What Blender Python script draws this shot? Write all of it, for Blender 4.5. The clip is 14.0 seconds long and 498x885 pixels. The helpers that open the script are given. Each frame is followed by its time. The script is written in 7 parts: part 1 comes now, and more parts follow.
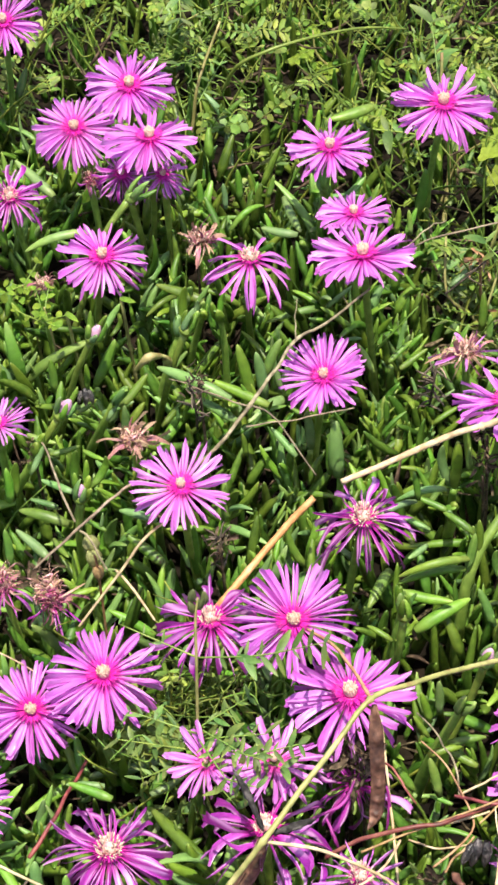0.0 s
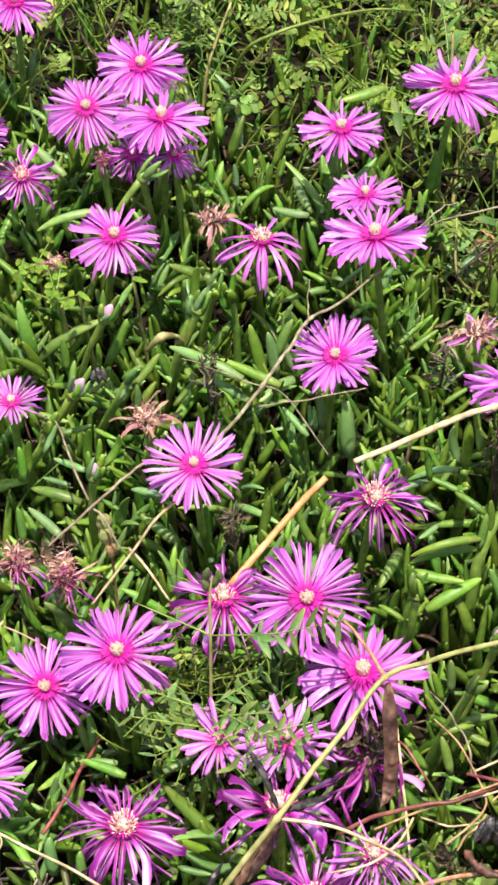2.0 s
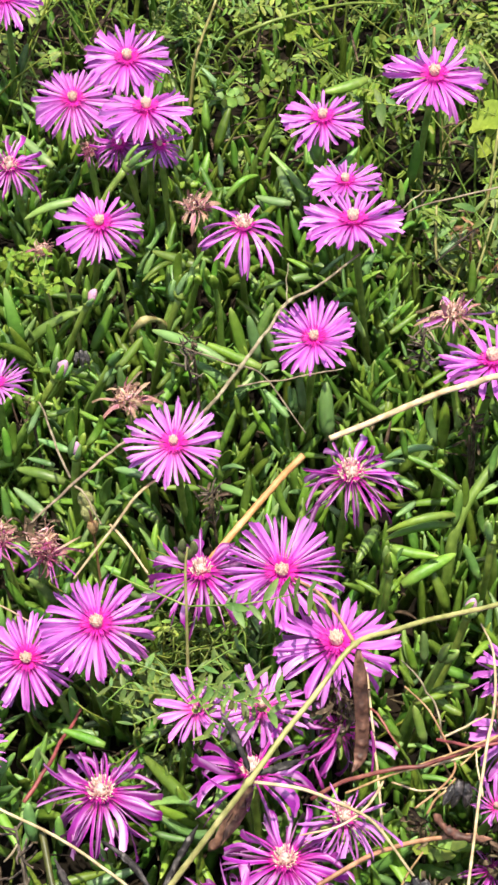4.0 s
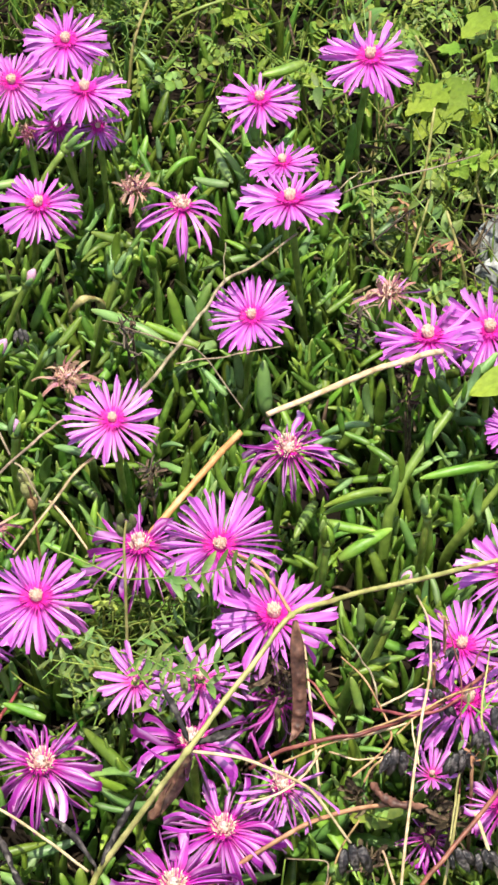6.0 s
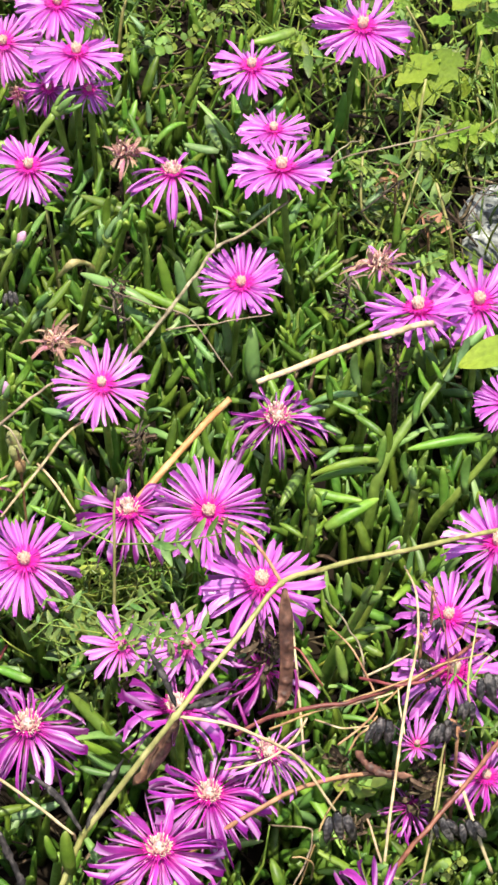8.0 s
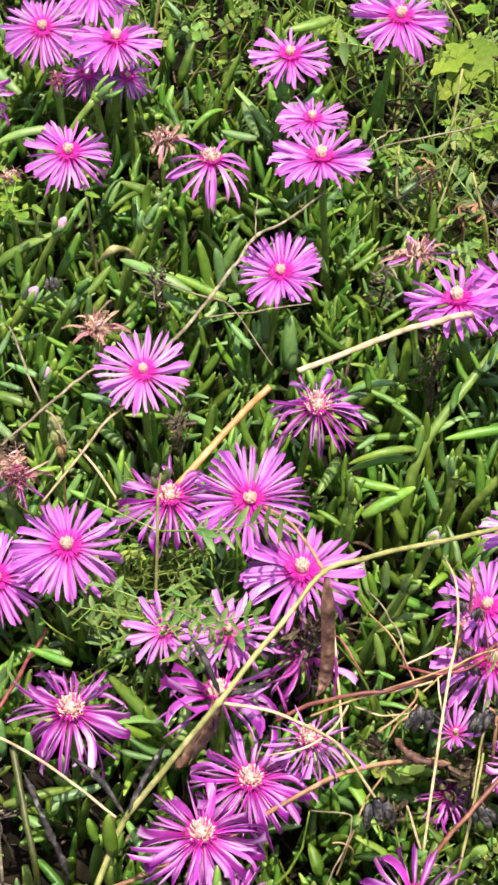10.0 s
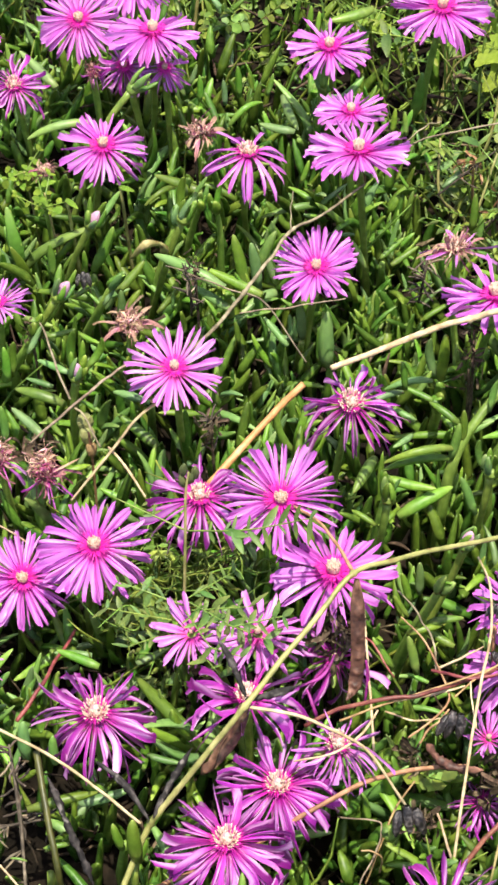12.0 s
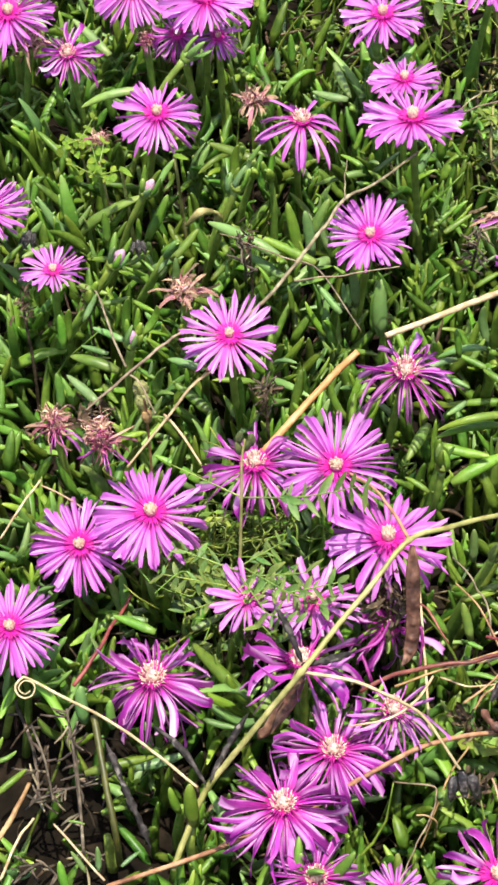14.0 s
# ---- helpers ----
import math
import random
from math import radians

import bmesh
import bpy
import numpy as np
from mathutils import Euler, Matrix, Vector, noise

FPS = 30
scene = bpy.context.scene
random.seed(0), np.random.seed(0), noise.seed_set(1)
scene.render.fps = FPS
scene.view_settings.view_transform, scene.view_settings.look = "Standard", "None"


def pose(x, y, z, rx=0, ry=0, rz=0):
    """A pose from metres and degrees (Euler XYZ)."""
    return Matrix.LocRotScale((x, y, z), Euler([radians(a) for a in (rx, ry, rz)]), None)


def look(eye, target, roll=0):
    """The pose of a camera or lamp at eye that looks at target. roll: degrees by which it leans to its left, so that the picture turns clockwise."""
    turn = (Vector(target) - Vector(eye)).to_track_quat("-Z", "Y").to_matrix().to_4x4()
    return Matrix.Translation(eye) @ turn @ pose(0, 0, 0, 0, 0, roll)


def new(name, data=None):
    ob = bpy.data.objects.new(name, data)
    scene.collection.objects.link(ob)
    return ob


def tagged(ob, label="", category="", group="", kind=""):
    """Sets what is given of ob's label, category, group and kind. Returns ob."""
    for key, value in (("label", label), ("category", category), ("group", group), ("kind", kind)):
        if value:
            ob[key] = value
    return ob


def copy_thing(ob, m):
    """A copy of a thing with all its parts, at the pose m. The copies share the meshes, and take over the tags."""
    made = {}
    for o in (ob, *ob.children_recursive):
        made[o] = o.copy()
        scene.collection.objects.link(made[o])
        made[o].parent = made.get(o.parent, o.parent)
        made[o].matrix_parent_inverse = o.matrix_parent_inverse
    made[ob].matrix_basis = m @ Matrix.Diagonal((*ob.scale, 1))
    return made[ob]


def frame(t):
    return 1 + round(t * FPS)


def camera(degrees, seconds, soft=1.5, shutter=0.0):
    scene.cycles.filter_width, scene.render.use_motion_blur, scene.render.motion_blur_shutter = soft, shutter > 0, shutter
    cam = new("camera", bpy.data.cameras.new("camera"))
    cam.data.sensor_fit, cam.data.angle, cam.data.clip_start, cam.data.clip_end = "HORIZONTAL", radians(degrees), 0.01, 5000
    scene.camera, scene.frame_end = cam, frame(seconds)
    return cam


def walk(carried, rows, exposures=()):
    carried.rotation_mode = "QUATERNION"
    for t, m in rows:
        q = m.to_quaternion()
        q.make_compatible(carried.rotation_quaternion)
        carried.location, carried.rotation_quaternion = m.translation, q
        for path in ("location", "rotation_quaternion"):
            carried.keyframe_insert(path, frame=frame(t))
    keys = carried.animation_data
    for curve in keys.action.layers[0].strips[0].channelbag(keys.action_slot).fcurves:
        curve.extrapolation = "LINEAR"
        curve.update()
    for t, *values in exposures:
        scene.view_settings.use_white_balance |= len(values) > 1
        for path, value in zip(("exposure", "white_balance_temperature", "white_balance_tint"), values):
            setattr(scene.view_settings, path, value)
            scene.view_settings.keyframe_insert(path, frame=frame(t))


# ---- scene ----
cam = camera(12, 14.0, soft=2.8)
PATH = [
    (0, (0.01248, -0.67533, 0.81523), (0.04886, 0.72167, -0.61553), -3.582),
    (0.5, (0.01094, -0.68349, 0.81551), (0.04346, 0.71186, -0.61696), -3.590),
    (1, (0.00917, -0.68824, 0.81825), (0.03758, 0.70471, -0.61662), -3.713),
    (1.5, (0.00596, -0.68083, 0.81281), (0.04271, 0.71369, -0.62035), -3.446),
    (2, (0.00395, -0.67843, 0.81764), (0.04528, 0.70752, -0.62369), -3.131),
    (2.5, (0.00475, -0.68439, 0.82143), (0.04755, 0.69872, -0.62259), -2.839),
    (2.7, (0.00579, -0.68701, 0.82861), (0.05230, 0.68846, -0.62257), -2.603),
    (4.8, (0.02590, -0.71213, 0.81492), (0.04707, 0.69809, -0.60312), -4.788),
    (5, (0.02538, -0.71069, 0.81866), (0.05673, 0.69542, -0.60327), -4.567),
    (5.5, (0.02230, -0.70992, 0.81804), (0.06352, 0.68984, -0.60989), -3.960),
    (6, (0.02207, -0.72015, 0.81944), (0.09320, 0.67499, -0.61182), -2.707),
    (6.5, (0.01941, -0.72006, 0.81668), (0.10513, 0.67273, -0.61608), -1.960),
    (7, (0.01679, -0.71924, 0.81439), (0.10777, 0.66810, -0.62332), -1.351),
    (7.2, (0.01254, -0.71849, 0.81533), (0.10979, 0.66607, -0.62465), -0.868),
    (9.3, (0.00405, -0.72206, 0.82751), (0.11672, 0.63435, -0.63792), -0.023),
    (9.5, (-0.00148, -0.72065, 0.82792), (0.11222, 0.63563, -0.63754), 0.187),
    (10, (-0.00925, -0.71968, 0.83307), (0.09644, 0.63396, -0.63543), 0.301),
    (10.5, (-0.01205, -0.71900, 0.83210), (0.08751, 0.63465, -0.63681), 0.316),
    (11, (-0.01111, -0.71832, 0.82922), (0.08428, 0.63396, -0.64123), 0.171),
    (11.5, (-0.00356, -0.71497, 0.82356), (0.07515, 0.63710, -0.64807), -0.265),
    (12, (0.00702, -0.70732, 0.81924), (0.05429, 0.64821, -0.65057), -1.401),
    (12.5, (0.00681, -0.70637, 0.82238), (0.04172, 0.63508, -0.66063), -1.551),
    (13, (0.00722, -0.70905, 0.82819), (0.02686, 0.62763, -0.65940), -2.025),
    (13.5, (0.00562, -0.70923, 0.82429), (0.01811, 0.62815, -0.66274), -2.458),
    (14, (0.00094, -0.71054, 0.82363), (0.01275, 0.62570, -0.66443), -2.435),
]
walk(cam, [(t, look(eye, target, roll)) for t, eye, target, roll in PATH])

# ---------------------------------------------------------------- light
SUN_DIR = Vector((0.05, -0.16, 0.95)).normalized()
world = bpy.data.worlds.new("sky")
scene.world = world
world.use_nodes = True
sky = world.node_tree.nodes.new("ShaderNodeTexSky")
sky.sky_type = "NISHITA"
sky.sun_disc = False
sky.dust_density = 2.5
sky.ozone_density = 0.5
sky.sun_elevation = math.asin(SUN_DIR.z)
sky.sun_rotation = math.atan2(SUN_DIR.x, SUN_DIR.y)
world.node_tree.links.new(sky.outputs[0], world.node_tree.nodes["Background"].inputs[0])
world.node_tree.nodes["Background"].inputs[1].default_value = 0.15
sun = new("sun", bpy.data.lights.new("sun", "SUN"))
sun.data.energy = 5.0
sun.data.angle = radians(0.53)
sun.data.color = (1.0, 0.955, 0.79)
sun.matrix_world = look(SUN_DIR * 3, (0, 0, 0))
scene.view_settings.exposure = 0.55


# ---------------------------------------------------------------- materials
def material(name, ramp, axis=False, island=False, scale=60.0, rough=0.45, spread=0.25, hue=0.02, bump=0.15, glow=0.0,
             streak=1.0, metal=0.0, spec=0.5, spots=None, coat=0.0, wax=0.0, mottle=(0.82, 1.16), midline=None):
    """A procedural surface. ramp: (place, colour) along the local x axis (axis) or over noise. glow: share of light let through."""
    m = bpy.data.materials.new(name)
    m.use_nodes = True
    nt = m.node_tree
    n, link = nt.nodes, nt.links.new
    b = n["Principled BSDF"]
    b.inputs["Roughness"].default_value = rough
    b.inputs["Metallic"].default_value = metal
    b.inputs["Specular IOR Level"].default_value = spec
    b.inputs["Coat Weight"].default_value = coat
    b.inputs["Coat Roughness"].default_value = 0.3
    tc = n.new("ShaderNodeTexCoord")
    info = n.new("ShaderNodeNewGeometry") if island else n.new("ShaderNodeObjectInfo")
    rnd = info.outputs["Random Per Island" if island else "Random"]
    shift = n.new("ShaderNodeVectorMath")
    shift.operation = "MULTIPLY_ADD"
    link(rnd, shift.inputs[0])
    shift.inputs[1].default_value = (37.0, 53.0, 71.0)
    link(tc.outputs["Object"], shift.inputs[2])
    stretch = n.new("ShaderNodeVectorMath")
    stretch.operation = "MULTIPLY"
    link(shift.outputs[0], stretch.inputs[0])
    stretch.inputs[1].default_value = (1.0, streak, streak)
    big = n.new("ShaderNodeTexNoise")
    big.inputs["Scale"].default_value = scale * 0.25
    big.inputs["Detail"].default_value = 3
    fine = n.new("ShaderNodeTexNoise")
    fine.inputs["Scale"].default_value = scale
    fine.inputs["Detail"].default_value = 5
    link(stretch.outputs[0], big.inputs["Vector"])
    link(stretch.outputs[0], fine.inputs["Vector"])
    cr = n.new("ShaderNodeValToRGB")
    while len(cr.color_ramp.elements) < len(ramp):
        cr.color_ramp.elements.new(0.5)
    for e, (p, c) in zip(cr.color_ramp.elements, ramp):
        e.position, e.color = p, (*c, 1)
    if axis:
        sep = n.new("ShaderNodeSeparateXYZ")
        link(tc.outputs["Object"], sep.inputs[0])
        wob = n.new("ShaderNodeMath")
        wob.operation = "MULTIPLY_ADD"
        link(big.outputs[0], wob.inputs[0])
        wob.inputs[1].default_value = 0.25
        add = n.new("ShaderNodeMath")
        add.operation = "ADD"
        add.inputs[1].default_value = -0.125
        link(sep.outputs[0], add.inputs[0])
        link(add.outputs[0], wob.inputs[2])
        link(wob.outputs[0], cr.inputs[0])
    else:
        mixn = n.new("ShaderNodeMath")
        mixn.operation = "MULTIPLY_ADD"
        link(fine.outputs[0], mixn.inputs[0])
        mixn.inputs[1].default_value = 0.7
        add = n.new("ShaderNodeMath")
        add.operation = "MULTIPLY_ADD"
        link(big.outputs[0], add.inputs[0])
        add.inputs[1].default_value = 1.3
        add.inputs[2].default_value = -0.5
        link(add.outputs[0], mixn.inputs[2])
        link(mixn.outputs[0], cr.inputs[0])
    # value: per piece, and mottled
    val = n.new("ShaderNodeMapRange")
    val.inputs[3].default_value, val.inputs[4].default_value = 1 - spread, 1 + spread
    link(rnd, val.inputs[0])
    mott = n.new("ShaderNodeMapRange")
    mott.inputs[1].default_value, mott.inputs[2].default_value = 0.3, 0.7
    mott.inputs[3].default_value, mott.inputs[4].default_value = mottle
    link(fine.outputs[0], mott.inputs[0])
    vm = n.new("ShaderNodeMath")
    vm.operation = "MULTIPLY"
    link(val.outputs[0], vm.inputs[0])
    link(mott.outputs[0], vm.inputs[1])
    white = n.new("ShaderNodeTexWhiteNoise")
    white.noise_dimensions = "1D"
    link(rnd, white.inputs["W"])
    hr = n.new("ShaderNodeMapRange")
    hr.inputs[3].default_value, hr.inputs[4].default_value = 0.5 - hue, 0.5 + hue
    link(white.outputs["Value"], hr.inputs[0])
    hs = n.new("ShaderNodeHueSaturation")
    link(cr.outputs[0], hs.inputs["Color"])
    link(vm.outputs[0], hs.inputs["Value"])
    link(hr.outputs[0], hs.inputs["Hue"])
    colour = hs.outputs[0]
    if wax:
        # a pale bloom on some pieces, patchy
        wn = n.new("ShaderNodeTexWhiteNoise")
        wn.noise_dimensions = "1D"
        off = n.new("ShaderNodeMath")
        off.operation = "MULTIPLY"
        off.inputs[1].default_value = 17.3
        link(rnd, off.inputs[0])
        link(off.outputs[0], wn.inputs["W"])
        wr = n.new("ShaderNodeMapRange")
        wr.inputs[1].default_value, wr.inputs[2].default_value = 0.45, 1.0
        wr.inputs[3].default_value, wr.inputs[4].default_value = 0.0, wax
        link(wn.outputs["Value"], wr.inputs[0])
        wm = n.new("ShaderNodeMath")
        wm.operation = "MULTIPLY"
        link(wr.outputs[0], wm.inputs[0])
        pat = n.new("ShaderNodeMapRange")
        pat.inputs[1].default_value, pat.inputs[2].default_value = 0.3, 0.6
        pat.inputs[3].default_value, pat.inputs[4].default_value = 0.5, 1.0
        link(big.outputs[0], pat.inputs[0])
        link(pat.outputs[0], wm.inputs[1])
        mw = n.new("ShaderNodeMix")
        mw.data_type = "RGBA"
        link(wm.outputs[0], mw.inputs["Factor"])
        link(colour, mw.inputs["A"])
        mw.inputs["B"].default_value = (0.27, 0.41, 0.25, 1)
        colour = mw.outputs["Result"]
    if midline:
        # sheen put into the colour: a paler stripe along the middle, uneven and shifted from piece to piece
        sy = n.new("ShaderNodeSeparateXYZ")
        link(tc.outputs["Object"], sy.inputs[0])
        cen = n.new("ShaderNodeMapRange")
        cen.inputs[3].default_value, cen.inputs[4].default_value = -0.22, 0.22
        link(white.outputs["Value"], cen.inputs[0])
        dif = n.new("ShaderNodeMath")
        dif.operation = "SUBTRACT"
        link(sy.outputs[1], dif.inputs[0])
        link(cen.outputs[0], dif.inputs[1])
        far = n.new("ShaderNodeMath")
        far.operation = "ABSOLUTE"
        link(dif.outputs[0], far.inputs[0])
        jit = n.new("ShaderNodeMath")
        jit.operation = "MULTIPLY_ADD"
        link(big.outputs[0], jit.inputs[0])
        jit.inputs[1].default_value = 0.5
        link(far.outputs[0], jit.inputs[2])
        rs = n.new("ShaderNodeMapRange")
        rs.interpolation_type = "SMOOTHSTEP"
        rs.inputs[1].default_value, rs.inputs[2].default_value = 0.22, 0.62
        rs.inputs[3].default_value, rs.inputs[4].default_value = midline[0], 0.0
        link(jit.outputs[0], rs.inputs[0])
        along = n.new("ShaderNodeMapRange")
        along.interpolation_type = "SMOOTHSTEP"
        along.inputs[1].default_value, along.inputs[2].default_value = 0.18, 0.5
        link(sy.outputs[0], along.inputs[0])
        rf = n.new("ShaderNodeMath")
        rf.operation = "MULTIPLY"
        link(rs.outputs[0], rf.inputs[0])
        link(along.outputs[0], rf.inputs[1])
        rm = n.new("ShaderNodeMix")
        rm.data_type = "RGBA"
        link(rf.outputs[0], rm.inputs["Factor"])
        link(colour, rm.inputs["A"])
        rm.inputs["B"].default_value = (*midline[1], 1)
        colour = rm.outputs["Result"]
    if spots:
        sp = n.new("ShaderNodeTexNoise")
        sp.inputs["Scale"].default_value = scale * 0.6
        link(shift.outputs[0], sp.inputs["Vector"])
        sr = n.new("ShaderNodeMapRange")
        sr.inputs[1].default_value, sr.inputs[2].default_value = 0.62, 0.7
        link(sp.outputs[0], sr.inputs[0])
        mx = n.new("ShaderNodeMix")
        mx.data_type = "RGBA"
        link(sr.outputs[0], mx.inputs["Factor"])
        link(colour, mx.inputs["A"])
        mx.inputs["B"].default_value = (*spots, 1)
        colour = mx.outputs["Result"]
    link(colour, b.inputs["Base Color"])
    rr = n.new("ShaderNodeMapRange")
    rr.inputs[3].default_value, rr.inputs[4].default_value = rough - 0.1, rough + 0.15
    link(big.outputs[0], rr.inputs[0])
    link(rr.outputs[0], b.inputs["Roughness"])
    bp = n.new("ShaderNodeBump")
    bp.inputs["Strength"].default_value = bump
    bp.inputs["Distance"].default_value = 0.001
    link(fine.outputs[0], bp.inputs["Height"])
    link(bp.outputs[0], b.inputs["Normal"])
    if glow:
        tr = n.new("ShaderNodeBsdfTranslucent")
        link(colour, tr.inputs["Color"])
        link(bp.outputs[0], tr.inputs["Normal"])
        mix = n.new("ShaderNodeMixShader")
        mix.inputs[0].default_value = glow
        link(b.outputs[0], mix.inputs[1])
        link(tr.outputs[0], mix.inputs[2])
        link(mix.outputs[0], n["Material Output"].inputs["Surface"])
    return m


LEAF_RAMP = [(0.0, (0.20, 0.29, 0.05)), (0.4, (0.116, 0.244, 0.020)), (0.85, (0.184, 0.326, 0.032)), (1.0, (0.27, 0.39, 0.065))]
M_LEAF = material("succulent leaf", LEAF_RAMP, axis=True, scale=9, rough=0.44, spread=0.36, hue=0.024, bump=0.22, glow=0.22, spec=0.65, wax=0.50)
# the leaf greens taken darker, with the shade below the shoots in the colour
M_LEAF_SHADED = material("succulent leaf shaded", [(0.2, (0.070, 0.152, 0.016)), (0.8, (0.142, 0.240, 0.030))], island=True, scale=300, rough=0.42, spread=0.35, hue=0.03, bump=0.1, glow=0.20)
M_STEM = material("green stem", [(0.2, (0.15, 0.24, 0.035)), (0.8, (0.26, 0.36, 0.065))], scale=220, rough=0.42, spread=0.2, bump=0.15, glow=0.05)
# the whitish sheen on these petals is painted in as a pale middle stripe
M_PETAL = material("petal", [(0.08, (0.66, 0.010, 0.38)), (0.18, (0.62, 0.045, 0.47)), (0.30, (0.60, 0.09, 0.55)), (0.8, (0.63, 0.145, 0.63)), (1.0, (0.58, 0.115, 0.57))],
                   axis=True, scale=4, rough=0.36, spread=0.22, hue=0.014, bump=0.4, glow=0.20, streak=1.5, spec=0.8, mottle=(0.72, 1.24), midline=(0.60, (0.78, 0.38, 0.80)))
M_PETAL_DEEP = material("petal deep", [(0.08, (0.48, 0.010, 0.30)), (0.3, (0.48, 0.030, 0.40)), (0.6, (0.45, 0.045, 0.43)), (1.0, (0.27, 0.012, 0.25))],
                        axis=True, scale=4, rough=0.38, spread=0.32, hue=0.02, bump=0.4, glow=0.18, streak=1.5, spec=0.8, mottle=(0.66, 1.24), midline=(0.78, (0.82, 0.45, 0.80)))
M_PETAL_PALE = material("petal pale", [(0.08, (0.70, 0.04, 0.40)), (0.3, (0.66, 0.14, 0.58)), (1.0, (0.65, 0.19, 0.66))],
                        axis=True, scale=4, rough=0.4, spread=0.18, hue=0.012, bump=0.4, glow=0.22, streak=1.5, spec=0.8, mottle=(0.72, 1.24), midline=(0.65, (0.81, 0.43, 0.83)))
M_PETAL_DRY = material("petal withered", [(0.05, (0.74, 0.46, 0.36)), (0.35, (0.64, 0.22, 0.34)), (0.7, (0.54, 0.26, 0.24)), (1.0, (0.34, 0.20, 0.12))],
                       axis=True, scale=9, rough=0.6, spread=0.35, hue=0.03, bump=0.5, glow=0.2, streak=4)
M_PETAL_WILT = material("petal wilted", [(0.05, (0.66, 0.34, 0.32)), (0.3, (0.54, 0.15, 0.28)), (0.7, (0.36, 0.10, 0.18)), (1.0, (0.20, 0.08, 0.08))], axis=True, scale=9, rough=0.6, spread=0.35, hue=0.03, bump=0.5, glow=0.25, streak=5)
M_HUSK = material("petal husk", [(0.05, (0.66, 0.16, 0.32)), (0.3, (0.68, 0.34, 0.36)), (0.7, (0.62, 0.42, 0.28)), (1.0, (0.42, 0.28, 0.16))], axis=True, scale=9, rough=0.6, spread=0.25, hue=0.02, bump=0.5, glow=0.25, streak=5)
M_STAMEN_OLD = material("old stamen", [(0.24, (0.70, 0.26, 0.40)), (0.38, (0.84, 0.56, 0.50)), (0.62, (0.89, 0.77, 0.63))], island=True, scale=6, rough=0.6, spread=0.3, bump=0.1, glow=0.3)
M_STAMEN = material("stamen", [(0.2, (0.88, 0.56, 0.50)), (0.8, (0.92, 0.79, 0.61))], island=True, scale=900, rough=0.6, spread=0.12, bump=0.1, glow=0.35)
M_FILAMENT = material("filament", [(0.2, (0.66, 0.008, 0.34)), (0.8, (0.76, 0.03, 0.46))], island=True, scale=900, rough=0.5, spread=0.25, bump=0.1, glow=0.25)
M_KNOT = material("spent petal knot", [(0.3, (0.20, 0.11, 0.07)), (0.45, (0.46, 0.27, 0.16)), (0.55, (0.66, 0.30, 0.34)), (0.75, (0.78, 0.60, 0.40))], island=True, scale=4, rough=0.65, spread=0.45, hue=0.03, bump=0.4, glow=0.2)
M_KNOT_RED = material("spent crimson knot", [(0.3, (0.07, 0.03, 0.025)), (0.45, (0.26, 0.05, 0.10)), (0.58, (0.52, 0.08, 0.26)), (0.75, (0.70, 0.42, 0.36))], island=True, scale=4, rough=0.65, spread=0.5, hue=0.03, bump=0.4, glow=0.2)
M_CALYX = material("calyx", [(0.2, (0.13, 0.22, 0.03)), (0.8, (0.24, 0.34, 0.06))], scale=300, rough=0.45, spread=0.2, glow=0.08)
M_STRAW = material("dry straw", [(0.15, (0.36, 0.23, 0.12)), (0.5, (0.55, 0.40, 0.24)), (0.85, (0.68, 0.54, 0.36))], scale=260, rough=0.6, spread=0.12, bump=0.4, spots=(0.42, 0.28, 0.15))
M_STRAW_OR = material("amber straw", [(0.15, (0.40, 0.20, 0.06)), (0.5, (0.60, 0.32, 0.11)), (0.85, (0.70, 0.44, 0.20))], scale=260, rough=0.55, spread=0.12, bump=0.4)
M_TWIG = material("grey twig", [(0.15, (0.12, 0.085, 0.055)), (0.5, (0.25, 0.19, 0.12)), (0.85, (0.40, 0.32, 0.22))], scale=300, rough=0.7, spread=0.15, bump=0.5)
M_OLIVE = material("olive stem", [(0.2, (0.04, 0.045, 0.008)), (0.8, (0.10, 0.10, 0.018))], scale=220, rough=0.45, spread=0.1, bump=0.2)
M_PAPER = material("papery husk", [(0.2, (0.22, 0.22, 0.06)), (0.6, (0.42, 0.39, 0.15)), (0.9, (0.52, 0.44, 0.24))], scale=420, rough=0.6, spread=0.15, bump=0.5, glow=0.2)
M_BUDGREEN = material("vetch bud", [(0.2, (0.10, 0.13, 0.035)), (0.8, (0.22, 0.24, 0.09))], scale=400, rough=0.55, spread=0.2, bump=0.3, glow=0.1)
M_STRAW_PALE = material("tan twig", [(0.15, (0.22, 0.16, 0.085)), (0.5, (0.38, 0.29, 0.16)), (0.85, (0.52, 0.42, 0.26))], scale=260, rough=0.65, spread=0.12, bump=0.5)
M_DARKTWIG = material("dark twig", [(0.15, (0.02, 0.015, 0.010)), (0.5, (0.065, 0.046, 0.032)), (0.85, (0.19, 0.15, 0.11))], scale=300, rough=0.75, spread=0.3, bump=0.5)
M_RED = material("reddish stem", [(0.15, (0.11, 0.026, 0.022)), (0.5, (0.20, 0.048, 0.040)), (0.85, (0.32, 0.12, 0.085))], scale=300, rough=0.5, spread=0.12, bump=0.3)
M_VINE = material("vetch stem", [(0.15, (0.20, 0.20, 0.055)), (0.5, (0.32, 0.30, 0.10)), (0.85, (0.44, 0.38, 0.17))], scale=200, rough=0.5, spread=0.12, bump=0.25, spots=(0.22, 0.14, 0.05))
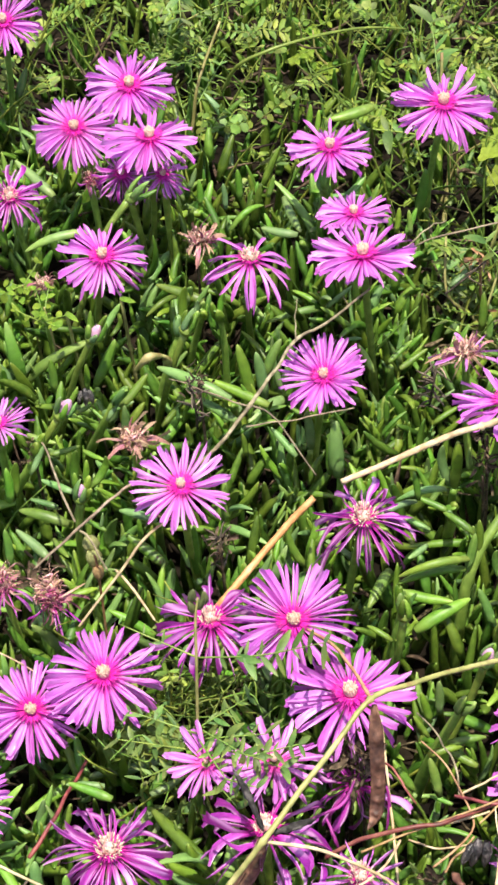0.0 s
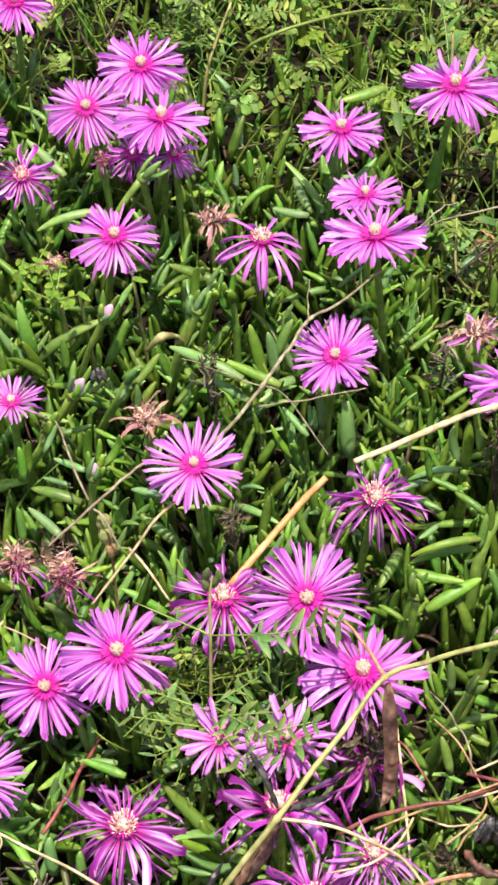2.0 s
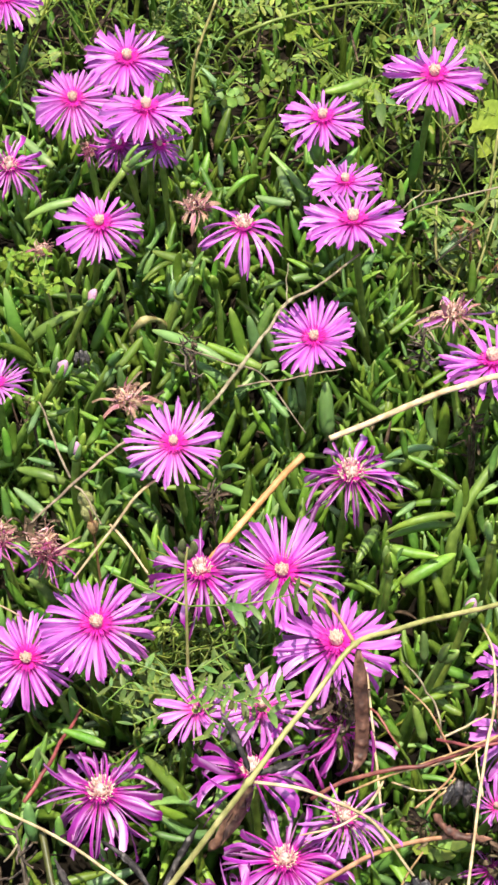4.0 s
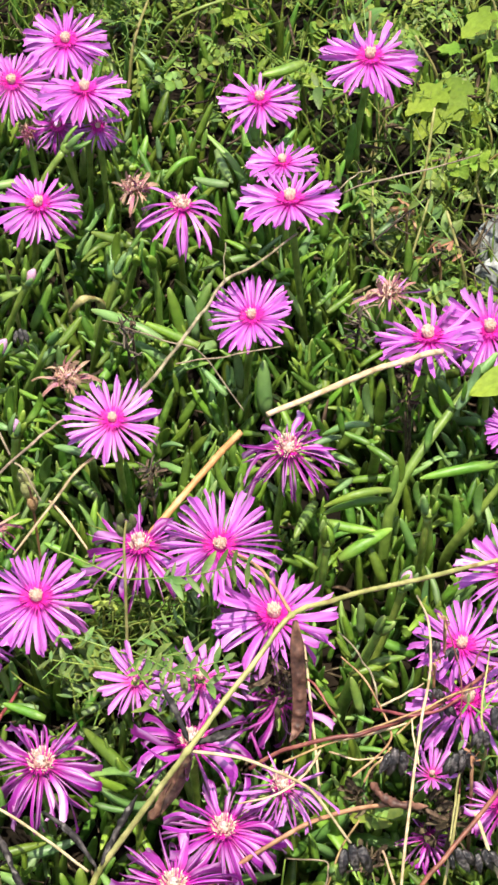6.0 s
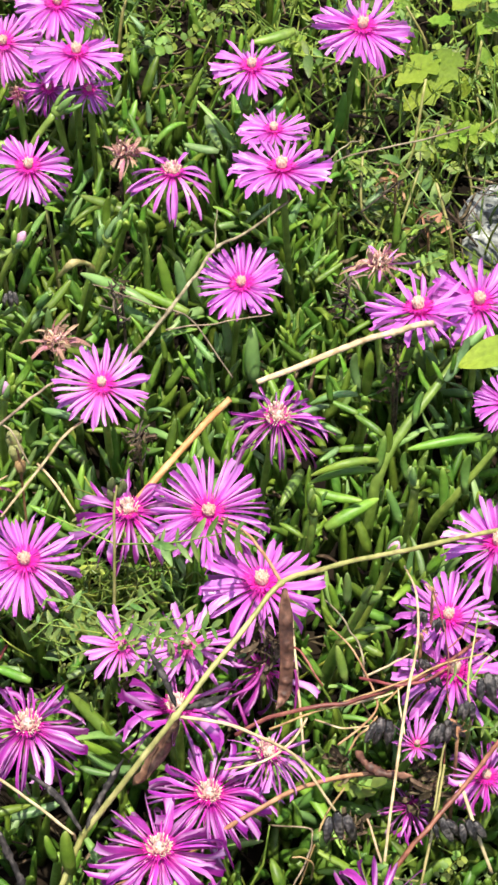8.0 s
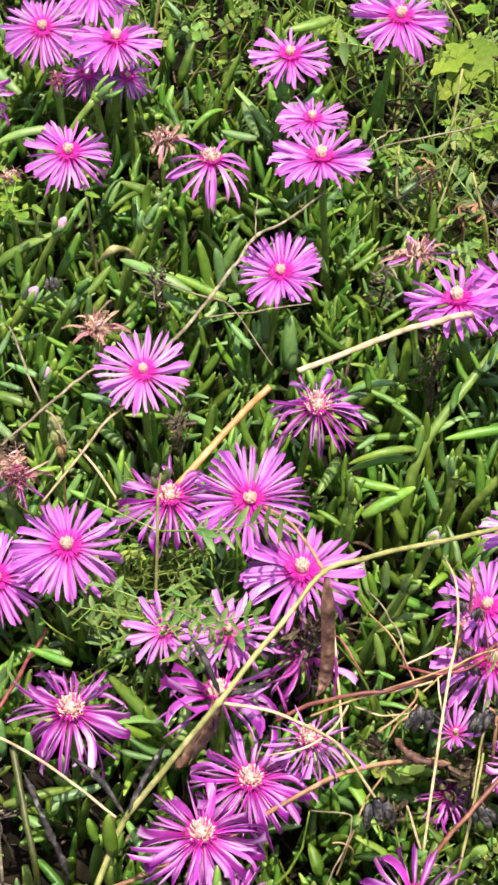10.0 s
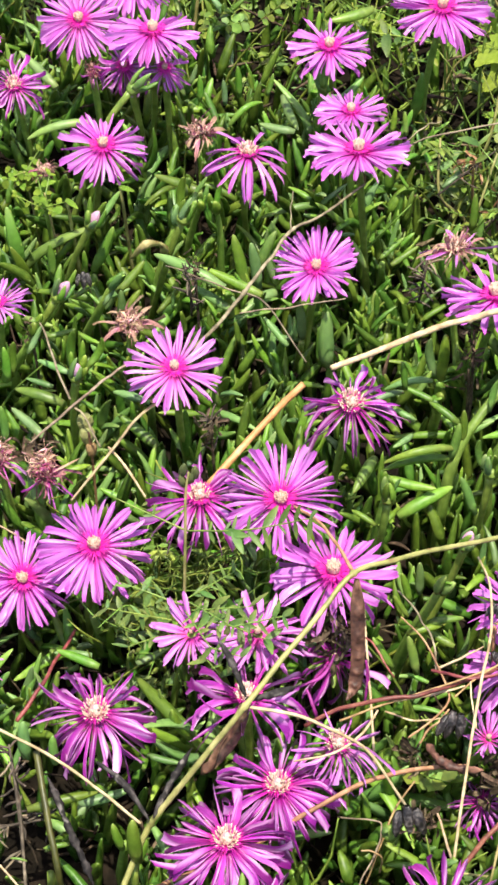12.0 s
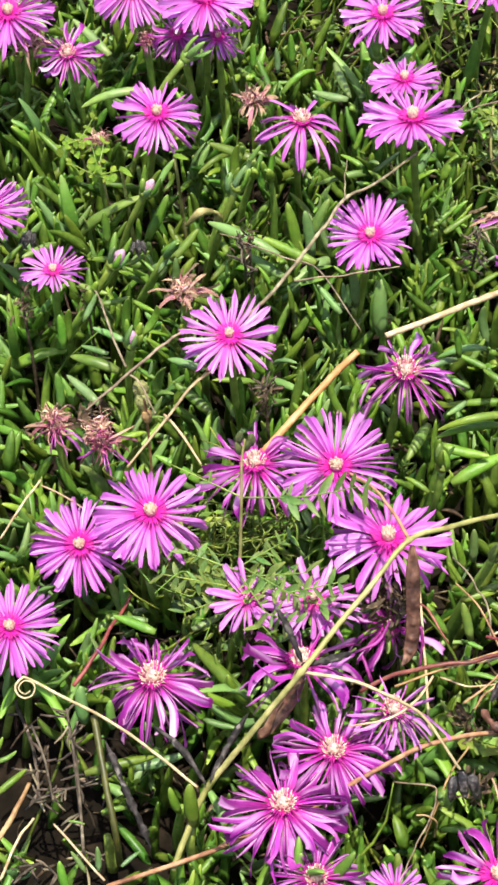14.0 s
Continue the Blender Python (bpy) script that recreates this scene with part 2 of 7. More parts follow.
M_VETCH = material("vetch leaflet", [(0.0, (0.09, 0.16, 0.035)), (0.5, (0.13, 0.215, 0.045)), (1.0, (0.20, 0.275, 0.06))], axis=True, scale=8, rough=0.5, spread=0.3, hue=0.03, bump=0.2, glow=0.3)
M_WEED = material("weed leaf", [(0.0, (0.16, 0.26, 0.025)), (0.5, (0.21, 0.32, 0.035)), (1.0, (0.27, 0.37, 0.045))], axis=True, scale=8, rough=0.62, spread=0.25, hue=0.02, bump=0.5, glow=0.35, spec=0.25)
M_WEEDS = material("weed tangle", [(0.2, (0.12, 0.20, 0.03)), (0.8, (0.25, 0.33, 0.05))], island=True, scale=300, rough=0.5, spread=0.4, hue=0.035, bump=0.1, glow=0.3)
M_POD = material("brown pod", [(0.15, (0.04, 0.019, 0.012)), (0.5, (0.12, 0.060, 0.034)), (0.85, (0.30, 0.17, 0.10))], scale=350, rough=0.55, spread=0.15, bump=0.6)
M_BLACK = material("black pod", [(0.15, (0.010, 0.009, 0.009)), (0.5, (0.026, 0.022, 0.022)), (0.85, (0.11, 0.095, 0.09))], scale=350, rough=0.7, spread=0.3, bump=1.0, spec=0.2, spots=(0.17, 0.15, 0.14))
M_DEAD = material("dead leaf", [(0.15, (0.022, 0.016, 0.011)), (0.5, (0.07, 0.048, 0.031)), (0.85, (0.22, 0.16, 0.10))], island=True, scale=400, rough=0.85, spread=0.5, bump=0.6, glow=0.1, spec=0.15)
# browns well below real soil: the deep shade between plants is coloured in
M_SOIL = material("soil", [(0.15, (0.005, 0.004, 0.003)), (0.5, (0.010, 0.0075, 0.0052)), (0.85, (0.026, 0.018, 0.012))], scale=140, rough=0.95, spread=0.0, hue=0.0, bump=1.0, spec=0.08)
M_ROCK = material("pale rock", [(0.2, (0.07, 0.075, 0.075)), (0.5, (0.20, 0.21, 0.205)), (0.8, (0.42, 0.42, 0.40))], scale=260, rough=0.85, spread=0.0, hue=0.0, bump=1.0, spots=(0.16, 0.16, 0.14))
M_STRAW_BR = material("brown straw", [(0.15, (0.18, 0.085, 0.035)), (0.5, (0.36, 0.20, 0.09)), (0.85, (0.48, 0.31, 0.16))], scale=260, rough=0.6, spread=0.12, bump=0.5)
M_PETAL_OLD = material("old petal", [(0.2, (0.16, 0.008, 0.12)), (0.8, (0.46, 0.05, 0.38))], scale=300, rough=0.5, spread=0.2, bump=0.4, glow=0.1)
M_SEED = material("seed capsule", [(0.3, (0.010, 0.008, 0.008)), (0.5, (0.026, 0.021, 0.021)), (0.8, (0.13, 0.11, 0.105))], scale=9, rough=0.36, spread=0.25, bump=0.6, spec=0.6)
M_BUD = material("bud tip", [(0.2, (0.72, 0.34, 0.58)), (0.8, (0.80, 0.52, 0.68))], scale=500, rough=0.45, spread=0.1, glow=0.25)


# ---------------------------------------------------------------- builders
def mesh(name, verts, faces, mat, smooth=True):
    me = bpy.data.meshes.new(name)
    me.from_pydata([tuple(v) for v in verts], [], faces)
    me.materials.append(mat)
    if smooth:
        me.polygons.foreach_set("use_smooth", [True] * len(me.polygons))
    me.update()
    return me


def part(name, data, parent, m=None, label=""):
    ob = new(name, data)
    ob.parent = parent
    if m is not None:
        ob.matrix_basis = m
    return tagged(ob, label)


def glide(points, steps=6):
    """A smooth line through the points."""
    p = [Vector(q) for q in points]
    p = [2 * p[0] - p[1]] + p + [2 * p[-1] - p[-2]]
    out = []
    for i in range(1, len(p) - 2):
        for k in range(steps):
            t = k / steps
            a, b, c, d = p[i - 1:i + 3]
            out.append(0.5 * (2 * b + (c - a) * t + (2 * a - 5 * b + 4 * c - d) * t * t + (3 * b - a - 3 * c + d) * t ** 3))
    out.append(p[-2])
    return out


def tube(points, radii, sides=7, steps=6, rough=0.0, rng=None):
    """Vertices and faces of a closed tube along a smooth line; radii are spread over its length."""
    line = glide(points, steps) if len(points) > 2 or steps > 1 else [Vector(q) for q in points]
    n = len(line)
    verts, faces = [], []
    ref = Vector((0.3, -0.5, 0.8))
    for i, c in enumerate(line):
        d = (line[min(i + 1, n - 1)] - line[max(i - 1, 0)]).normalized()
        u = d.cross(ref).normalized()
        v = d.cross(u)
        f = i / (n - 1) * (len(radii) - 1)
        k = min(int(f), len(radii) - 2)
        r = radii[k] + (radii[k + 1] - radii[k]) * (f - k)
        for s in range(sides):
            a = s / sides * 2 * math.pi
            q = r * (1 + (rng.uniform(-rough, rough) if rng else 0))
            verts.append(c + u * math.cos(a) * q + v * math.sin(a) * q)
    for i in range(n - 1):
        for s in range(sides):
            t = (s + 1) % sides
            faces.append((i * sides + s, i * sides + t, (i + 1) * sides + t, (i + 1) * sides + s))
    faces.append(tuple(range(sides))[::-1])
    faces.append(tuple((n - 1) * sides + s for s in range(sides)))
    return verts, faces


def basis(place, x, z, sx, sy, sz):
    """A pose whose x axis runs along x and whose z axis is near z, with sizes along the axes."""
    x = Vector(x).normalized()
    y = Vector(z).cross(x)
    if y.length < 1e-6:
        y = Vector((0, 1, 0)).cross(x)
    y.normalize()
    z = x.cross(y)
    m = Matrix((x * sx, y * sy, z * sz)).transposed().to_4x4()
    m.translation = place
    return m


def finger(bend, width=0.085, sides=7, rings=8, tri=0.24, blunt=3.4, sway=0.0, lump=0.0, bow=False):
    """Vertices and faces of a fleshy finger-like leaf of length 1 along x, curving towards z."""
    verts, faces = [], []
    for i in range(rings):
        x = i / (rings - 1)
        x = 1 - (1 - x) ** 1.9
        w = width * (0.62 + 0.38 * min(1.0, x / 0.28)) * (1 - x ** blunt) ** 0.55
        if i == rings - 1:
            break
        for s in range(sides):
            a = s / sides * 2 * math.pi
            q = w * (1 + tri * math.cos(3 * a + math.pi / 2))
            q *= 1 + lump * noise.noise(Vector((x * 3.1 + bend * 40, math.cos(a) * 1.2, math.sin(a) * 1.2 + sway * 30)))
            rise = (x * x - x) if bow else x * x
            verts.append((x, q * math.cos(a) + sway * rise, q * math.sin(a) * 0.92 + bend * rise))
    n = rings - 1
    for i in range(n - 1):
        for s in range(sides):
            t = (s + 1) % sides
            faces.append((i * sides + s, (i + 1) * sides + s, (i + 1) * sides + t, i * sides + t))
    verts.append((1.0, 0, 0) if bow else (1.0, sway, bend))
    tip = len(verts) - 1
    for s in range(sides):
        faces.append(((n - 1) * sides + s, tip, (n - 1) * sides + (s + 1) % sides))
    faces.append(tuple(range(sides)))
    return verts, faces


LEAF_SHAPES = ((0.08, 0.075, 0.02), (0.26, 0.072, -0.04), (0.48, 0.075, 0.05), (-0.18, 0.078, 0.0), (-0.42, 0.08, 0.04), (0.02, 0.088, -0.03), (0.18, 0.066, 0.07),
               (-0.75, 0.078, -0.04), (0.36, 0.076, 0.20), (0.16, 0.072, -0.24), (-0.3, 0.07, 0.18), (0.62, 0.07, -0.12))
LEAVES = [mesh("leaf", *finger(b, w, sway=s, lump=0.14, tri=0.13, sides=8, rings=9), M_LEAF) for b, w, s in LEAF_SHAPES]
BOWED = [mesh("leaf", *finger(b * 1.9, w, sway=s * 2.5, lump=0.14, tri=0.13, sides=8, rings=9, bow=True), M_LEAF) for b, w, s in LEAF_SHAPES]


def strap(bend, tip=0.5, fold=0.16, twist=0.0, sway=0.0, wave=0.0, curl=0.0, pinch=0.0):
    """Vertices and faces of a thin strap petal, 1 long, 1 wide. fold: crease along the middle; curl: of the tip; pinch: unevenness of its edges."""
    verts, faces = [], []
    rows = 10
    for i in range(rows):
        x = i / (rows - 1)
        w = 0.5 * (0.42 + 0.58 * math.sin(min(1.0, x / 0.66) * math.pi / 2))
        if x > 0.82:
            w *= math.sqrt(1 - ((x - 0.82) / 0.18) ** 2 * (1 - tip * tip))
        w *= 1 + pinch * math.sin(x * 9 + bend * 31)
        for y in (-1, -0.5, 0, 0.5, 1):
            yy = y * w
            z = bend * x * x + fold * 0.1 * (abs(y) - 0.5) * min(1.0, 3 * x) + twist * 0.1 * y * x + wave * math.sin(x * 8.5 + bend * 9) * x
            z += curl * max(0.0, x - 0.6) ** 2 + pinch * 0.08 * abs(y) * math.sin(x * 13 + y * 2 + sway * 20)
            xx = x - (0.03 * abs(y) if i == rows - 1 else 0) + (0.012 * math.sin(y * 5 + bend * 40) if i == rows - 1 else 0)
            verts.append((xx, yy + sway * x * x, z))
    for i in range(rows - 1):
        for k in range(4):
            faces.append((i * 5 + k, (i + 1) * 5 + k, (i + 1) * 5 + k + 1, i * 5 + k + 1))
    return verts, faces


PETALS = {}
BENDS = (-0.95, -0.6, -0.32, -0.12, 0.05, 0.22, 0.5)
for tone, mat in (("fresh", M_PETAL), ("deep", M_PETAL_DEEP), ("pale", M_PETAL_PALE), ("dry", M_PETAL_DRY), ("wilt", M_PETAL_WILT), ("husk", M_HUSK)):
    old = 1.0 if tone in ("fresh", "pale") else 1.6
    PETALS[tone] = [mesh("petal", *strap(b, 0.58 if tone == "fresh" else 0.40, (-0.6, 0.5, -0.35, 0.7)[i % 4] * old ** 0.5, (i % 3 - 1) * 0.7 * old, s, v * old,
                                         (-0.5, 0.2, -0.2, 0.4, -0.8)[(i + k) % 5] * old ** 2, 0.07 * old), mat)
                    for k, (s, v) in enumerate(((0.15, 0.015), (-0.45, 0.025), (0.55, 0.03))) for i, b in enumerate(BENDS)]


def tuft(count, spread, height, thick, rng, outward=0.4, knob=1.6):
    """A brush of short filaments with thicker tips, as one mesh; size 1."""
    verts, faces = [], []
    for _ in range(count):
        a, q = rng.uniform(0, 6.283), math.sqrt(rng.random()) * spread
        base = Vector((math.cos(a) * q * 0.6, math.sin(a) * q * 0.6, 0))
        tipv = Vector((math.cos(a) * q * (0.6 + outward), math.sin(a) * q * (0.6 + outward), height * rng.uniform(0.7, 1.1) * (1 - 0.35 * q / max(spread, 1e-6))))
        v, f = tube([base, base.lerp(tipv, 0.75), tipv], [thick * 0.6, thick * 0.7, thick * knob, thick * 0.5], 5, 2)
        o = len(verts)
        verts += v
        faces += [tuple(k + o for k in g) for g in f]
    return verts, faces


RNG = random.Random(7)
def brush(count, spread, height, thick, outward, dome):
    """A dome packed with stamens."""
    verts, faces = tuft(count, spread, height, thick, RNG, outward, 1.7)
    v, f = finger(0.0, 0.5, 10, 7, 0.0, 2.0)
    m = basis((0, 0, -0.02), (0, 0, 1), (1, 0, 0), height * 0.86, dome * 2, dome * 2)
    o = len(verts)
    return verts + [m @ Vector(q) for q in v], faces + [tuple(k + o for k in g) for g in f]


STAMENS = [mesh("stamen_brush", *brush(85, 0.125, 0.25, 0.009, 0.30, 0.110), M_STAMEN) for _ in range(3)]
STAMENS_WIDE = [mesh("stamen_brush", *brush(120, 0.24, 0.24, 0.0085, 0.40, 0.125), M_STAMEN_OLD) for _ in range(2)]


def ring(count, r0, r1, h, thick, rng):
    verts, faces = [], []
    for i in range(count):
        a = i / count * 6.283 + rng.uniform(-0.1, 0.1)
        d = Vector((math.cos(a), math.sin(a), 0))
        v, f = tube([d * r0, d * (r0 + r1) / 2 + Vector((0, 0, h * 0.8)), d * r1 * rng.uniform(0.9, 1.15) + Vector((0, 0, h))], [thick, thick, thick * 0.5], 4, 2)
        o = len(verts)
        verts += v
        faces += [tuple(k + o for k in g) for g in f]
    return verts, faces


def corona():
    """The ring of short deep filaments on a low dome."""
    verts, faces = ring(90, 0.07, 0.25, 0.13, 0.011, RNG)
    v, f = finger(0.0, 0.5, 12, 6, 0.0, 2.0)
    m = basis((0, 0, -0.05), (0, 0, 1), (1, 0, 0), 0.13, 0.36, 0.36)
    o = len(verts)
    return verts + [m @ Vector(q) for q in v], faces + [tuple(k + o for k in g) for g in f]


FILAMENTS = [mesh("filament_ring", *corona(), M_FILAMENT) for _ in range(2)]


def calyx_mesh():
    verts, faces = tube([(0, 0, -0.34), (0, 0, -0.22), (0, 0, -0.08), (0, 0, 0.0)], [0.09, 0.17, 0.2, 0.16], 9, 3)
    for i in range(5):
        a = i * 1.2566
        d = Vector((math.cos(a), math.sin(a), 0))
        v, f = finger(0.1, 0.16, 6, 5)
        m = basis(d * 0.14 + Vector((0, 0, -0.12)), d + Vector((0, 0, 0.05)), (0, 0, 1), 0.42, 0.42, 0.42)
        o = len(verts)
        verts += [m @ Vector(q) for q in v]
        faces += [tuple(k + o for k in g) for g in f]
    return mesh("calyx", verts, faces, M_CALYX)


CALYX = calyx_mesh()
UP = Vector((0, 0, 1))


def flower(place, r, lean=6, side=0, n=40, cup=10, width=1.0, bend=-0.1, ragged=0.08, tone="fresh", label="", heart=1.0, wide_heart=False,
           arc=None, seed=1, turn=0.0, deep=True):
    """One ice plant flower. lean: degrees towards negative y; cup: how far the petals rise; arc: petals only between two angles."""
    rng = random.Random(seed * 31 + 5)
    r, n = r * 1.05, max(5, int(n * {"fresh": 1.28, "deep": 1.55}.get(tone, 1.05)))
    root = new("ice_plant_flower")
    root.location = (place[0], place[1], 0.0)
    tagged(root, label or "open magenta-pink ice plant flower with many strap petals", "flower", "ice plant flowers")
    normal = Vector((math.sin(radians(side)), -math.sin(radians(lean)), 1)).normalized()
    head = Vector((0, 0, place[2]))
    ax = normal.orthogonal().normalized()
    ay = normal.cross(ax)
    for i in range(n):
        a = (i + rng.uniform(-0.34, 0.34)) / n * 2 * math.pi + turn
        if arc:
            a = radians(arc[0] + (arc[1] - arc[0]) * (i + rng.random()) / n)
            d0 = Vector((math.cos(a), math.sin(a), 0))
            d0 = (d0 - normal * d0.dot(normal)).normalized()
        else:
            d0 = ax * math.cos(a) + ay * math.sin(a)
        lay = (0, 2, 0, 1)[i % 4]
        e = radians(cup + (lay - 1) * 5 + rng.gauss(0, 2.5 + 24 * max(0, ragged - 0.08)))
        d = d0 * math.cos(e) + normal * math.sin(e)
        up = normal * math.cos(e) - d0 * math.sin(e)
        roll = rng.gauss(0, 0.20 + 0.8 * ragged)
        up = up * math.cos(roll) + d.cross(up) * math.sin(roll)
        want = bend + rng.gauss(0, 0.05 + 0.45 * ragged)
        k = min(range(len(BENDS)), key=lambda j: abs(BENDS[j] - want))
        ln = r * 0.90 * (1.0 + rng.uniform(-0.06, 0.04) - ragged * rng.uniform(0, 0.55))
        w = r * (0.060 if tone == "deep" else 0.084) * (0.35 + 0.65 * width) * rng.uniform(0.80, 1.18)
        p0 = head + d0 * r * 0.10 + normal * r * (0.015 * lay - 0.02)
        k += 7 * rng.randrange(3)
        part("petal", PETALS[tone][k], root, basis(p0, d, up, ln, w, ln))
    if heart > 0:
        s = r * heart * (1.0 if wide_heart else 1.02)
        part("stamen_brush", RNG.choice(STAMENS_WIDE if wide_heart else STAMENS), root, basis(head + normal * r * (0.05 if wide_heart else 0.07), ax, normal, s, s, s), "creamy yellow stamens")
    if deep:
        part("filament_ring", RNG.choice(FILAMENTS), root, basis(head, ax, normal, r * (0.92 if wide_heart else 1.04), r * (0.92 if wide_heart else 1.04), r * 0.95), "deep magenta filaments")
    cs = min(r, 0.022)
    part("calyx", CALYX, root, basis(head - normal * r * 0.09, ax, normal, cs * 0.9, cs * 0.9, cs * 0.9), "fleshy green calyx")
    foot = Vector((rng.uniform(-0.012, 0.012), rng.uniform(-0.004, 0.022), 0))
    top = head - normal * cs * 0.28
    v, f = tube([foot, foot.lerp(top, 0.5) + Vector((rng.uniform(-0.004, 0.004), 0.003, 0)), top], [0.0019, 0.0016, 0.0019], 7, 4)
    part("stem", mesh("stem", v, f, M_STEM), root)
    return root


def tangle(count, rng, mat):
    """A shaggy knot of curled shrivelled petals and threads, as one mesh; size 1."""
    verts, faces = [], []
    for i in range(count):
        a, e = rng.uniform(0, 6.283), rng.uniform(-0.5, 1.4)
        d = Vector((math.cos(a) * math.cos(e), math.sin(a) * math.cos(e), math.sin(e) * 0.8))
        p = d * rng.uniform(0.05, 0.3)
        q = p + d * rng.uniform(0.2, 0.55) + Vector((rng.gauss(0, 0.12), rng.gauss(0, 0.12), rng.gauss(0, 0.10)))
        t = q + Vector((rng.gauss(0, 0.22), rng.gauss(0, 0.22), rng.gauss(-0.1, 0.18)))
        w = rng.choice((0.012, 0.018, 0.025, 0.045))
        v, f = tube([p, q, t], [w * 0.7, w, w * 1.2, w * 0.3], 5, 3, 0.3, rng)
        o = len(verts)
        verts += v
        faces += [tuple(k + o for k in g) for g in f]
    return mesh("shrivelled_petals", verts, faces, mat)


KNOTS = {"husk": [tangle(95, RNG, M_KNOT) for _ in range(2)], "wilt": [tangle(120, RNG, M_KNOT_RED) for _ in range(2)]}


def withered(place, r, lean=0, side=0, seed=1, label="", tone="dry", cup=35, arms=0, scraps=("husk", "dry")):
    """A spent head: a shaggy knot of crumpled petals round a rough brush of stamens, a few long ones hanging out."""
    red = tone in ("wilt", "deep")
    root = flower(place, r * 0.9, lean, side, 7, cup * 0.3, 0.3 if red else 0.4, -0.5, 0.7, tone, label or "withered pinkish-brown ice plant flower head", 1.1 if red else 1.5, True, seed=seed, deep=False)
    rng = random.Random(seed + 900)
    head = Vector((0, 0, place[2]))
    k = r * (0.62 if red else 0.78)
    part("shrivelled_petals", KNOTS["wilt" if red else "husk"][seed % 2], root, basis(head, (math.cos(seed), math.sin(seed), 0), UP, k, k, r * 0.8))
    if tone == "wilt":
        part("dried_threads", KNOTS["husk"][seed % 2], root, basis(head + Vector((-0.15, 0.5, 0.1)) * r, (math.sin(seed), math.cos(seed), 0), UP, r * 0.8, r * 0.8, r * 0.7), "dry brown and cream threads")
        # pale scraps of the cup, and a few crimson petals still hanging out
        for i in range(6):
            a, e = i * 1.05 + rng.uniform(-0.3, 0.3), rng.uniform(0.4, 1.2)
            d = Vector((math.cos(a) * math.cos(e), math.sin(a) * math.cos(e), math.sin(e)))
            part("petal", PETALS["dry"][rng.randrange(21)], root,
                 basis(head + Vector((math.cos(a), math.sin(a), -0.3)) * r * 0.15, d, (-d.x, -d.y, 0.6), r * rng.uniform(0.45, 0.75), r * rng.uniform(0.10, 0.17), r * 0.7))
        for i in range(5):
            a = rng.uniform(-2.6, 0.2)
            d = Vector((math.cos(a), math.sin(a), rng.uniform(-0.5, 0.1)))
            part("petal", PETALS["deep"][rng.randrange(21)], root, basis(head + d * r * 0.2, d, UP, r * rng.uniform(0.8, 1.25), r * 0.065, r * 0.9), "limp crimson petal")
    for i in range(9):
        a = rng.uniform(0, 6.283)
        e = rng.uniform(0.2, 1.2) if i < 4 else rng.uniform(-0.6, 0.3)
        d = Vector((math.cos(a) * math.cos(e), math.sin(a) * math.cos(e), math.sin(e)))
        ln = r * rng.uniform(0.45, 0.85)
        part("petal", PETALS[rng.choice(("wilt", "husk", tone))][rng.randrange(21)], root,
             basis(head + d * r * 0.15, d, (rng.gauss(0, 1), rng.gauss(0, 1), 0.6), ln, r * rng.uniform(0.04, 0.08), ln * rng.uniform(0.9, 1.6)))
    if tone == "husk":
        # a ragged cup of short dry petals round the threads
        for i in range(12):
            a, e = i * 0.524 + rng.uniform(-0.2, 0.2), rng.uniform(0.5, 1.25)
            d = Vector((math.cos(a) * math.cos(e), math.sin(a) * math.cos(e), math.sin(e)))
            part("petal", PETALS[rng.choice(scraps)][rng.randrange(21)], root,
                 basis(head + Vector((math.cos(a), math.sin(a), -0.6)) * r * 0.22, d, (-d.x + rng.gauss(0, 0.4), -d.y, 0.6), r * rng.uniform(0.5, 0.85), r * rng.uniform(0.08, 0.15), r * rng.uniform(0.6, 1.0)))
    for i in range(arms):
        a = (0.15, 3.0, 3.5, 5.9, 1.2)[i] + rng.uniform(-0.15, 0.15)
        d = Vector((math.cos(a), math.sin(a), rng.uniform(0.0, 0.35)))
        part("sepal", PETALS[scraps[0]][rng.choice((2, 3, 4))], root, basis(head - UP * r * 0.1, d, UP, r * rng.uniform(1.2, 1.6), r * 0.06, r), "long dry pinkish sepal")
    return root


def turban(mat):
    """The swollen green calyx under a bud, with uneven ridges; size 1, standing on z."""
    verts, faces = tube([(0, 0, -1.15), (0, 0, -0.75), (0, 0, -0.1), (0, 0, 0.45)], [0.40, 0.78, 1.0, 0.72], 11, 4)
    out = []
    for x, y, z in verts:
        q = 1 + 0.09 * math.cos(5 * math.atan2(y, x))
        out.append((x * q, y * q, z))
    return mesh("calyx", out, faces, mat)


TURBAN = turban(M_CALYX)
HUSK_CUPS = [turban(m) for m in (M_PAPER, M_PAPER, M_STRAW_BR)]


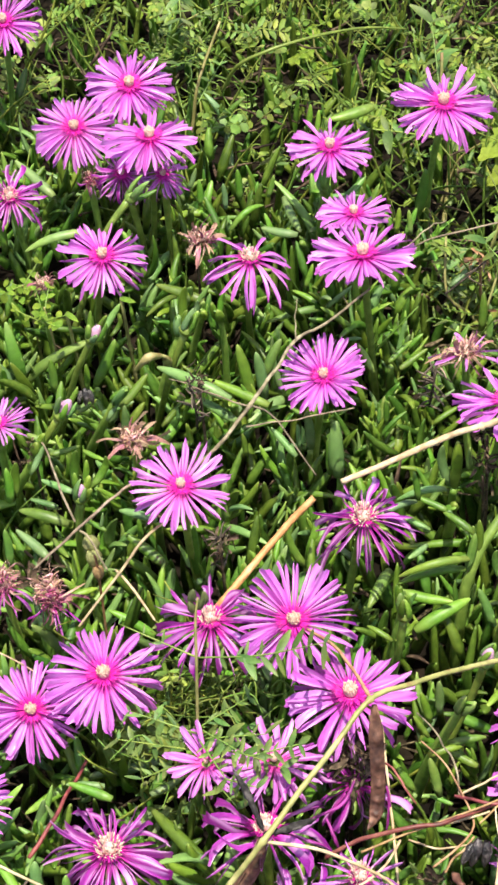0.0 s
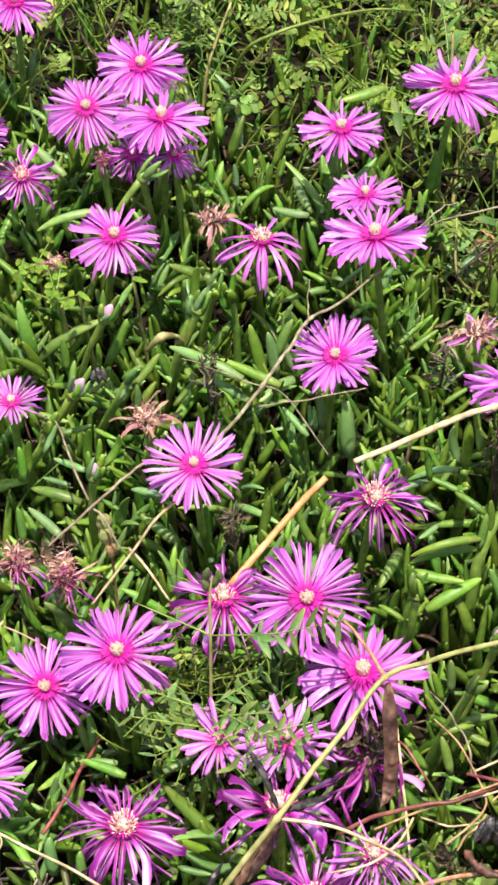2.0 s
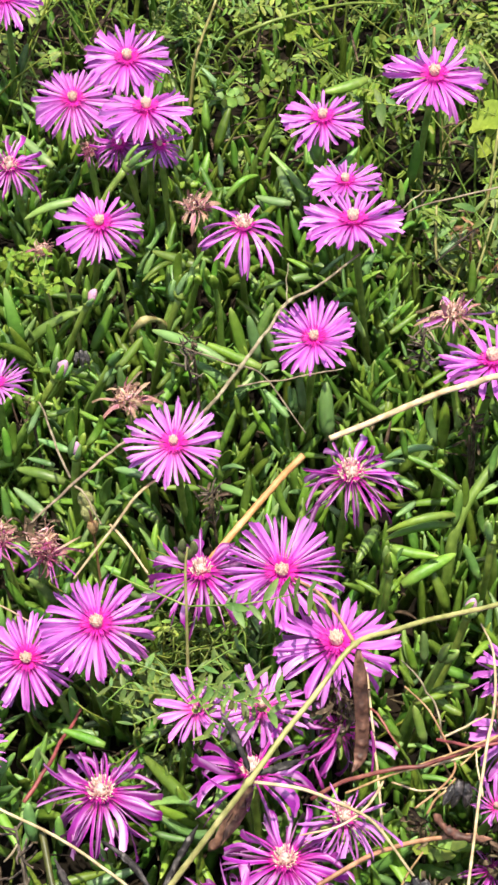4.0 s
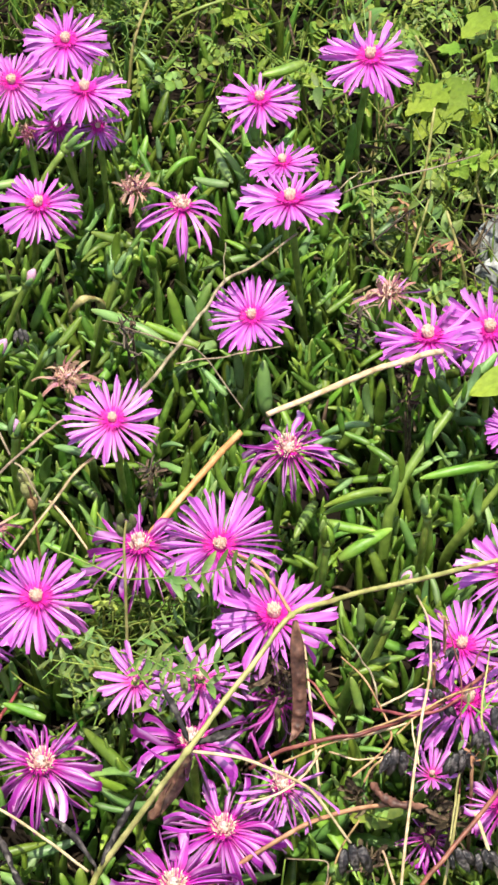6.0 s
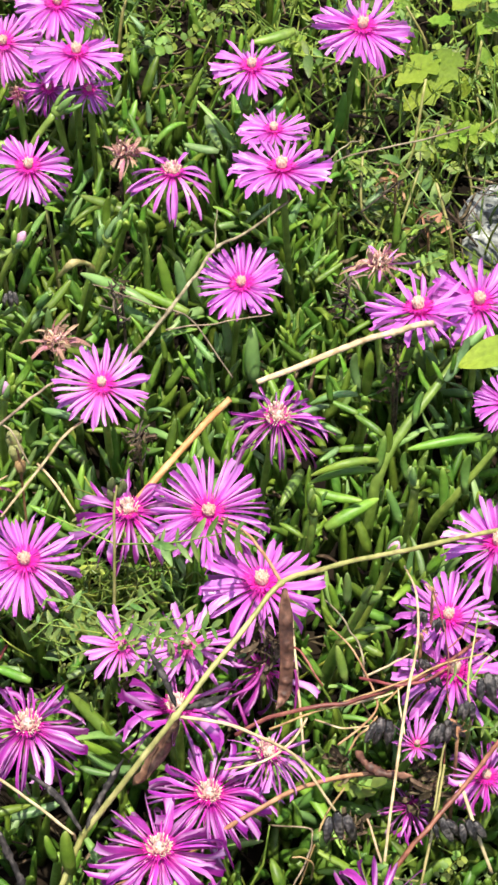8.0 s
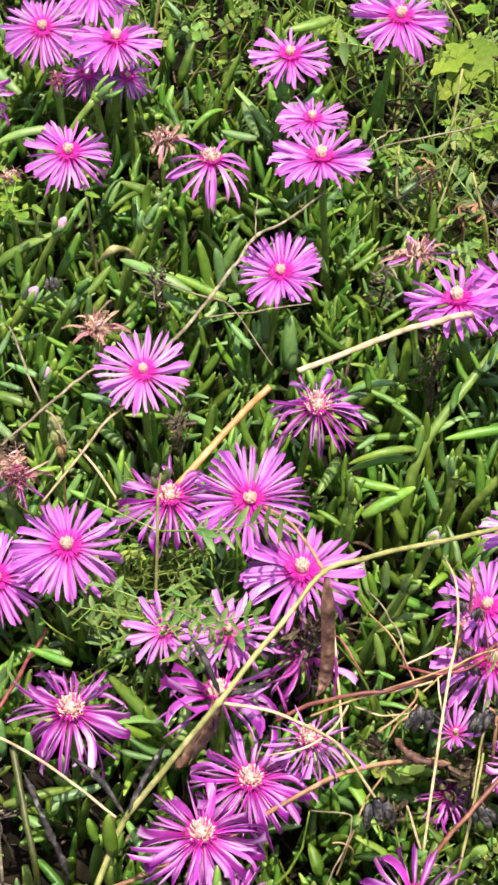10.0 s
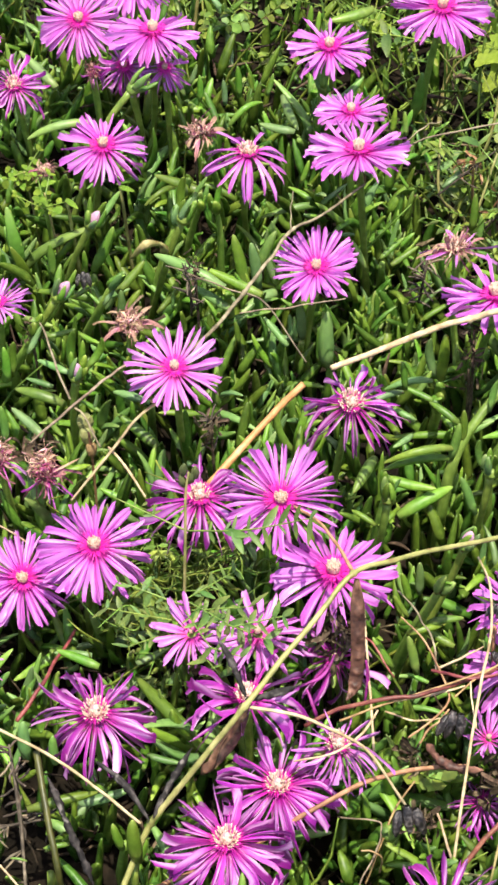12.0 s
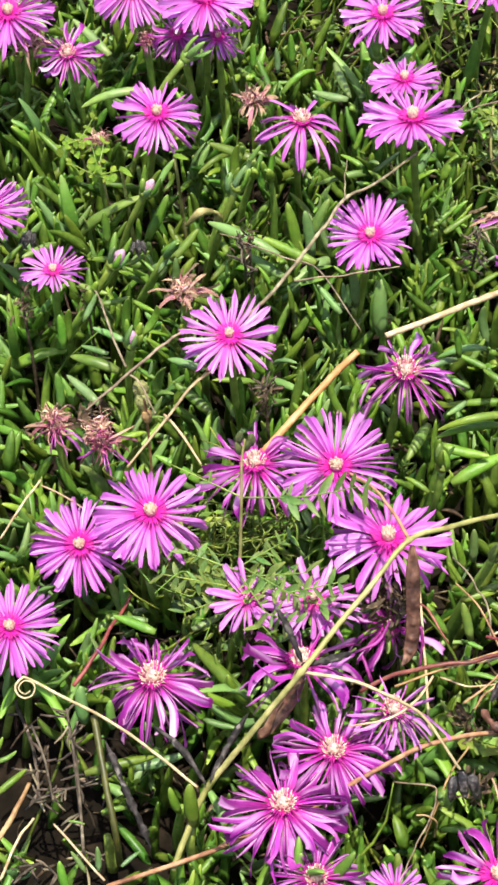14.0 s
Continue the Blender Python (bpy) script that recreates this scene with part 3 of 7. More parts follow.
def bud(place, r, seed=1, foot=(-0.03, 0.02), aim=(0.3, -0.1, 1), sepals=(), tip=1.0, leaf=None, label=""):
    """A closed bud on a leaning stem: a swollen calyx with fleshy lobes round a pink tip. foot: of the stem, from the bud; sepals: (angle, flare, length)."""
    root = new("flower_bud")
    root.location = (place[0] + foot[0], place[1] + foot[1], 0)
    tagged(root, label or "closed ice plant bud with a pale pink tip", "flower bud", "ice plant buds")
    head = Vector((-foot[0], -foot[1], place[2]))
    aim = Vector(aim).normalized()
    ax = aim.orthogonal().normalized()
    ay = aim.cross(ax)
    part("calyx", TURBAN, root, basis(head, ax, aim, r, r, r), "swollen green calyx")
    if tip:
        v, f = finger(0.0, 0.42, 9, 7, 0.05, 2.0)
        part("bud_tip", mesh("bud_tip", v, f, M_BUD), root, basis(head + aim * r * 0.1, aim, ax, r * 2.5 * tip, r * 2.0 * tip, r * 2.0 * tip), "pale pink petal tip")
    for i, (a, flare, ln) in enumerate(sepals):
        side = ax * math.cos(radians(a)) + ay * math.sin(radians(a))
        d = aim * math.cos(radians(flare)) + side * math.sin(radians(flare))
        up = aim * math.sin(radians(flare)) - side * math.cos(radians(flare))
        part("sepal", LEAVES[(0, 1, 6, 5)[(i + seed) % 4]], root, basis(head + side * r * 0.55 - aim * r * 0.25, d, up, ln, 0.021, 0.020))
    end = head - aim * r * 0.9
    low = end - Vector((aim.x * 0.9, aim.y * 0.9, 0.9)).normalized() * 0.022
    v, f = tube([(0, 0, -0.003), low.lerp(Vector((0, 0, 0)), 0.45), low, end], [0.0019, 0.0016, 0.0015, 0.0018], 8, 6)
    part("stem", mesh("stem", v, f, M_STEM), root)
    if leaf:
        b, t = (Vector(q) - root.location for q in leaf)
        part("leaf", BOWED[4], root, basis(b, t - b, (0.05, -0.45, 1), (t - b).length, 0.030, 0.022), "greyish green leaf")
    return root


def husk_stack(places):
    """A dried bud fallen apart: papery ribbed cups one below the other on a thin stalk."""
    root = new("dried_bud")
    base = Vector((places[-1][0], places[-1][1], 0))
    root.location = base
    tagged(root, "dried yellowish papery bud husks on a thin stalk", "dried bud")
    pts = [Vector(p) - base for p in places]
    for i, p in enumerate(pts):
        r = (0.0042, 0.0040, 0.0030)[i]
        part("husk", HUSK_CUPS[i], root, basis(p, (1, 0.2 * i, 0), (0.45 - 0.35 * i, 0.1, 1), r * 0.85, r * 0.7, r * 1.35))
    v, f = tube([Vector((0, 0, 0)), pts[-1], pts[1], pts[0]], [0.0007, 0.0006, 0.0005, 0.0004], 6, 4)
    part("stalk", mesh("stalk", v, f, M_STRAW_BR), root)
    return root


def shoot(points, count, rng, length=0.034, radius=0.0021, spread=1.0, skip=0.0):
    """An upright ice plant shoot: a stem through the points, leaf pairs crosswise along it."""
    root = new("ice_plant_shoot")
    line = glide(points, 8)
    base = line[0].copy()
    root.location = base
    line = [p - base for p in line]
    v, f = tube([p - base for p in map(Vector, points)], [radius, radius * 0.95, radius * 0.8], 7, 5)
    part("stem", mesh("stem", v, f, M_STEM), root)
    tagged(root, "green ice plant shoot with fleshy finger-like leaves", "succulent plant", "ice plant shoots")
    turn = rng.uniform(0, 3.14)
    n = len(line) - 1
    for i in range(count):
        s = skip + (1 - skip) * (i + 0.6) / count
        k = min(int(s * n), n - 1)
        p = line[k].lerp(line[k + 1], s * n - k)
        ax = (line[k + 1] - line[k]).normalized()
        u = ax.orthogonal().normalized()
        w = ax.cross(u)
        a0 = turn + i * 1.57 + rng.uniform(-0.3, 0.3)
        top = i == count - 1
        for h in (0, math.pi):
            a = a0 + h
            o = u * math.cos(a) + w * math.sin(a)
            e = radians(rng.uniform(10, 32) if top else (58 - 30 * s + rng.uniform(-16, 20)) * spread)
            d = ax * math.cos(e) + o * math.sin(e)
            up = ax * math.sin(e) - o * math.cos(e)
            ln = length * rng.uniform(0.75, 1.2) * (0.7 if top else 1.0)
            wd = 0.040 * rng.uniform(0.8, 1.2)
            part("leaf", LEAVES[rng.choice((1, 2, 2, 3, 6, 8, 8, 9, 9, 10, 4, 11, 7))], root, basis(p, d, up, ln, wd, ln * 0.35 + wd * 0.65))
    return root


PLACED = []


def stalk(points, leaves, radius=0.0024, label="", foot=True):
    """A shoot whose leaves stand out singly: (base, tip, shape, width) each; its stem runs on down to the soil."""
    root = new("ice_plant_shoot")
    tagged(root, label or "green ice plant shoot with fleshy finger-like leaves", "succulent plant", "ice plant shoots")
    pts = [Vector(p) for p in points]
    if foot and pts[0].z > 0.01:
        pts.insert(0, Vector((pts[0].x, pts[0].y + pts[0].z * 0.25, -0.002)))
    base = pts[0].copy()
    root.location = base
    v, f = tube([p - base for p in pts], [radius, radius, radius * 0.6], 8, 5)
    part("stem", mesh("stem", v, f, M_STEM), root)
    if pts[-1].z > 0.06:
        # the youngest leaves close round the tip
        rise = (pts[-1] - pts[-2]).normalized()
        ax = rise.orthogonal().normalized()
        for i in range(3):
            side = ax * math.cos(i * 2.1 + pts[-1].x * 90) + rise.cross(ax) * math.sin(i * 2.1 + pts[-1].x * 90)
            part("leaf", LEAVES[(0, 5, 1)[i]], root, basis(pts[-1] - base - rise * 0.003 + side * radius * 0.4, rise + side * 0.28, rise * 0.2 - side, 0.013 - 0.002 * i, 0.027, 0.026))
    for b, t, k, w in leaves:
        b, t = Vector(b), Vector(t)
        PLACED.append((b + t) / 2)
        PLACED.append(t)
        d = t - b
        w = min(w * 1.06, 1.45 * d.length)
        if k in (4, 7):
            w *= 0.72
        part("leaf", BOWED[k], root, basis(b - base, d, (0.05, -0.45, 1), d.length, w, d.length * 0.35 + w * 0.5))
    return root


def stem_thing(name, points, radii, mat, label, category="stem", sides=7, nodes=(), seed=3, parent=None):
    """A dry or green stalk; nodes: shares of its length where it thickens."""
    rng = random.Random(seed + len(points) * 7)
    kink = 0.0004 if mat in (M_TWIG, M_RED) else 0.00012
    line = glide(points, 3)
    line = [p + Vector((rng.gauss(0, kink), rng.gauss(0, kink), rng.gauss(0, kink))) * (0.55 if 0 < i < len(line) - 1 else 0) for i, p in enumerate(line)]
    v, f = tube(line, radii, sides, 4, 0.10, rng)
    n = len(v) // sides
    for q in nodes:
        i = int(q * (n - 1))
        c = sum((v[i * sides + s] for s in range(sides)), Vector()) / sides
        for s in range(sides):
            v[i * sides + s] = c + (v[i * sides + s] - c) * 1.5
    if parent:
        return part(name, mesh(name, v, f, mat), parent, None, label)
    return tagged(new(name, mesh(name, v, f, mat)), label, category)


def leaflet_mesh(ratio, mat, notch=0.0, bend=-0.1):
    verts, faces = [], []
    rows = 6
    for i in range(rows):
        x = i / (rows - 1)
        w = ratio * math.sin(math.pi * min(0.06 + x * 0.94, 1) ** 0.85) ** 0.7 * 0.5
        if i == rows - 1:
            w = ratio * 0.08
        for y in (-1, 0, 1):
            verts.append((x - (notch if (i == rows - 1 and y == 0) else 0), y * w, bend * x * x + abs(y) * w * 0.35))
    for i in range(rows - 1):
        for k in range(2):
            faces.append((i * 3 + k, (i + 1) * 3 + k, (i + 1) * 3 + k + 1, i * 3 + k + 1))
    return mesh("leaflet", verts, faces, mat)


LEAFLETS = [leaflet_mesh(r, M_VETCH, 0.03, b) for r, b in ((0.32, -0.1), (0.24, 0.1), (0.38, -0.25), (0.22, -0.05))]
ROUND = [leaflet_mesh(r, M_WEED, 0.06, b) for r, b in ((0.75, -0.1), (0.65, 0.05), (0.85, -0.2))]


def frond(root, start, end, pairs, size, rng, meshes, up=(0, -0.4, 1), sag=0.0):
    """A feathery leaf under root: a fine midrib with leaflets in pairs."""
    start, end = Vector(start), Vector(end)
    mid = start.lerp(end, 0.5) + Vector((0, 0, sag))
    v, f = tube([start, mid, end], [0.0004, 0.00035, 0.0002], 5, 4)
    midline = part("frond", mesh("frond", v, f, M_STEM), root)
    line = glide([start, mid, end], 8)
    d = (end - start).normalized()
    sidev = d.cross(Vector(up)).normalized()
    for i in range(pairs):
        p = line[int((0.2 + 0.8 * i / max(pairs - 1, 1)) * (len(line) - 1))]
        for s in (-1, 1):
            if rng.random() < 0.12:
                continue
            dd = sidev * s + d * rng.uniform(-0.1, 1.2) + Vector((rng.uniform(-0.3, 0.3), rng.uniform(-0.5, 0.5), rng.uniform(-1.0, 0.7)))
            ln = size * rng.uniform(0.6, 1.3)
            part("leaflet", rng.choice(meshes), midline, basis(p, dd, Vector(up) + Vector((rng.uniform(-.4, .4), rng.uniform(-.4, .4), 0)), ln, ln, ln))


def vetch(rng, height, fronds, size, meshes=LEAFLETS, label="green vetch plant with feathery leaflets"):
    """A sprawling vetch plant standing at the origin."""
    root = new("vetch_plant")
    tagged(root, label, "weed", "vetch plants")
    lean = Vector((rng.uniform(-0.5, 0.5), rng.uniform(-0.4, 0.4), 1))
    pts = [Vector((0, 0, 0))]
    for i in range(1, 4):
        pts.append(lean * height * i / 3 + Vector((rng.uniform(-0.008, 0.008), rng.uniform(-0.008, 0.008), 0)))
    v, f = tube(pts, [0.0010, 0.0009, 0.0006], 5, 5)
    part("stem", mesh("stem", v, f, M_VINE), root)
    line = glide(pts, 8)
    for i in range(fronds):
        p = line[int((0.3 + 0.7 * i / fronds) * (len(line) - 1))]
        a = rng.uniform(0, 6.28)
        d = Vector((math.cos(a), math.sin(a), rng.uniform(-0.1, 0.7))).normalized() * rng.uniform(0.018, 0.034)
        frond(root, p, p + d, rng.randint(4, 6), size, rng, meshes, sag=rng.uniform(0, 0.004))
    return root


def pod(points, width, mat, label, beads=7, seed=1, parent=None):
    """A dry seed pod along a line, swollen over its seeds."""
    rng = random.Random(seed)
    line = glide(points, 8)
    n = len(line)
    radii = []
    for i in range(n):
        x = i / (n - 1)
        radii.append(width / 2 * min(1, 5 * x + 0.25, 6 * (1 - x) + 0.1) * (0.84 + 0.28 * abs(math.sin(x * beads * 3.1416)) ** 0.5 - 0.06 + rng.uniform(-0.08, 0.08)))
    v, f = tube(line, radii, 8, 1, 0.22, rng)
    # flattened, and twisted along its length
    for i in range(len(v) // 8):
        c = sum((v[i * 8 + s] for s in range(8)), Vector()) / 8
        a = i * 0.33 + seed
        e = Vector((math.cos(a) * 0.8, math.sin(a), 0.4 * math.cos(a))).normalized()
        for s in range(8):
            q = v[i * 8 + s] - c
            v[i * 8 + s] = c + q - e * e.dot(q) * 0.42
    if parent:
        return part("pod", mesh("pod", v, f, mat), parent, None, label)
    root = new("seed_pod", mesh("seed_pod", v, f, mat))
    return tagged(root, label, "seed pod")


def flat_pod(points, width, mat, label, beads, face=(0.1, -0.7, 0.7), parent=None):
    """A flat dry pod along a line: a thin rim and a row of slanted swellings over its seeds, with a sharp curled tip."""
    line = glide(points, 14)
    n, cols = len(line), 7
    face = Vector(face).normalized()
    verts, faces = [], []
    for back in (1, -1):
        for i, c in enumerate(line):
            x = i / (n - 1)
            along = (line[min(n - 1, i + 1)] - line[max(0, i - 1)]).normalized()
            across = along.cross(face).normalized()
            out = across.cross(along)
            w = width / 2 * min(1, 0.35 + 5 * x) * min(1, (3.4 * (1 - x)) ** 0.9 + 0.05) * (1 + 0.05 * noise.noise(Vector((x * 14, back, 0))))
            for k in range(cols):
                y = k / (cols - 1) * 2 - 1
                seed = max(0.0, math.sin((x * beads + 0.16 * y) * 6.283)) * max(0.0, 1 - (y / 0.62) ** 2)
                lift = (0.10 * (1 - y * y) + 0.20 * seed * min(1, 4 * (1 - x)) + (0.05 if abs(y) > 0.9 else 0)) * width * back
                bow = 0.10 * width * math.sin(x * 7)
                verts.append(c + across * (w * y) + out * (lift + bow))
    o = n * cols
    for i in range(n - 1):
        for k in range(cols - 1):
            a, b = i * cols + k, (i + 1) * cols + k
            faces += [(a, b, b + 1, a + 1), (o + a, o + a + 1, o + b + 1, o + b)]
        for k in (0, cols - 1):
            a, b = i * cols + k, (i + 1) * cols + k
            faces.append((a, o + a, o + b, b))
    return part("pod", mesh("pod", verts, faces, mat), parent, None, label)


def crumple(place, size, seed, label, mat=None, name="withered_leaf", tall=1.0, count=34):
    """A clump of shrivelled dry leaf scraps."""
    rng = random.Random(seed)
    verts, faces = [], []
    for _ in range(count):
        p = Vector((rng.gauss(0, 0.26), rng.gauss(0, 0.26), rng.gauss(0, 0.4) * tall)) * size
        d = Vector((rng.gauss(0, 1), rng.gauss(0, 1), rng.gauss(0, 0.8) * tall)).normalized() * size * rng.uniform(0.25, 0.7)
        v, f = strap(rng.uniform(-0.9, 0.9), 0.1, 0.6, rng.uniform(-1.0, 1.0))
        m = basis(p, d, (rng.gauss(0, 1), rng.gauss(0, 1), 1), d.length, size * rng.uniform(0.06, 0.2), d.length)
        o = len(verts)
        verts += [m @ Vector(q) for q in v]
        faces += [tuple(k + o for k in g) for g in f]
    v, f = tube([Vector((0, 0, 0)), Vector((0.001, 0.002, -place[2] * 0.5)), Vector((0.0, 0.004, -place[2]))], [0.0007, 0.0008, 0.001], 5, 3)
    o = len(verts)
    verts += v
    faces += [tuple(k + o for k in g) for g in f]
    ob = new(name, mesh(name, verts, faces, mat or M_DEAD))
    ob.location = place
    return tagged(ob, label, "dead leaf")


def dead_sprig(points, r, seed, side=26, reach=0.010, label="grey dried sprig with short curled scraps"):
    """A dry twig bristling with short crooked side pieces."""
    rng = random.Random(seed)
    root = new("dead_sprig")
    line = glide(points, 10)
    base = line[0].copy()
    root.location = base
    tagged(root, label, "twig")
    v, f = tube([Vector(p) - base for p in points], [r * 0.75, r * 0.7, r * 0.5], 6, 6, 0.15, rng)
    part("stem", mesh("stem", v, f, M_DARKTWIG), root)
    for _ in range(int(side * 0.75)):
        p = rng.choice(line) - base
        a = Vector((rng.gauss(0, 1), rng.gauss(0, 0.8), rng.gauss(0, 0.8))).normalized() * reach * rng.uniform(0.25, 0.7)
        b = a * 1.7 + Vector((rng.gauss(0, 1), rng.gauss(0, 1), rng.gauss(-0.3, 0.8))).normalized() * reach * 0.12
        v, f = tube([p, p + a, p + b], [r * 0.45, r * 0.58, r * 0.35], 5, 3, 0.2, rng)
        part("twiglet", mesh("twiglet", v, f, M_TWIG if rng.random() < 0.18 else M_DARKTWIG), root)
    return root


def seed_head(place, size, seed, lie=0.0):
    """A dry stalk with a plump dark capsule of ridged, curved segments."""
    rng = random.Random(seed)
    root = new("dried_seed_head")
    root.location = (place[0], place[1], 0)
    tagged(root, "dark grey dried ridged seed head", "seed head")
    top = Vector((0, 0, place[2]))
    v, f = tube([Vector((0.004, 0.055, 0)), Vector((0.002, 0.03, place[2] * 0.6)), top], [0.0005, 0.0004, 0.0004], 5, 4)
    part("stalk", mesh("stalk", v, f, M_TWIG), root)
    axis = Vector((lie + rng.uniform(-0.5, 0.5), -0.5, -0.9)).normalized()
    u = axis.orthogonal()
    for i in range(3):
        # grooved, pointed capsules hanging together
        verts, faces, sides, rings = [], [], 16, 9
        for k in range(rings):
            x = k / (rings - 1)
            w = 0.185 * math.sin(math.pi * min(1, 0.06 + 0.94 * x) ** 0.85) ** 0.7 + 0.01
            for s in range(sides):
                a = s / sides * 2 * math.pi
                q = w * (0.8 + 0.26 * abs(math.cos(2 * a)) + 0.25 * noise.noise(Vector((x * 4 + seed, math.cos(a) * 2, math.sin(a) * 2 + i))))
                verts.append((x, q * math.cos(a), q * math.sin(a)))
        for k in range(rings - 1):
            for s in range(sides):
                e = (s + 1) % sides
                faces.append((k * sides + s, (k + 1) * sides + s, (k + 1) * sides + e, k * sides + e))
        ln = size * (1.15, 1.0, 0.85)[i] * rng.uniform(0.85, 1.1)
        o = Vector(((0, 0.24, -0.25)[i], (0, -0.1, -0.1)[i], (0.1, 0.05, 0.0)[i])) * size
        part("capsule", mesh("capsule", verts, faces, M_SEED), root, basis(top - axis * size * 0.5 + o, axis + Vector(((0, 0.22, -0.26)[i], (0, 0.1, -0.15)[i], 0)), u, ln, ln, ln))
    return root


# ---------------------------------------------------------------- ground
def ground():
    xs = [-60, -12, -3, -1.0] + [-0.6 + 0.0125 * i for i in range(97)] + [1.0, 3, 12, 60]
    verts, faces = [], []
    n = len(xs)
    for y in xs:
        for x in xs:
            h = noise.noise(Vector((x * 14, y * 14, 2))) * 0.006 + noise.noise(Vector((x * 50, y * 50, 5))) * 0.003
            verts.append((x, y, h if abs(x) < 0.7 and abs(y) < 0.7 else 0.0))
    for j in range(n - 1):
        for i in range(n - 1):
            faces.append((j * n + i, j * n + i + 1, (j + 1) * n + i + 1, (j + 1) * n + i))
    tagged(new("ground", mesh("ground", verts, faces, M_SOIL)), "dark brown crumbly garden soil with shade in its colour", "ground", kind="structure")


ground()


# ---------------------------------------------------------------- open flowers
flower((-0.0740, 0.3382, 0.1000), 0.0202, lean=12, n=40, seed=1)
flower((-0.0108, 0.2722, 0.1030), 0.0219, lean=12, cup=4, n=44, width=1.1, seed=2)
flower((-0.0390, 0.2460, 0.1000), 0.0208, lean=24, cup=-8, n=48, width=0.95, seed=3, tone="pale")
flower((-0.0025, 0.2218, 0.1090), 0.0224, lean=-8, cup=-2, n=42, width=1.0, bend=-0.05, seed=4)
flower((-0.0176, 0.2206, 0.0900), 0.0150, lean=24, n=30, cup=-14, bend=-0.3, width=0.9, ragged=0.3, tone="deep", seed=5,
       label="drooping deep magenta ice plant flower past its best")
flower((0.0024, 0.2148, 0.0920), 0.0130, lean=26, n=26, cup=-18, bend=-0.4, width=0.9, ragged=0.35, tone="fresh", seed=55,
       label="drooping shaded ice plant flower below another")
flower((0.0827, 0.2100, 0.1040), 0.0206, lean=1, cup=-2, n=38, width=1.0, ragged=0.2, bend=0.0, seed=6)
flower((0.1390, 0.2252, 0.1130), 0.0241, lean=6, cup=-2, n=44, width=1.05, ragged=0.2, bend=0.0, seed=7)
flower((0.0893, 0.1615, 0.1030), 0.0168, lean=-8, n=38, cup=8, bend=0.0, seed=8)
flower((0.0886, 0.1138, 0.1190), 0.0230, lean=-11, cup=6, n=42, width=1.0, bend=0.0, seed=9)
flower((-0.0284, 0.1582, 0.0920), 0.0214, lean=11, cup=-2, n=32, width=1.1, ragged=0.18, seed=10)
flower((0.0396, 0.1450, 0.0950), 0.0213, lean=4, n=19, cup=-2, bend=-0.6, width=1.1, ragged=0.25, seed=11, heart=0.9, wide_heart=True,
       label="ageing ice plant flower with few drooping petals")
flower((0.0661, 0.0630, 0.0960), 0.0194, lean=12, cup=18, side=-8, n=42, width=1.1, bend=0.05, seed=12)
flower((0.1408, 0.0246, 0.1100), 0.0238, lean=-14, cup=4, side=-8, n=32, width=1.0, ragged=0.22, bend=0.0, seed=13)
flower((0.1687, 0.0332, 0.1040), 0.0236, lean=8, cup=3, n=38, width=1.1, seed=14)
flower((0.1723, -0.0257, 0.1000), 0.0144, lean=10, n=36, seed=15)
flower((0.0008, -0.0026, 0.1030), 0.0209, lean=8, cup=7, n=46, width=0.95, bend=0.0, seed=16, tone="pale", heart=0.85)
flower((0.0737, -0.0298, 0.1050), 0.0215, lean=18, cup=-4, n=28, bend=-0.7, width=0.66, ragged=0.34, tone="deep", heart=1.1, wide_heart=True, seed=17,
       label="ageing magenta ice plant flower with thin curling petals")
flower((0.0409, -0.0832, 0.1080), 0.0236, lean=28, cup=8, n=38, width=0.72, ragged=0.16, seed=18)
flower((0.0086, -0.0730, 0.1000), 0.0245, lean=2, cup=-2, n=26, bend=-0.3, width=0.85, ragged=0.35, tone="deep", wide_heart=True, seed=19,
       label="ageing magenta ice plant flower with loose petals", heart=0.8)
flower((-0.0343, -0.0930, 0.0960), 0.0232, lean=13, cup=-2, n=40, width=0.95, ragged=0.2, seed=20)
flower((-0.0643, -0.0942, 0.0800), 0.0205, lean=30, cup=-2, n=40, width=1.0, ragged=0.14, seed=21)
flower((0.0597, -0.1146, 0.0980), 0.0255, lean=-1, cup=0, n=34, width=1.1, ragged=0.2, seed=22)
flower((0.0284, -0.1373, 0.0910), 0.0198, lean=-2, cup=2, n=32, width=1.35, ragged=0.2, tone="pale", seed=23,
       label="pale lilac ice plant flower among vetch", deep=False, heart=0.7)
flower((0.0027, -0.1307, 0.0850), 0.0165, lean=10, n=24, cup=10, width=1.5, ragged=0.25, tone="pale", seed=24,
       label="pale lilac ice plant flower shaded by vetch", deep=False, heart=0.5)
flower((-0.0348, -0.1700, 0.0890), 0.0236, lean=8, cup=-6, n=38, bend=-0.35, width=0.72, ragged=0.32, tone="deep", heart=1.0, wide_heart=True, seed=25,
       label="ageing magenta ice plant flower with narrow petals")
flower((0.0227, -0.1689, 0.0920), 0.0260, lean=-12, n=18, cup=6, width=0.55, ragged=0.36, tone="deep", heart=0.8, wide_heart=True, seed=26,
       label="half-withered deep magenta ice plant flower")
flower((0.0321, -0.2062, 0.0870), 0.0235, lean=6, cup=-2, n=44, bend=-0.3, width=0.8, ragged=0.38, tone="deep", heart=0.9, wide_heart=True, seed=27)
flower((0.0121, -0.2298, 0.0880), 0.0244, lean=2, cup=2, n=42, bend=-0.3, width=0.85, ragged=0.28, tone="deep", heart=0.9, wide_heart=True, seed=28)
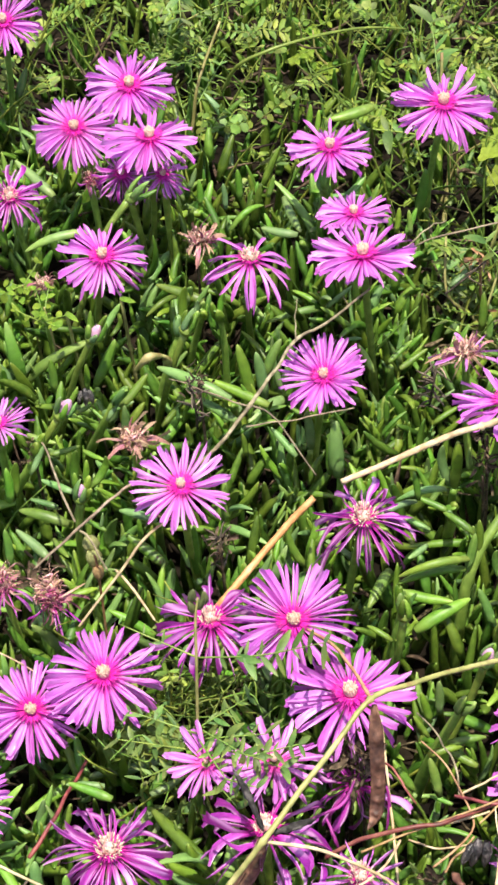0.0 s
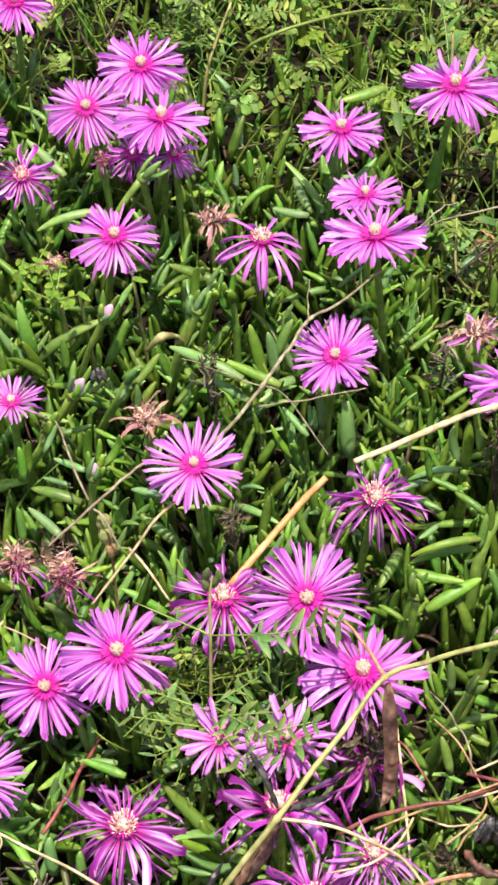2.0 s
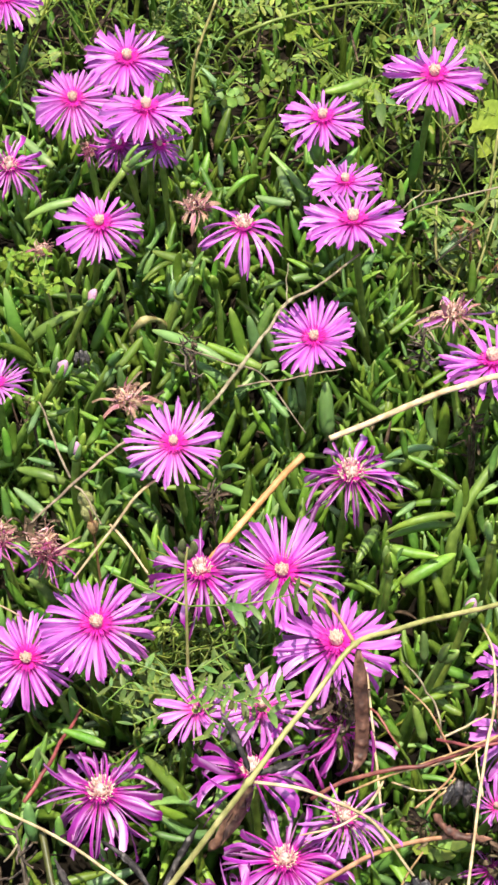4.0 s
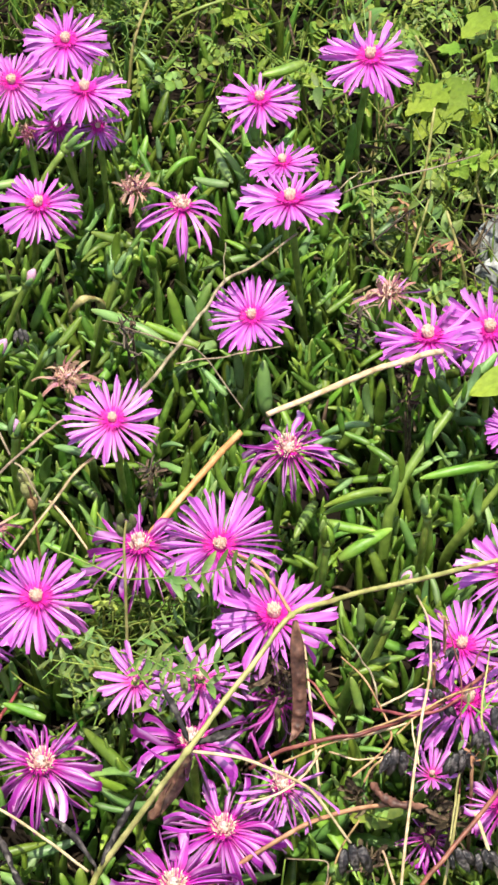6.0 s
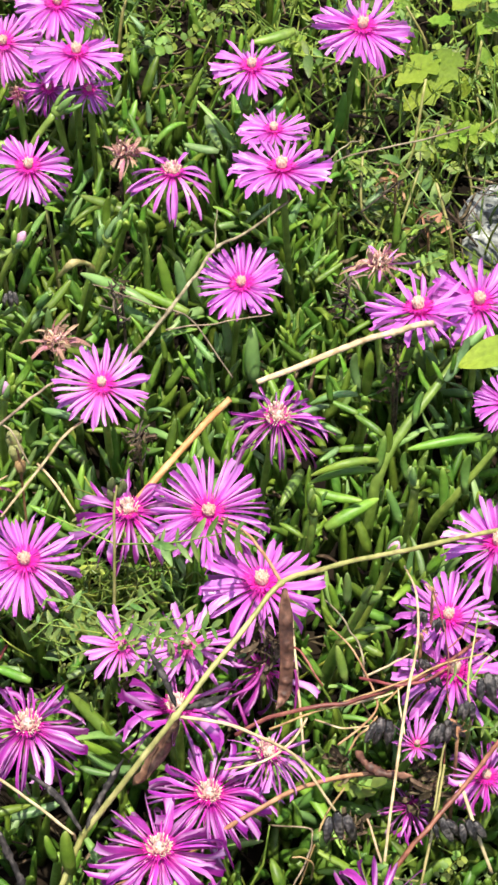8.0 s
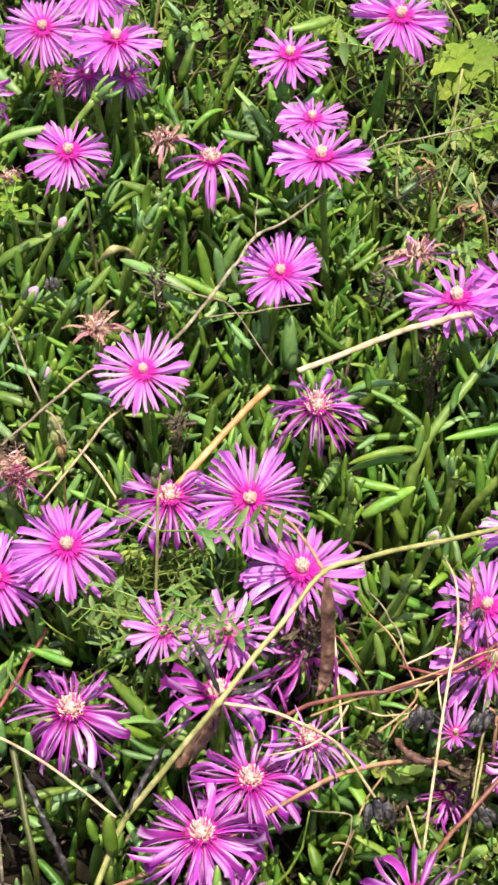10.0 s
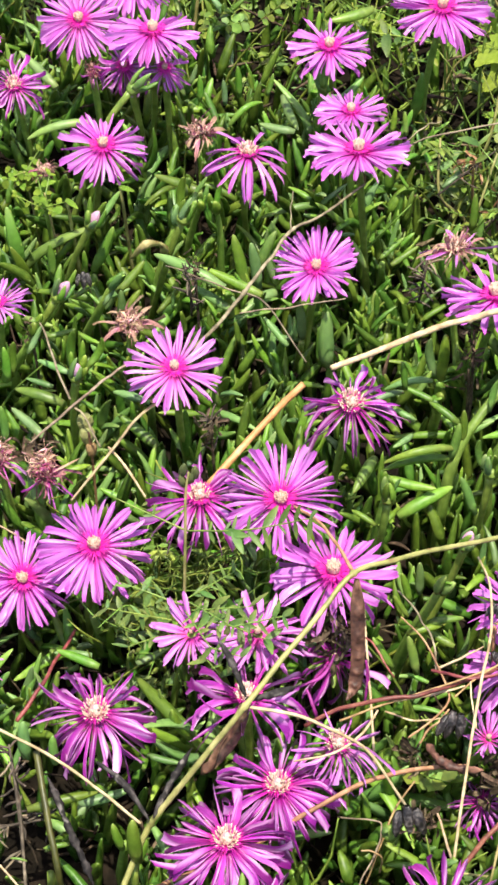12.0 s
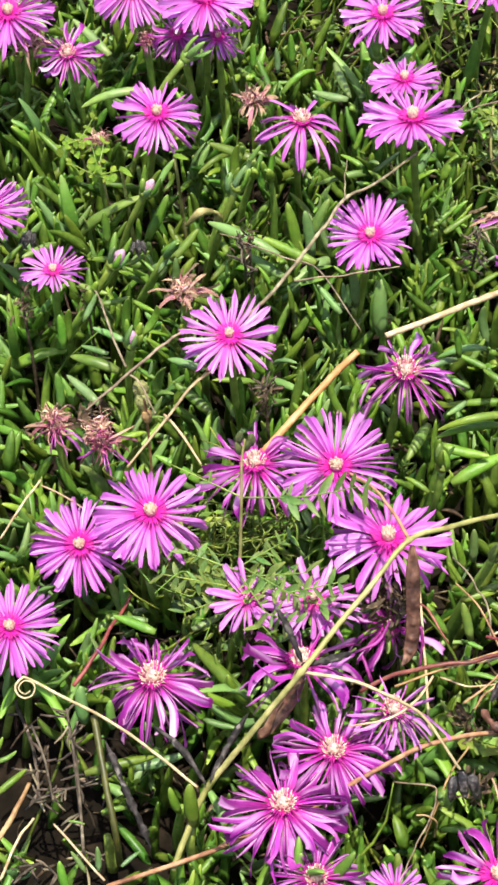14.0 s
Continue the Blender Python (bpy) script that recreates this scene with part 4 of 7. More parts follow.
flower((0.0225, -0.2561, 0.0800), 0.0191, lean=14, n=36, cup=0, bend=-0.4, width=0.75, ragged=0.2, tone="deep", wide_heart=True, seed=29)
flower((0.0586, -0.1393, 0.0750), 0.0225, lean=25, n=18, cup=-30, bend=-0.6, width=0.8, ragged=0.45, tone="deep", heart=0.6, deep=False, seed=30,
       label="collapsed dark magenta ice plant flower")
flower((0.1561, -0.1038, 0.1000), 0.0232, lean=2, n=34, cup=8, width=1.0, ragged=0.25, seed=31)
flower((0.1311, -0.1380, 0.0980), 0.0200, lean=4, cup=15, n=34, width=0.95, ragged=0.2, seed=32)
flower((0.1307, -0.1593, 0.0900), 0.0240, lean=-8, cup=-2, n=30, width=0.9, ragged=0.3, seed=33)
flower((0.1124, -0.1903, 0.0880), 0.0120, lean=4, n=28, cup=34, bend=0.05, width=1.15, ragged=0.35, tone="pale", seed=34,
       label="small half-open pale ice plant flower", heart=0.7, deep=False)
flower((0.1377, -0.2022, 0.0800), 0.0156, lean=4, n=24, cup=14, width=1.1, ragged=0.35, tone="deep", seed=35)
flower((0.0866, -0.2668, 0.0920), 0.0230, lean=4, n=20, cup=14, width=1.15, ragged=0.36, tone="deep", seed=36)
flower((0.0503, -0.2663, 0.0850), 0.0115, lean=4, n=24, cup=20, width=1.0, ragged=0.25, seed=37)
flower((-0.0900, -0.1442, 0.0920), 0.0191, lean=18, n=38, cup=6, width=1.05, seed=38)
flower((-0.0753, 0.0447, 0.1010), 0.0150, lean=-2, n=36, cup=20, width=1.0, ragged=0.15, tone="pale", seed=39)
flower((-0.1057, 0.0883, 0.1000), 0.0191, lean=12, n=40, seed=40)
flower((-0.1001, 0.2303, 0.1000), 0.0227, lean=12, n=38, seed=41)

flower((0.0553, -0.1948, 0.0950), 0.0182, lean=8, cup=-12, n=40, bend=-0.5, width=0.3, ragged=0.5, tone="pale", heart=1.15, wide_heart=True, seed=59,
       label="spent magenta ice plant flower with thin hanging petals")
flower((-0.0714, 0.2098, 0.0900), 0.0170, lean=22, cup=2, n=26, bend=-0.3, width=0.8, ragged=0.5, tone="deep", heart=1.0, wide_heart=True, seed=52,
       label="spent magenta ice plant flower with drooping petals")

flower((0.1109, -0.1960, 0.0540), 0.0135, lean=20, cup=-10, n=22, bend=-0.5, width=0.9, ragged=0.5, tone="deep", heart=0.5, deep=False, seed=63,
       label="spent dark magenta ice plant flower under seed heads")
# withered heads
withered((0.1288, 0.0668, 0.1010), 0.0125, lean=5, seed=51, cup=20, tone="husk", arms=4, scraps=("pale", "dry"), label="withered pale pink ice plant head with a creamy centre")
withered((-0.0911, 0.2247, 0.0860), 0.0148, lean=5, seed=53, cup=5, label="withered pale pink ice plant flower head")
withered((-0.0545, -0.0460, 0.0880), 0.0120, lean=5, seed=54, cup=15, tone="wilt", label="withered reddish magenta ice plant flower head")
withered((-0.0745, -0.0340, 0.0860), 0.0105, lean=5, seed=56, cup=15, tone="wilt", label="withered reddish magenta ice plant flower head")
withered((0.0177, 0.1650, 0.0920), 0.0118, lean=-5, seed=57, cup=50, tone="husk")
withered((-0.0185, 0.0400, 0.0900), 0.0122, lean=0, seed=58, cup=25, tone="husk", arms=2)
withered((-0.0566, 0.1502, 0.0850), 0.0081, lean=0, seed=60, cup=60)
husk_stack(((-0.0380, -0.0211, 0.0940), (-0.0373, -0.0246, 0.0900), (-0.0360, -0.0276, 0.0840)))
withered((-0.0334, 0.2292, 0.0800), 0.0070, lean=10, seed=62, cup=0, tone="wilt", label="small withered crimson ice plant flower head")

# buds
bud((-0.0338, 0.1000, 0.0960), 0.0036, 1, (-0.027, 0.019), (0.45, -0.1, 1), ((20, 16, 0.015), (75, 42, 0.012), (150, 20, 0.009), (215, 30, 0.008), (285, 24, 0.013)), 0.9)
bud((-0.0485, 0.0515, 0.0980), 0.0036, 2, (-0.026, 0.042), (0.55, -0.1, 1), ((10, 22, 0.015), (70, 46, 0.013), (150, 22, 0.013), (225, 30, 0.008), (290, 24, 0.010)), 1.05)
bud((-0.0411, -0.0005, 0.1000), 0.0033, 3, (-0.006, 0.030), (0.12, -0.1, 1), ((0, 14, 0.012), (80, 18, 0.013), (160, 16, 0.011), (235, 24, 0.008), (300, 20, 0.009)), 0.95)
bud((0.1135, -0.1030, 0.0980), 0.0033, 4, (-0.024, 0.006), (0.2, -0.1, 1), ((0, 14, 0.010), (80, 18, 0.011), (160, 16, 0.009), (235, 24, 0.008), (300, 20, 0.009)), 1.0)
bud((0.0728, -0.2210, 0.0750), 0.0036, 7, (-0.004, 0.02), (0.1, -0.5, 1), ((0, 12, 0.007), (120, 14, 0.006), (240, 12, 0.006)), 0.0, label="plump pale green ice plant capsule among leaves")
bud((0.0925, -0.2434, 0.0850), 0.0032, 8, (0.004, 0.02), (0.0, -0.3, 1), ((0, 12, 0.006), (120, 14, 0.006), (240, 12, 0.006)), 0.0, label="plump pale green ice plant capsule among leaves")
bud((0.1285, -0.0640, 0.0970), 0.0034, 9, (-0.003, 0.026), (0.1, 0.0, 1), ((0, 10, 0.011), (85, 16, 0.010), (175, 12, 0.012), (265, 18, 0.009)), 0.0, label="closed green ice plant bud with fleshy sepals")
bud((0.0851, -0.0755, 0.0970), 0.0032, 10, (-0.006, 0.024), (0.1, 0.0, 1), ((0, 10, 0.011), (85, 16, 0.010), (175, 12, 0.012), (265, 18, 0.009)), 0.0, label="closed green ice plant bud with fleshy sepals")
bud((0.0080, 0.0995, 0.0970), 0.0034, 11, (-0.022, 0.022), (0.35, 0.0, 1), ((0, 10, 0.011), (85, 16, 0.010), (175, 12, 0.012), (265, 18, 0.009)), 0.0, label="closed green ice plant bud with fleshy sepals")
bud((-0.0125, 0.1872, 0.1030), 0.0034, 6, (-0.045, -0.010), (0.95, 0.35, 0.75), ((30, 30, 0.012), (100, 34, 0.013), (190, 28, 0.012), (280, 32, 0.010)), 0.0,
    ((-0.0338, 0.1812, 0.0880), (-0.0655, 0.1779, 0.0820)), "stout green ice plant stem with an unopened bud")

# ---------------------------------------------------------------- dry straws, twigs and vines
stem_thing("dry_branch", [(0.0906, 0.1041, 0.1080), (0.0695, 0.0801, 0.1120), (0.0551, 0.0688, 0.1140), (0.0420, 0.0492, 0.1120), (0.0316, 0.0339, 0.1100), (0.0172, 0.0219, 0.1000), (0.0031, 0.0219, 0.0850)],
           [0.00053, 0.00066, 0.00079, 0.00086, 0.00079], M_TWIG, "thin dry tan branch lying over the leaves", "twig", nodes=(0.33, 0.66))
stem_thing("dry_twig", [(0.0317, 0.0352, 0.1100), (0.0431, 0.0288, 0.1060), (0.0574, 0.0056, 0.0950)], [0.00046, 0.00040, 0.00033], M_TWIG, "thin dry side twig over leaves", "twig")
stem_thing("dry_twig", [(0.0536, 0.0654, 0.1140), (0.0551, 0.0742, 0.1180), (0.0571, 0.0881, 0.1200)], [0.00033, 0.00026], M_TWIG, "short thin dry twig", "twig")
stem_thing("dry_twig", [(-0.0011, 0.0704, 0.0950), (0.0132, 0.0565, 0.1000), (0.0317, 0.0346, 0.1100)], [0.00020, 0.00033, 0.00033], M_TWIG, "thin dry tan twig", "twig")
stem_thing("dry_straw", [(0.0658, -0.0209, 0.1180), (0.0874, -0.0107, 0.1170), (0.1129, 0.0020, 0.1160), (0.1300, 0.0050, 0.1180), (0.1400, 0.0070, 0.1190), (0.1650, 0.0420, 0.0850)],
           [0.00124, 0.00130, 0.00136, 0.00132], M_STRAW, "thick pale tan dry straw", "straw", sides=9, nodes=(0.55,))
stem_thing("dry_straw", [(0.0553, -0.0071, 0.0950), (0.0412, -0.0149, 0.0850), (0.0156, -0.0400, 0.0750), (0.0053, -0.0406, 0.0600)], [0.00150, 0.00158, 0.00141], M_STRAW_OR,
           "broken amber dry straw", "straw", sides=8)
vine = tagged(new("vetch_vine"), "yellow-green vetch vine arching over flowers, with dry pods", "vine")
stem_thing("main_stem",
           [(-0.0303, -0.2342, 0.0550), (-0.0224, -0.2202, 0.0660), (-0.0158, -0.2121, 0.0760), (-0.0046, -0.2066, 0.0900), (0.0086, -0.1999, 0.1060), (0.0212, -0.1929, 0.1200), (0.0349, -0.1794, 0.1280), (0.0493, -0.1647, 0.1340), (0.0640, -0.1495, 0.1400), (0.0796, -0.1409, 0.1360), (0.0957, -0.1321, 0.1300), (0.1171, -0.1200, 0.1200), (0.1558, -0.1000, 0.1050), (0.1772, -0.0849, 0.0900)],
           [0.00125, 0.00120, 0.00112, 0.00105, 0.00100, 0.00095], M_VINE, "", "", nodes=(0.16, 0.39, 0.62), parent=vine)
stem_thing("side_stem", [(0.0640, -0.1490, 0.1400), (0.0593, -0.1338, 0.1380), (0.0532, -0.1180, 0.1340), (0.0448, -0.1045, 0.1280)], [0.00075, 0.00065, 0.00050], M_STRAW_BR, "", "", parent=vine)
flat_pod([(0.0654, -0.1490, 0.1360), (0.0652, -0.1576, 0.1200), (0.0650, -0.1640, 0.1060), (0.0636, -0.1690, 0.0970), (0.0600, -0.1728, 0.0930)], 0.0054, M_POD, "hanging flat brown pod ridged over its seeds", 7, parent=vine)
pod([(0.0216, -0.1870, 0.1180), (0.0175, -0.1699, 0.1160), (0.0126, -0.1544, 0.1120)], 0.0030, M_BLACK, "thin black dried pod", 5, 2, vine)
pod([(0.0215, -0.1884, 0.1180), (0.0304, -0.1883, 0.1200), (0.0412, -0.1836, 0.1180)], 0.0031, M_BLACK, "thin black dried pod", 5, 3, vine)
flat_pod([(0.0207, -0.1857, 0.1120), (0.0175, -0.1905, 0.1000), (0.0090, -0.1968, 0.0880)], 0.0060, M_POD, "flat twisted brown pod", 5, (0.5, -0.6, 0.5), vine)
pod([(0.0184, -0.1880, 0.1100), (0.0116, -0.1913, 0.0900), (0.0037, -0.1942, 0.0800)], 0.0046, M_POD, "split brown pod", 5, 5, vine)
pod([(-0.0161, -0.2134, 0.0800), (-0.0251, -0.1997, 0.0850), (-0.0354, -0.1909, 0.0880)], 0.0030, M_BLACK, "dark dried vetch pod along a stem", 6, 6)
pod([(-0.0146, -0.2122, 0.0800), (-0.0070, -0.1995, 0.0850), (0.0010, -0.1886, 0.0900)], 0.0030, M_BLACK, "dark dried vetch pod beside stem", 6, 7)
stem_thing("dry_tendril", [(-0.0193, -0.2158, 0.0820), (-0.0356, -0.2025, 0.0880), (-0.0522, -0.1901, 0.0920), (-0.0692, -0.1796, 0.0940), (-0.0816, -0.1716, 0.0950), (-0.0846, -0.1714, 0.0953), (-0.0867, -0.1744, 0.0956), (-0.0861, -0.1789, 0.0959), (-0.0830, -0.1814, 0.0962), (-0.0800, -0.1799, 0.0965), (-0.0794, -0.1765, 0.0968), (-0.0818, -0.1739, 0.0971), (-0.0846, -0.1750, 0.0974), (-0.0851, -0.1784, 0.0977), (-0.0829, -0.1808, 0.0980), (-0.0809, -0.1796, 0.0983)],
           [0.00058, 0.00061, 0.00055, 0.00044, 0.00037, 0.00035, 0.00031, 0.00027], M_STRAW, "pale dry tendril ending in a curl", "tendril")
stem_thing("dry_straw", [(0.0701, -0.1285, 0.1000), (0.0705, -0.1476, 0.0850), (0.0706, -0.1675, 0.0750), (0.0709, -0.1808, 0.0600)], [0.00044, 0.00058, 0.00051], M_STRAW, "thin pale upright straw", "straw")
stem_thing("red_stem", [(0.0439, -0.1814, 0.0900), (0.0569, -0.1817, 0.1000), (0.0739, -0.1828, 0.1060), (0.0912, -0.1803, 0.1060), (0.1143, -0.1681, 0.1000), (0.1358, -0.1553, 0.1000), (0.1523, -0.1359, 0.0950)],
           [0.00080, 0.00087, 0.00080, 0.00072], M_RED, "reddish brown dry trailing stem", "stem")
stem_thing("dry_tendril", [(0.0220, -0.1917, 0.1180), (0.0393, -0.1951, 0.1160), (0.0533, -0.2003, 0.1120), (0.0653, -0.2050, 0.1050), (0.0766, -0.2158, 0.0900), (0.0808, -0.2168, 0.0800)],
           [0.00070, 0.00064, 0.00058, 0.00044], M_STRAW, "pale tan dry stem across flowers", "stem")
stem_thing("dry_tendril", [(0.0704, -0.1877, 0.1060), (0.0638, -0.1989, 0.1080), (0.0527, -0.2057, 0.1060), (0.0381, -0.2042, 0.1000)], [0.00051, 0.00051, 0.00038], M_STRAW, "thin curved dry stem", "stem")
stem_thing("dry_straw", [(-0.0551, -0.2378, 0.0520), (-0.0249, -0.2332, 0.0600), (0.0009, -0.2276, 0.0670), (0.0233, -0.2225, 0.0750), (0.0430, -0.2164, 0.0850), (0.0650, -0.2068, 0.0880), (0.0848, -0.2003, 0.0850), (0.1045, -0.1966, 0.0800)], [0.00098, 0.00101, 0.00090], M_STRAW_BR, "thick amber-brown lying stem", "straw")
stem_thing("red_stem", [(0.0961, -0.2440, 0.0850), (0.1096, -0.2338, 0.0950), (0.1263, -0.2179, 0.1000), (0.1444, -0.1966, 0.1000)], [0.00101, 0.00094, 0.00087], M_RED, "dark red trailing plant stem", "stem")
stem_thing("red_stem", [(0.0928, -0.1675, 0.1020), (0.1026, -0.1743, 0.1060), (0.1155, -0.1743, 0.1060), (0.1271, -0.1680, 0.1060)], [0.00065, 0.00072, 0.00058], M_RED, "thin reddish trailing stem", "stem")
stem_thing("dry_straw", [(0.0931, -0.2437, 0.0850), (0.0984, -0.2236, 0.1050), (0.1070, -0.1910, 0.1150), (0.1151, -0.1621, 0.1180), (0.1178, -0.1367, 0.1140), (0.1164, -0.1158, 0.1050)], [0.00058, 0.00058, 0.00038], M_STRAW, "thin pale bent straw before flowers", "straw")
stem_thing("dry_straw", [(0.1242, -0.2177, 0.1000), (0.1282, -0.2286, 0.0900), (0.1350, -0.2380, 0.0700)], [0.00070, 0.00070], M_STRAW, "thin tan dry straw", "straw")
stem_thing("dry_tendril", [(0.0834, -0.1306, 0.1050), (0.0894, -0.1443, 0.1080), (0.0938, -0.1586, 0.1080), (0.0945, -0.1676, 0.1020)], [0.00033, 0.00040, 0.00046], M_TWIG, "thin brown curved tendril", "tendril")
stem_thing("dry_twig", [(-0.0578, 0.0393, 0.0950), (-0.0509, 0.0105, 0.1000), (-0.0436, -0.0144, 0.1000)], [0.00040, 0.00053, 0.00053], M_TWIG, "thin brown dry twig", "twig")
stem_thing("dry_twig", [(-0.0039, 0.0186, 0.0900), (-0.0180, 0.0051, 0.1000), (-0.0299, -0.0086, 0.1040), (-0.0429, -0.0228, 0.1040), (-0.0618, -0.0299, 0.0900)], [0.00046, 0.00059, 0.00066, 0.00053], M_TWIG, "grey-brown dry twig lying on leaves", "twig")
stem_thing("dry_twig", [(-0.0419, -0.0220, 0.1030), (-0.0365, -0.0277, 0.1000), (-0.0318, -0.0332, 0.0900)], [0.00053, 0.00040], M_TWIG, "short dry brown twig", "twig")
stem_thing("dry_twig", [(0.0022, -0.0042, 0.0920), (-0.0148, -0.0200, 0.0940), (-0.0258, -0.0374, 0.0940), (-0.0443, -0.0577, 0.0850)], [0.00050, 0.00066, 0.00066, 0.00050], M_STRAW_PALE, "dry tan twig lying over leaves", "twig")
stem_thing("dry_twig", [(-0.0283, -0.0336, 0.0900), (-0.0206, -0.0483, 0.0920), (-0.0136, -0.0580, 0.0850)], [0.00058, 0.00058, 0.00044], M_STRAW, "pale dry broken stem", "twig")
stem_thing("dry_twig", [(0.1089, 0.1470, 0.0900), (0.1295, 0.1402, 0.1050), (0.1571, 0.1462, 0.1050), (0.1859, 0.1724, 0.0900)], [0.00040, 0.00046, 0.00040], M_TWIG, "thin dry grey stalk among weeds", "twig")
stem_thing("dry_twig", [(0.1107, 0.1388, 0.1000), (0.1222, 0.1461, 0.1050), (0.1314, 0.1554, 0.1000)], [0.00033, 0.00033], M_TWIG, "thin dry grey stalk", "twig")
stem_thing("grass_stalk", [(0.0357, 0.2933, 0.0800), (0.0433, 0.2853, 0.1000), (0.0576, 0.2821, 0.1100), (0.0794, 0.2905, 0.1100), (0.1081, 0.3093, 0.1000), (0.1340, 0.3328, 0.0800)], [0.0010, 0.0009, 0.0008, 0.0005], M_STEM, "arching pale green stalk", "stalk")
stem_thing("dry_twig", [(-0.0962, -0.0932, 0.0850), (-0.0874, -0.0857, 0.0950), (-0.0792, -0.0711, 0.0950)], [0.00044, 0.00051], M_STRAW, "pale thin dry stem", "twig")
stem_thing("dry_twig", [(-0.0792, -0.0733, 0.0940), (-0.0696, -0.0766, 0.0900), (-0.0588, -0.0785, 0.0800)], [0.00038, 0.00032], M_STRAW, "pale thin dry stem", "twig")
stem_thing("dry_straw", [(-0.0992, -0.2255, 0.0600), (-0.0904, -0.2149, 0.0660), (-0.0837, -0.2008, 0.0680)], [0.00109, 0.00109, 0.00078], M_STRAW_BR, "brown dry broken straw", "straw")
stem_thing("dry_twig", [(-0.0833, -0.1753, 0.0700), (-0.0776, -0.1928, 0.0700), (-0.0751, -0.2042, 0.0600)], [0.00053, 0.00053], M_DARKTWIG, "dry dark brown twig", "twig")
stem_thing("dry_twig", [(-0.0682, -0.1733, 0.0600), (-0.0654, -0.1997, 0.0600), (-0.0643, -0.2212, 0.0500)], [0.00066, 0.00066], M_DARKTWIG, "dry grey twig near soil", "twig")
stem_thing("dry_twig", [(-0.0838, -0.1919, 0.0500), (-0.0658, -0.1950, 0.0550), (-0.0530, -0.1859, 0.0500)], [0.00053, 0.00059], M_DARKTWIG, "dry grey twig near soil", "twig")
stem_thing("dry_twig", [(-0.0958, -0.2318, 0.0500), (-0.0887, -0.2211, 0.0600), (-0.0825, -0.2114, 0.0600)], [0.00058, 0.00051], M_STRAW, "pale dry thin twig", "twig")
stem_thing("dry_twig", [(-0.0754, -0.2112, 0.0550), (-0.0656, -0.2243, 0.0550), (-0.0563, -0.2341, 0.0500)], [0.00044, 0.00051], M_STRAW, "pale dry thin twig", "twig")
stem_thing("red_stem", [(-0.0689, -0.1428, 0.0500), (-0.0572, -0.1252, 0.0540), (-0.0453, -0.0980, 0.0500)], [0.00094, 0.00085, 0.00068], M_RED, "stout reddish brown creeping stem", "stem")
pod([(-0.0541, -0.1898, 0.0780), (-0.0502, -0.1998, 0.0760), (-0.0456, -0.2119, 0.0720), (-0.0414, -0.2202, 0.0660), (-0.0380, -0.2278, 0.0600)], 0.0034, M_BLACK, "dark shrivelled vetch pod", 8, 9)
stem_thing("green_stem", [(-0.0576, -0.1851, 0.0880), (-0.0544, -0.2060, 0.0800), (-0.0509, -0.2247, 0.0660), (-0.0512, -0.2208, 0.0400)], [0.0014, 0.0013, 0.0014], M_OLIVE, "upright olive green bud stem", "stem")

dead_sprig([(-0.0664, -0.2075, 0.0200), (-0.0662, -0.1982, 0.0500), (-0.0673, -0.1847, 0.0650), (-0.0692, -0.1718, 0.0750)], 0.0010, 61, 40)
dead_sprig([(-0.0837, -0.1972, 0.0500), (-0.0724, -0.1959, 0.0550), (-0.0549, -0.1931, 0.0550)], 0.0009, 62, 26)
dead_sprig([(-0.0939, -0.2217, 0.0300), (-0.0821, -0.2190, 0.0400), (-0.0733, -0.2270, 0.0400)], 0.0009, 63, 22)
dead_sprig([(-0.0926, -0.1439, 0.0400), (-0.0848, -0.1699, 0.0450), (-0.0826, -0.1907, 0.0400)], 0.0012, 64, 22)
dead_sprig([(0.0094, 0.0583, 0.0750), (0.0091, 0.0571, 0.0920), (0.0074, 0.0614, 0.1000)], 0.0008, 65, 30, 0.007, "dark dried leaf sprig among green leaves")
dead_sprig([(0.0153, -0.0208, 0.0700), (0.0153, -0.0221, 0.0850), (0.0154, -0.0199, 0.0920)], 0.0009, 66, 30, 0.007, "dark dried leaf sprig among green leaves")
dead_sprig([(0.1154, 0.0855, 0.0500), (0.1164, 0.0796, 0.0700), (0.1186, 0.0836, 0.0800)], 0.0009, 67, 34, 0.009, "dark dried leaf sprig among green leaves")
dead_sprig([(0.0957, 0.1668, 0.0700), (0.0869, 0.1584, 0.0800), (0.0818, 0.1624, 0.0700)], 0.0007, 68, 20, 0.006, "dark dried leaf sprig under a flower")
dead_sprig([(0.1325, 0.1599, 0.0500), (0.1492, 0.1617, 0.0650), (0.1628, 0.1792, 0.0600)], 0.0006, 69, 12, 0.010)
dead_sprig([(0.1529, 0.1437, 0.0400), (0.1658, 0.1403, 0.0600), (0.1768, 0.1576, 0.0550)], 0.0007, 70, 12, 0.010)
dead_sprig([(0.1808, 0.1460, 0.0500), (0.1880, 0.1504, 0.0600), (0.1980, 0.1681, 0.0550)], 0.0006, 71, 12, 0.009)

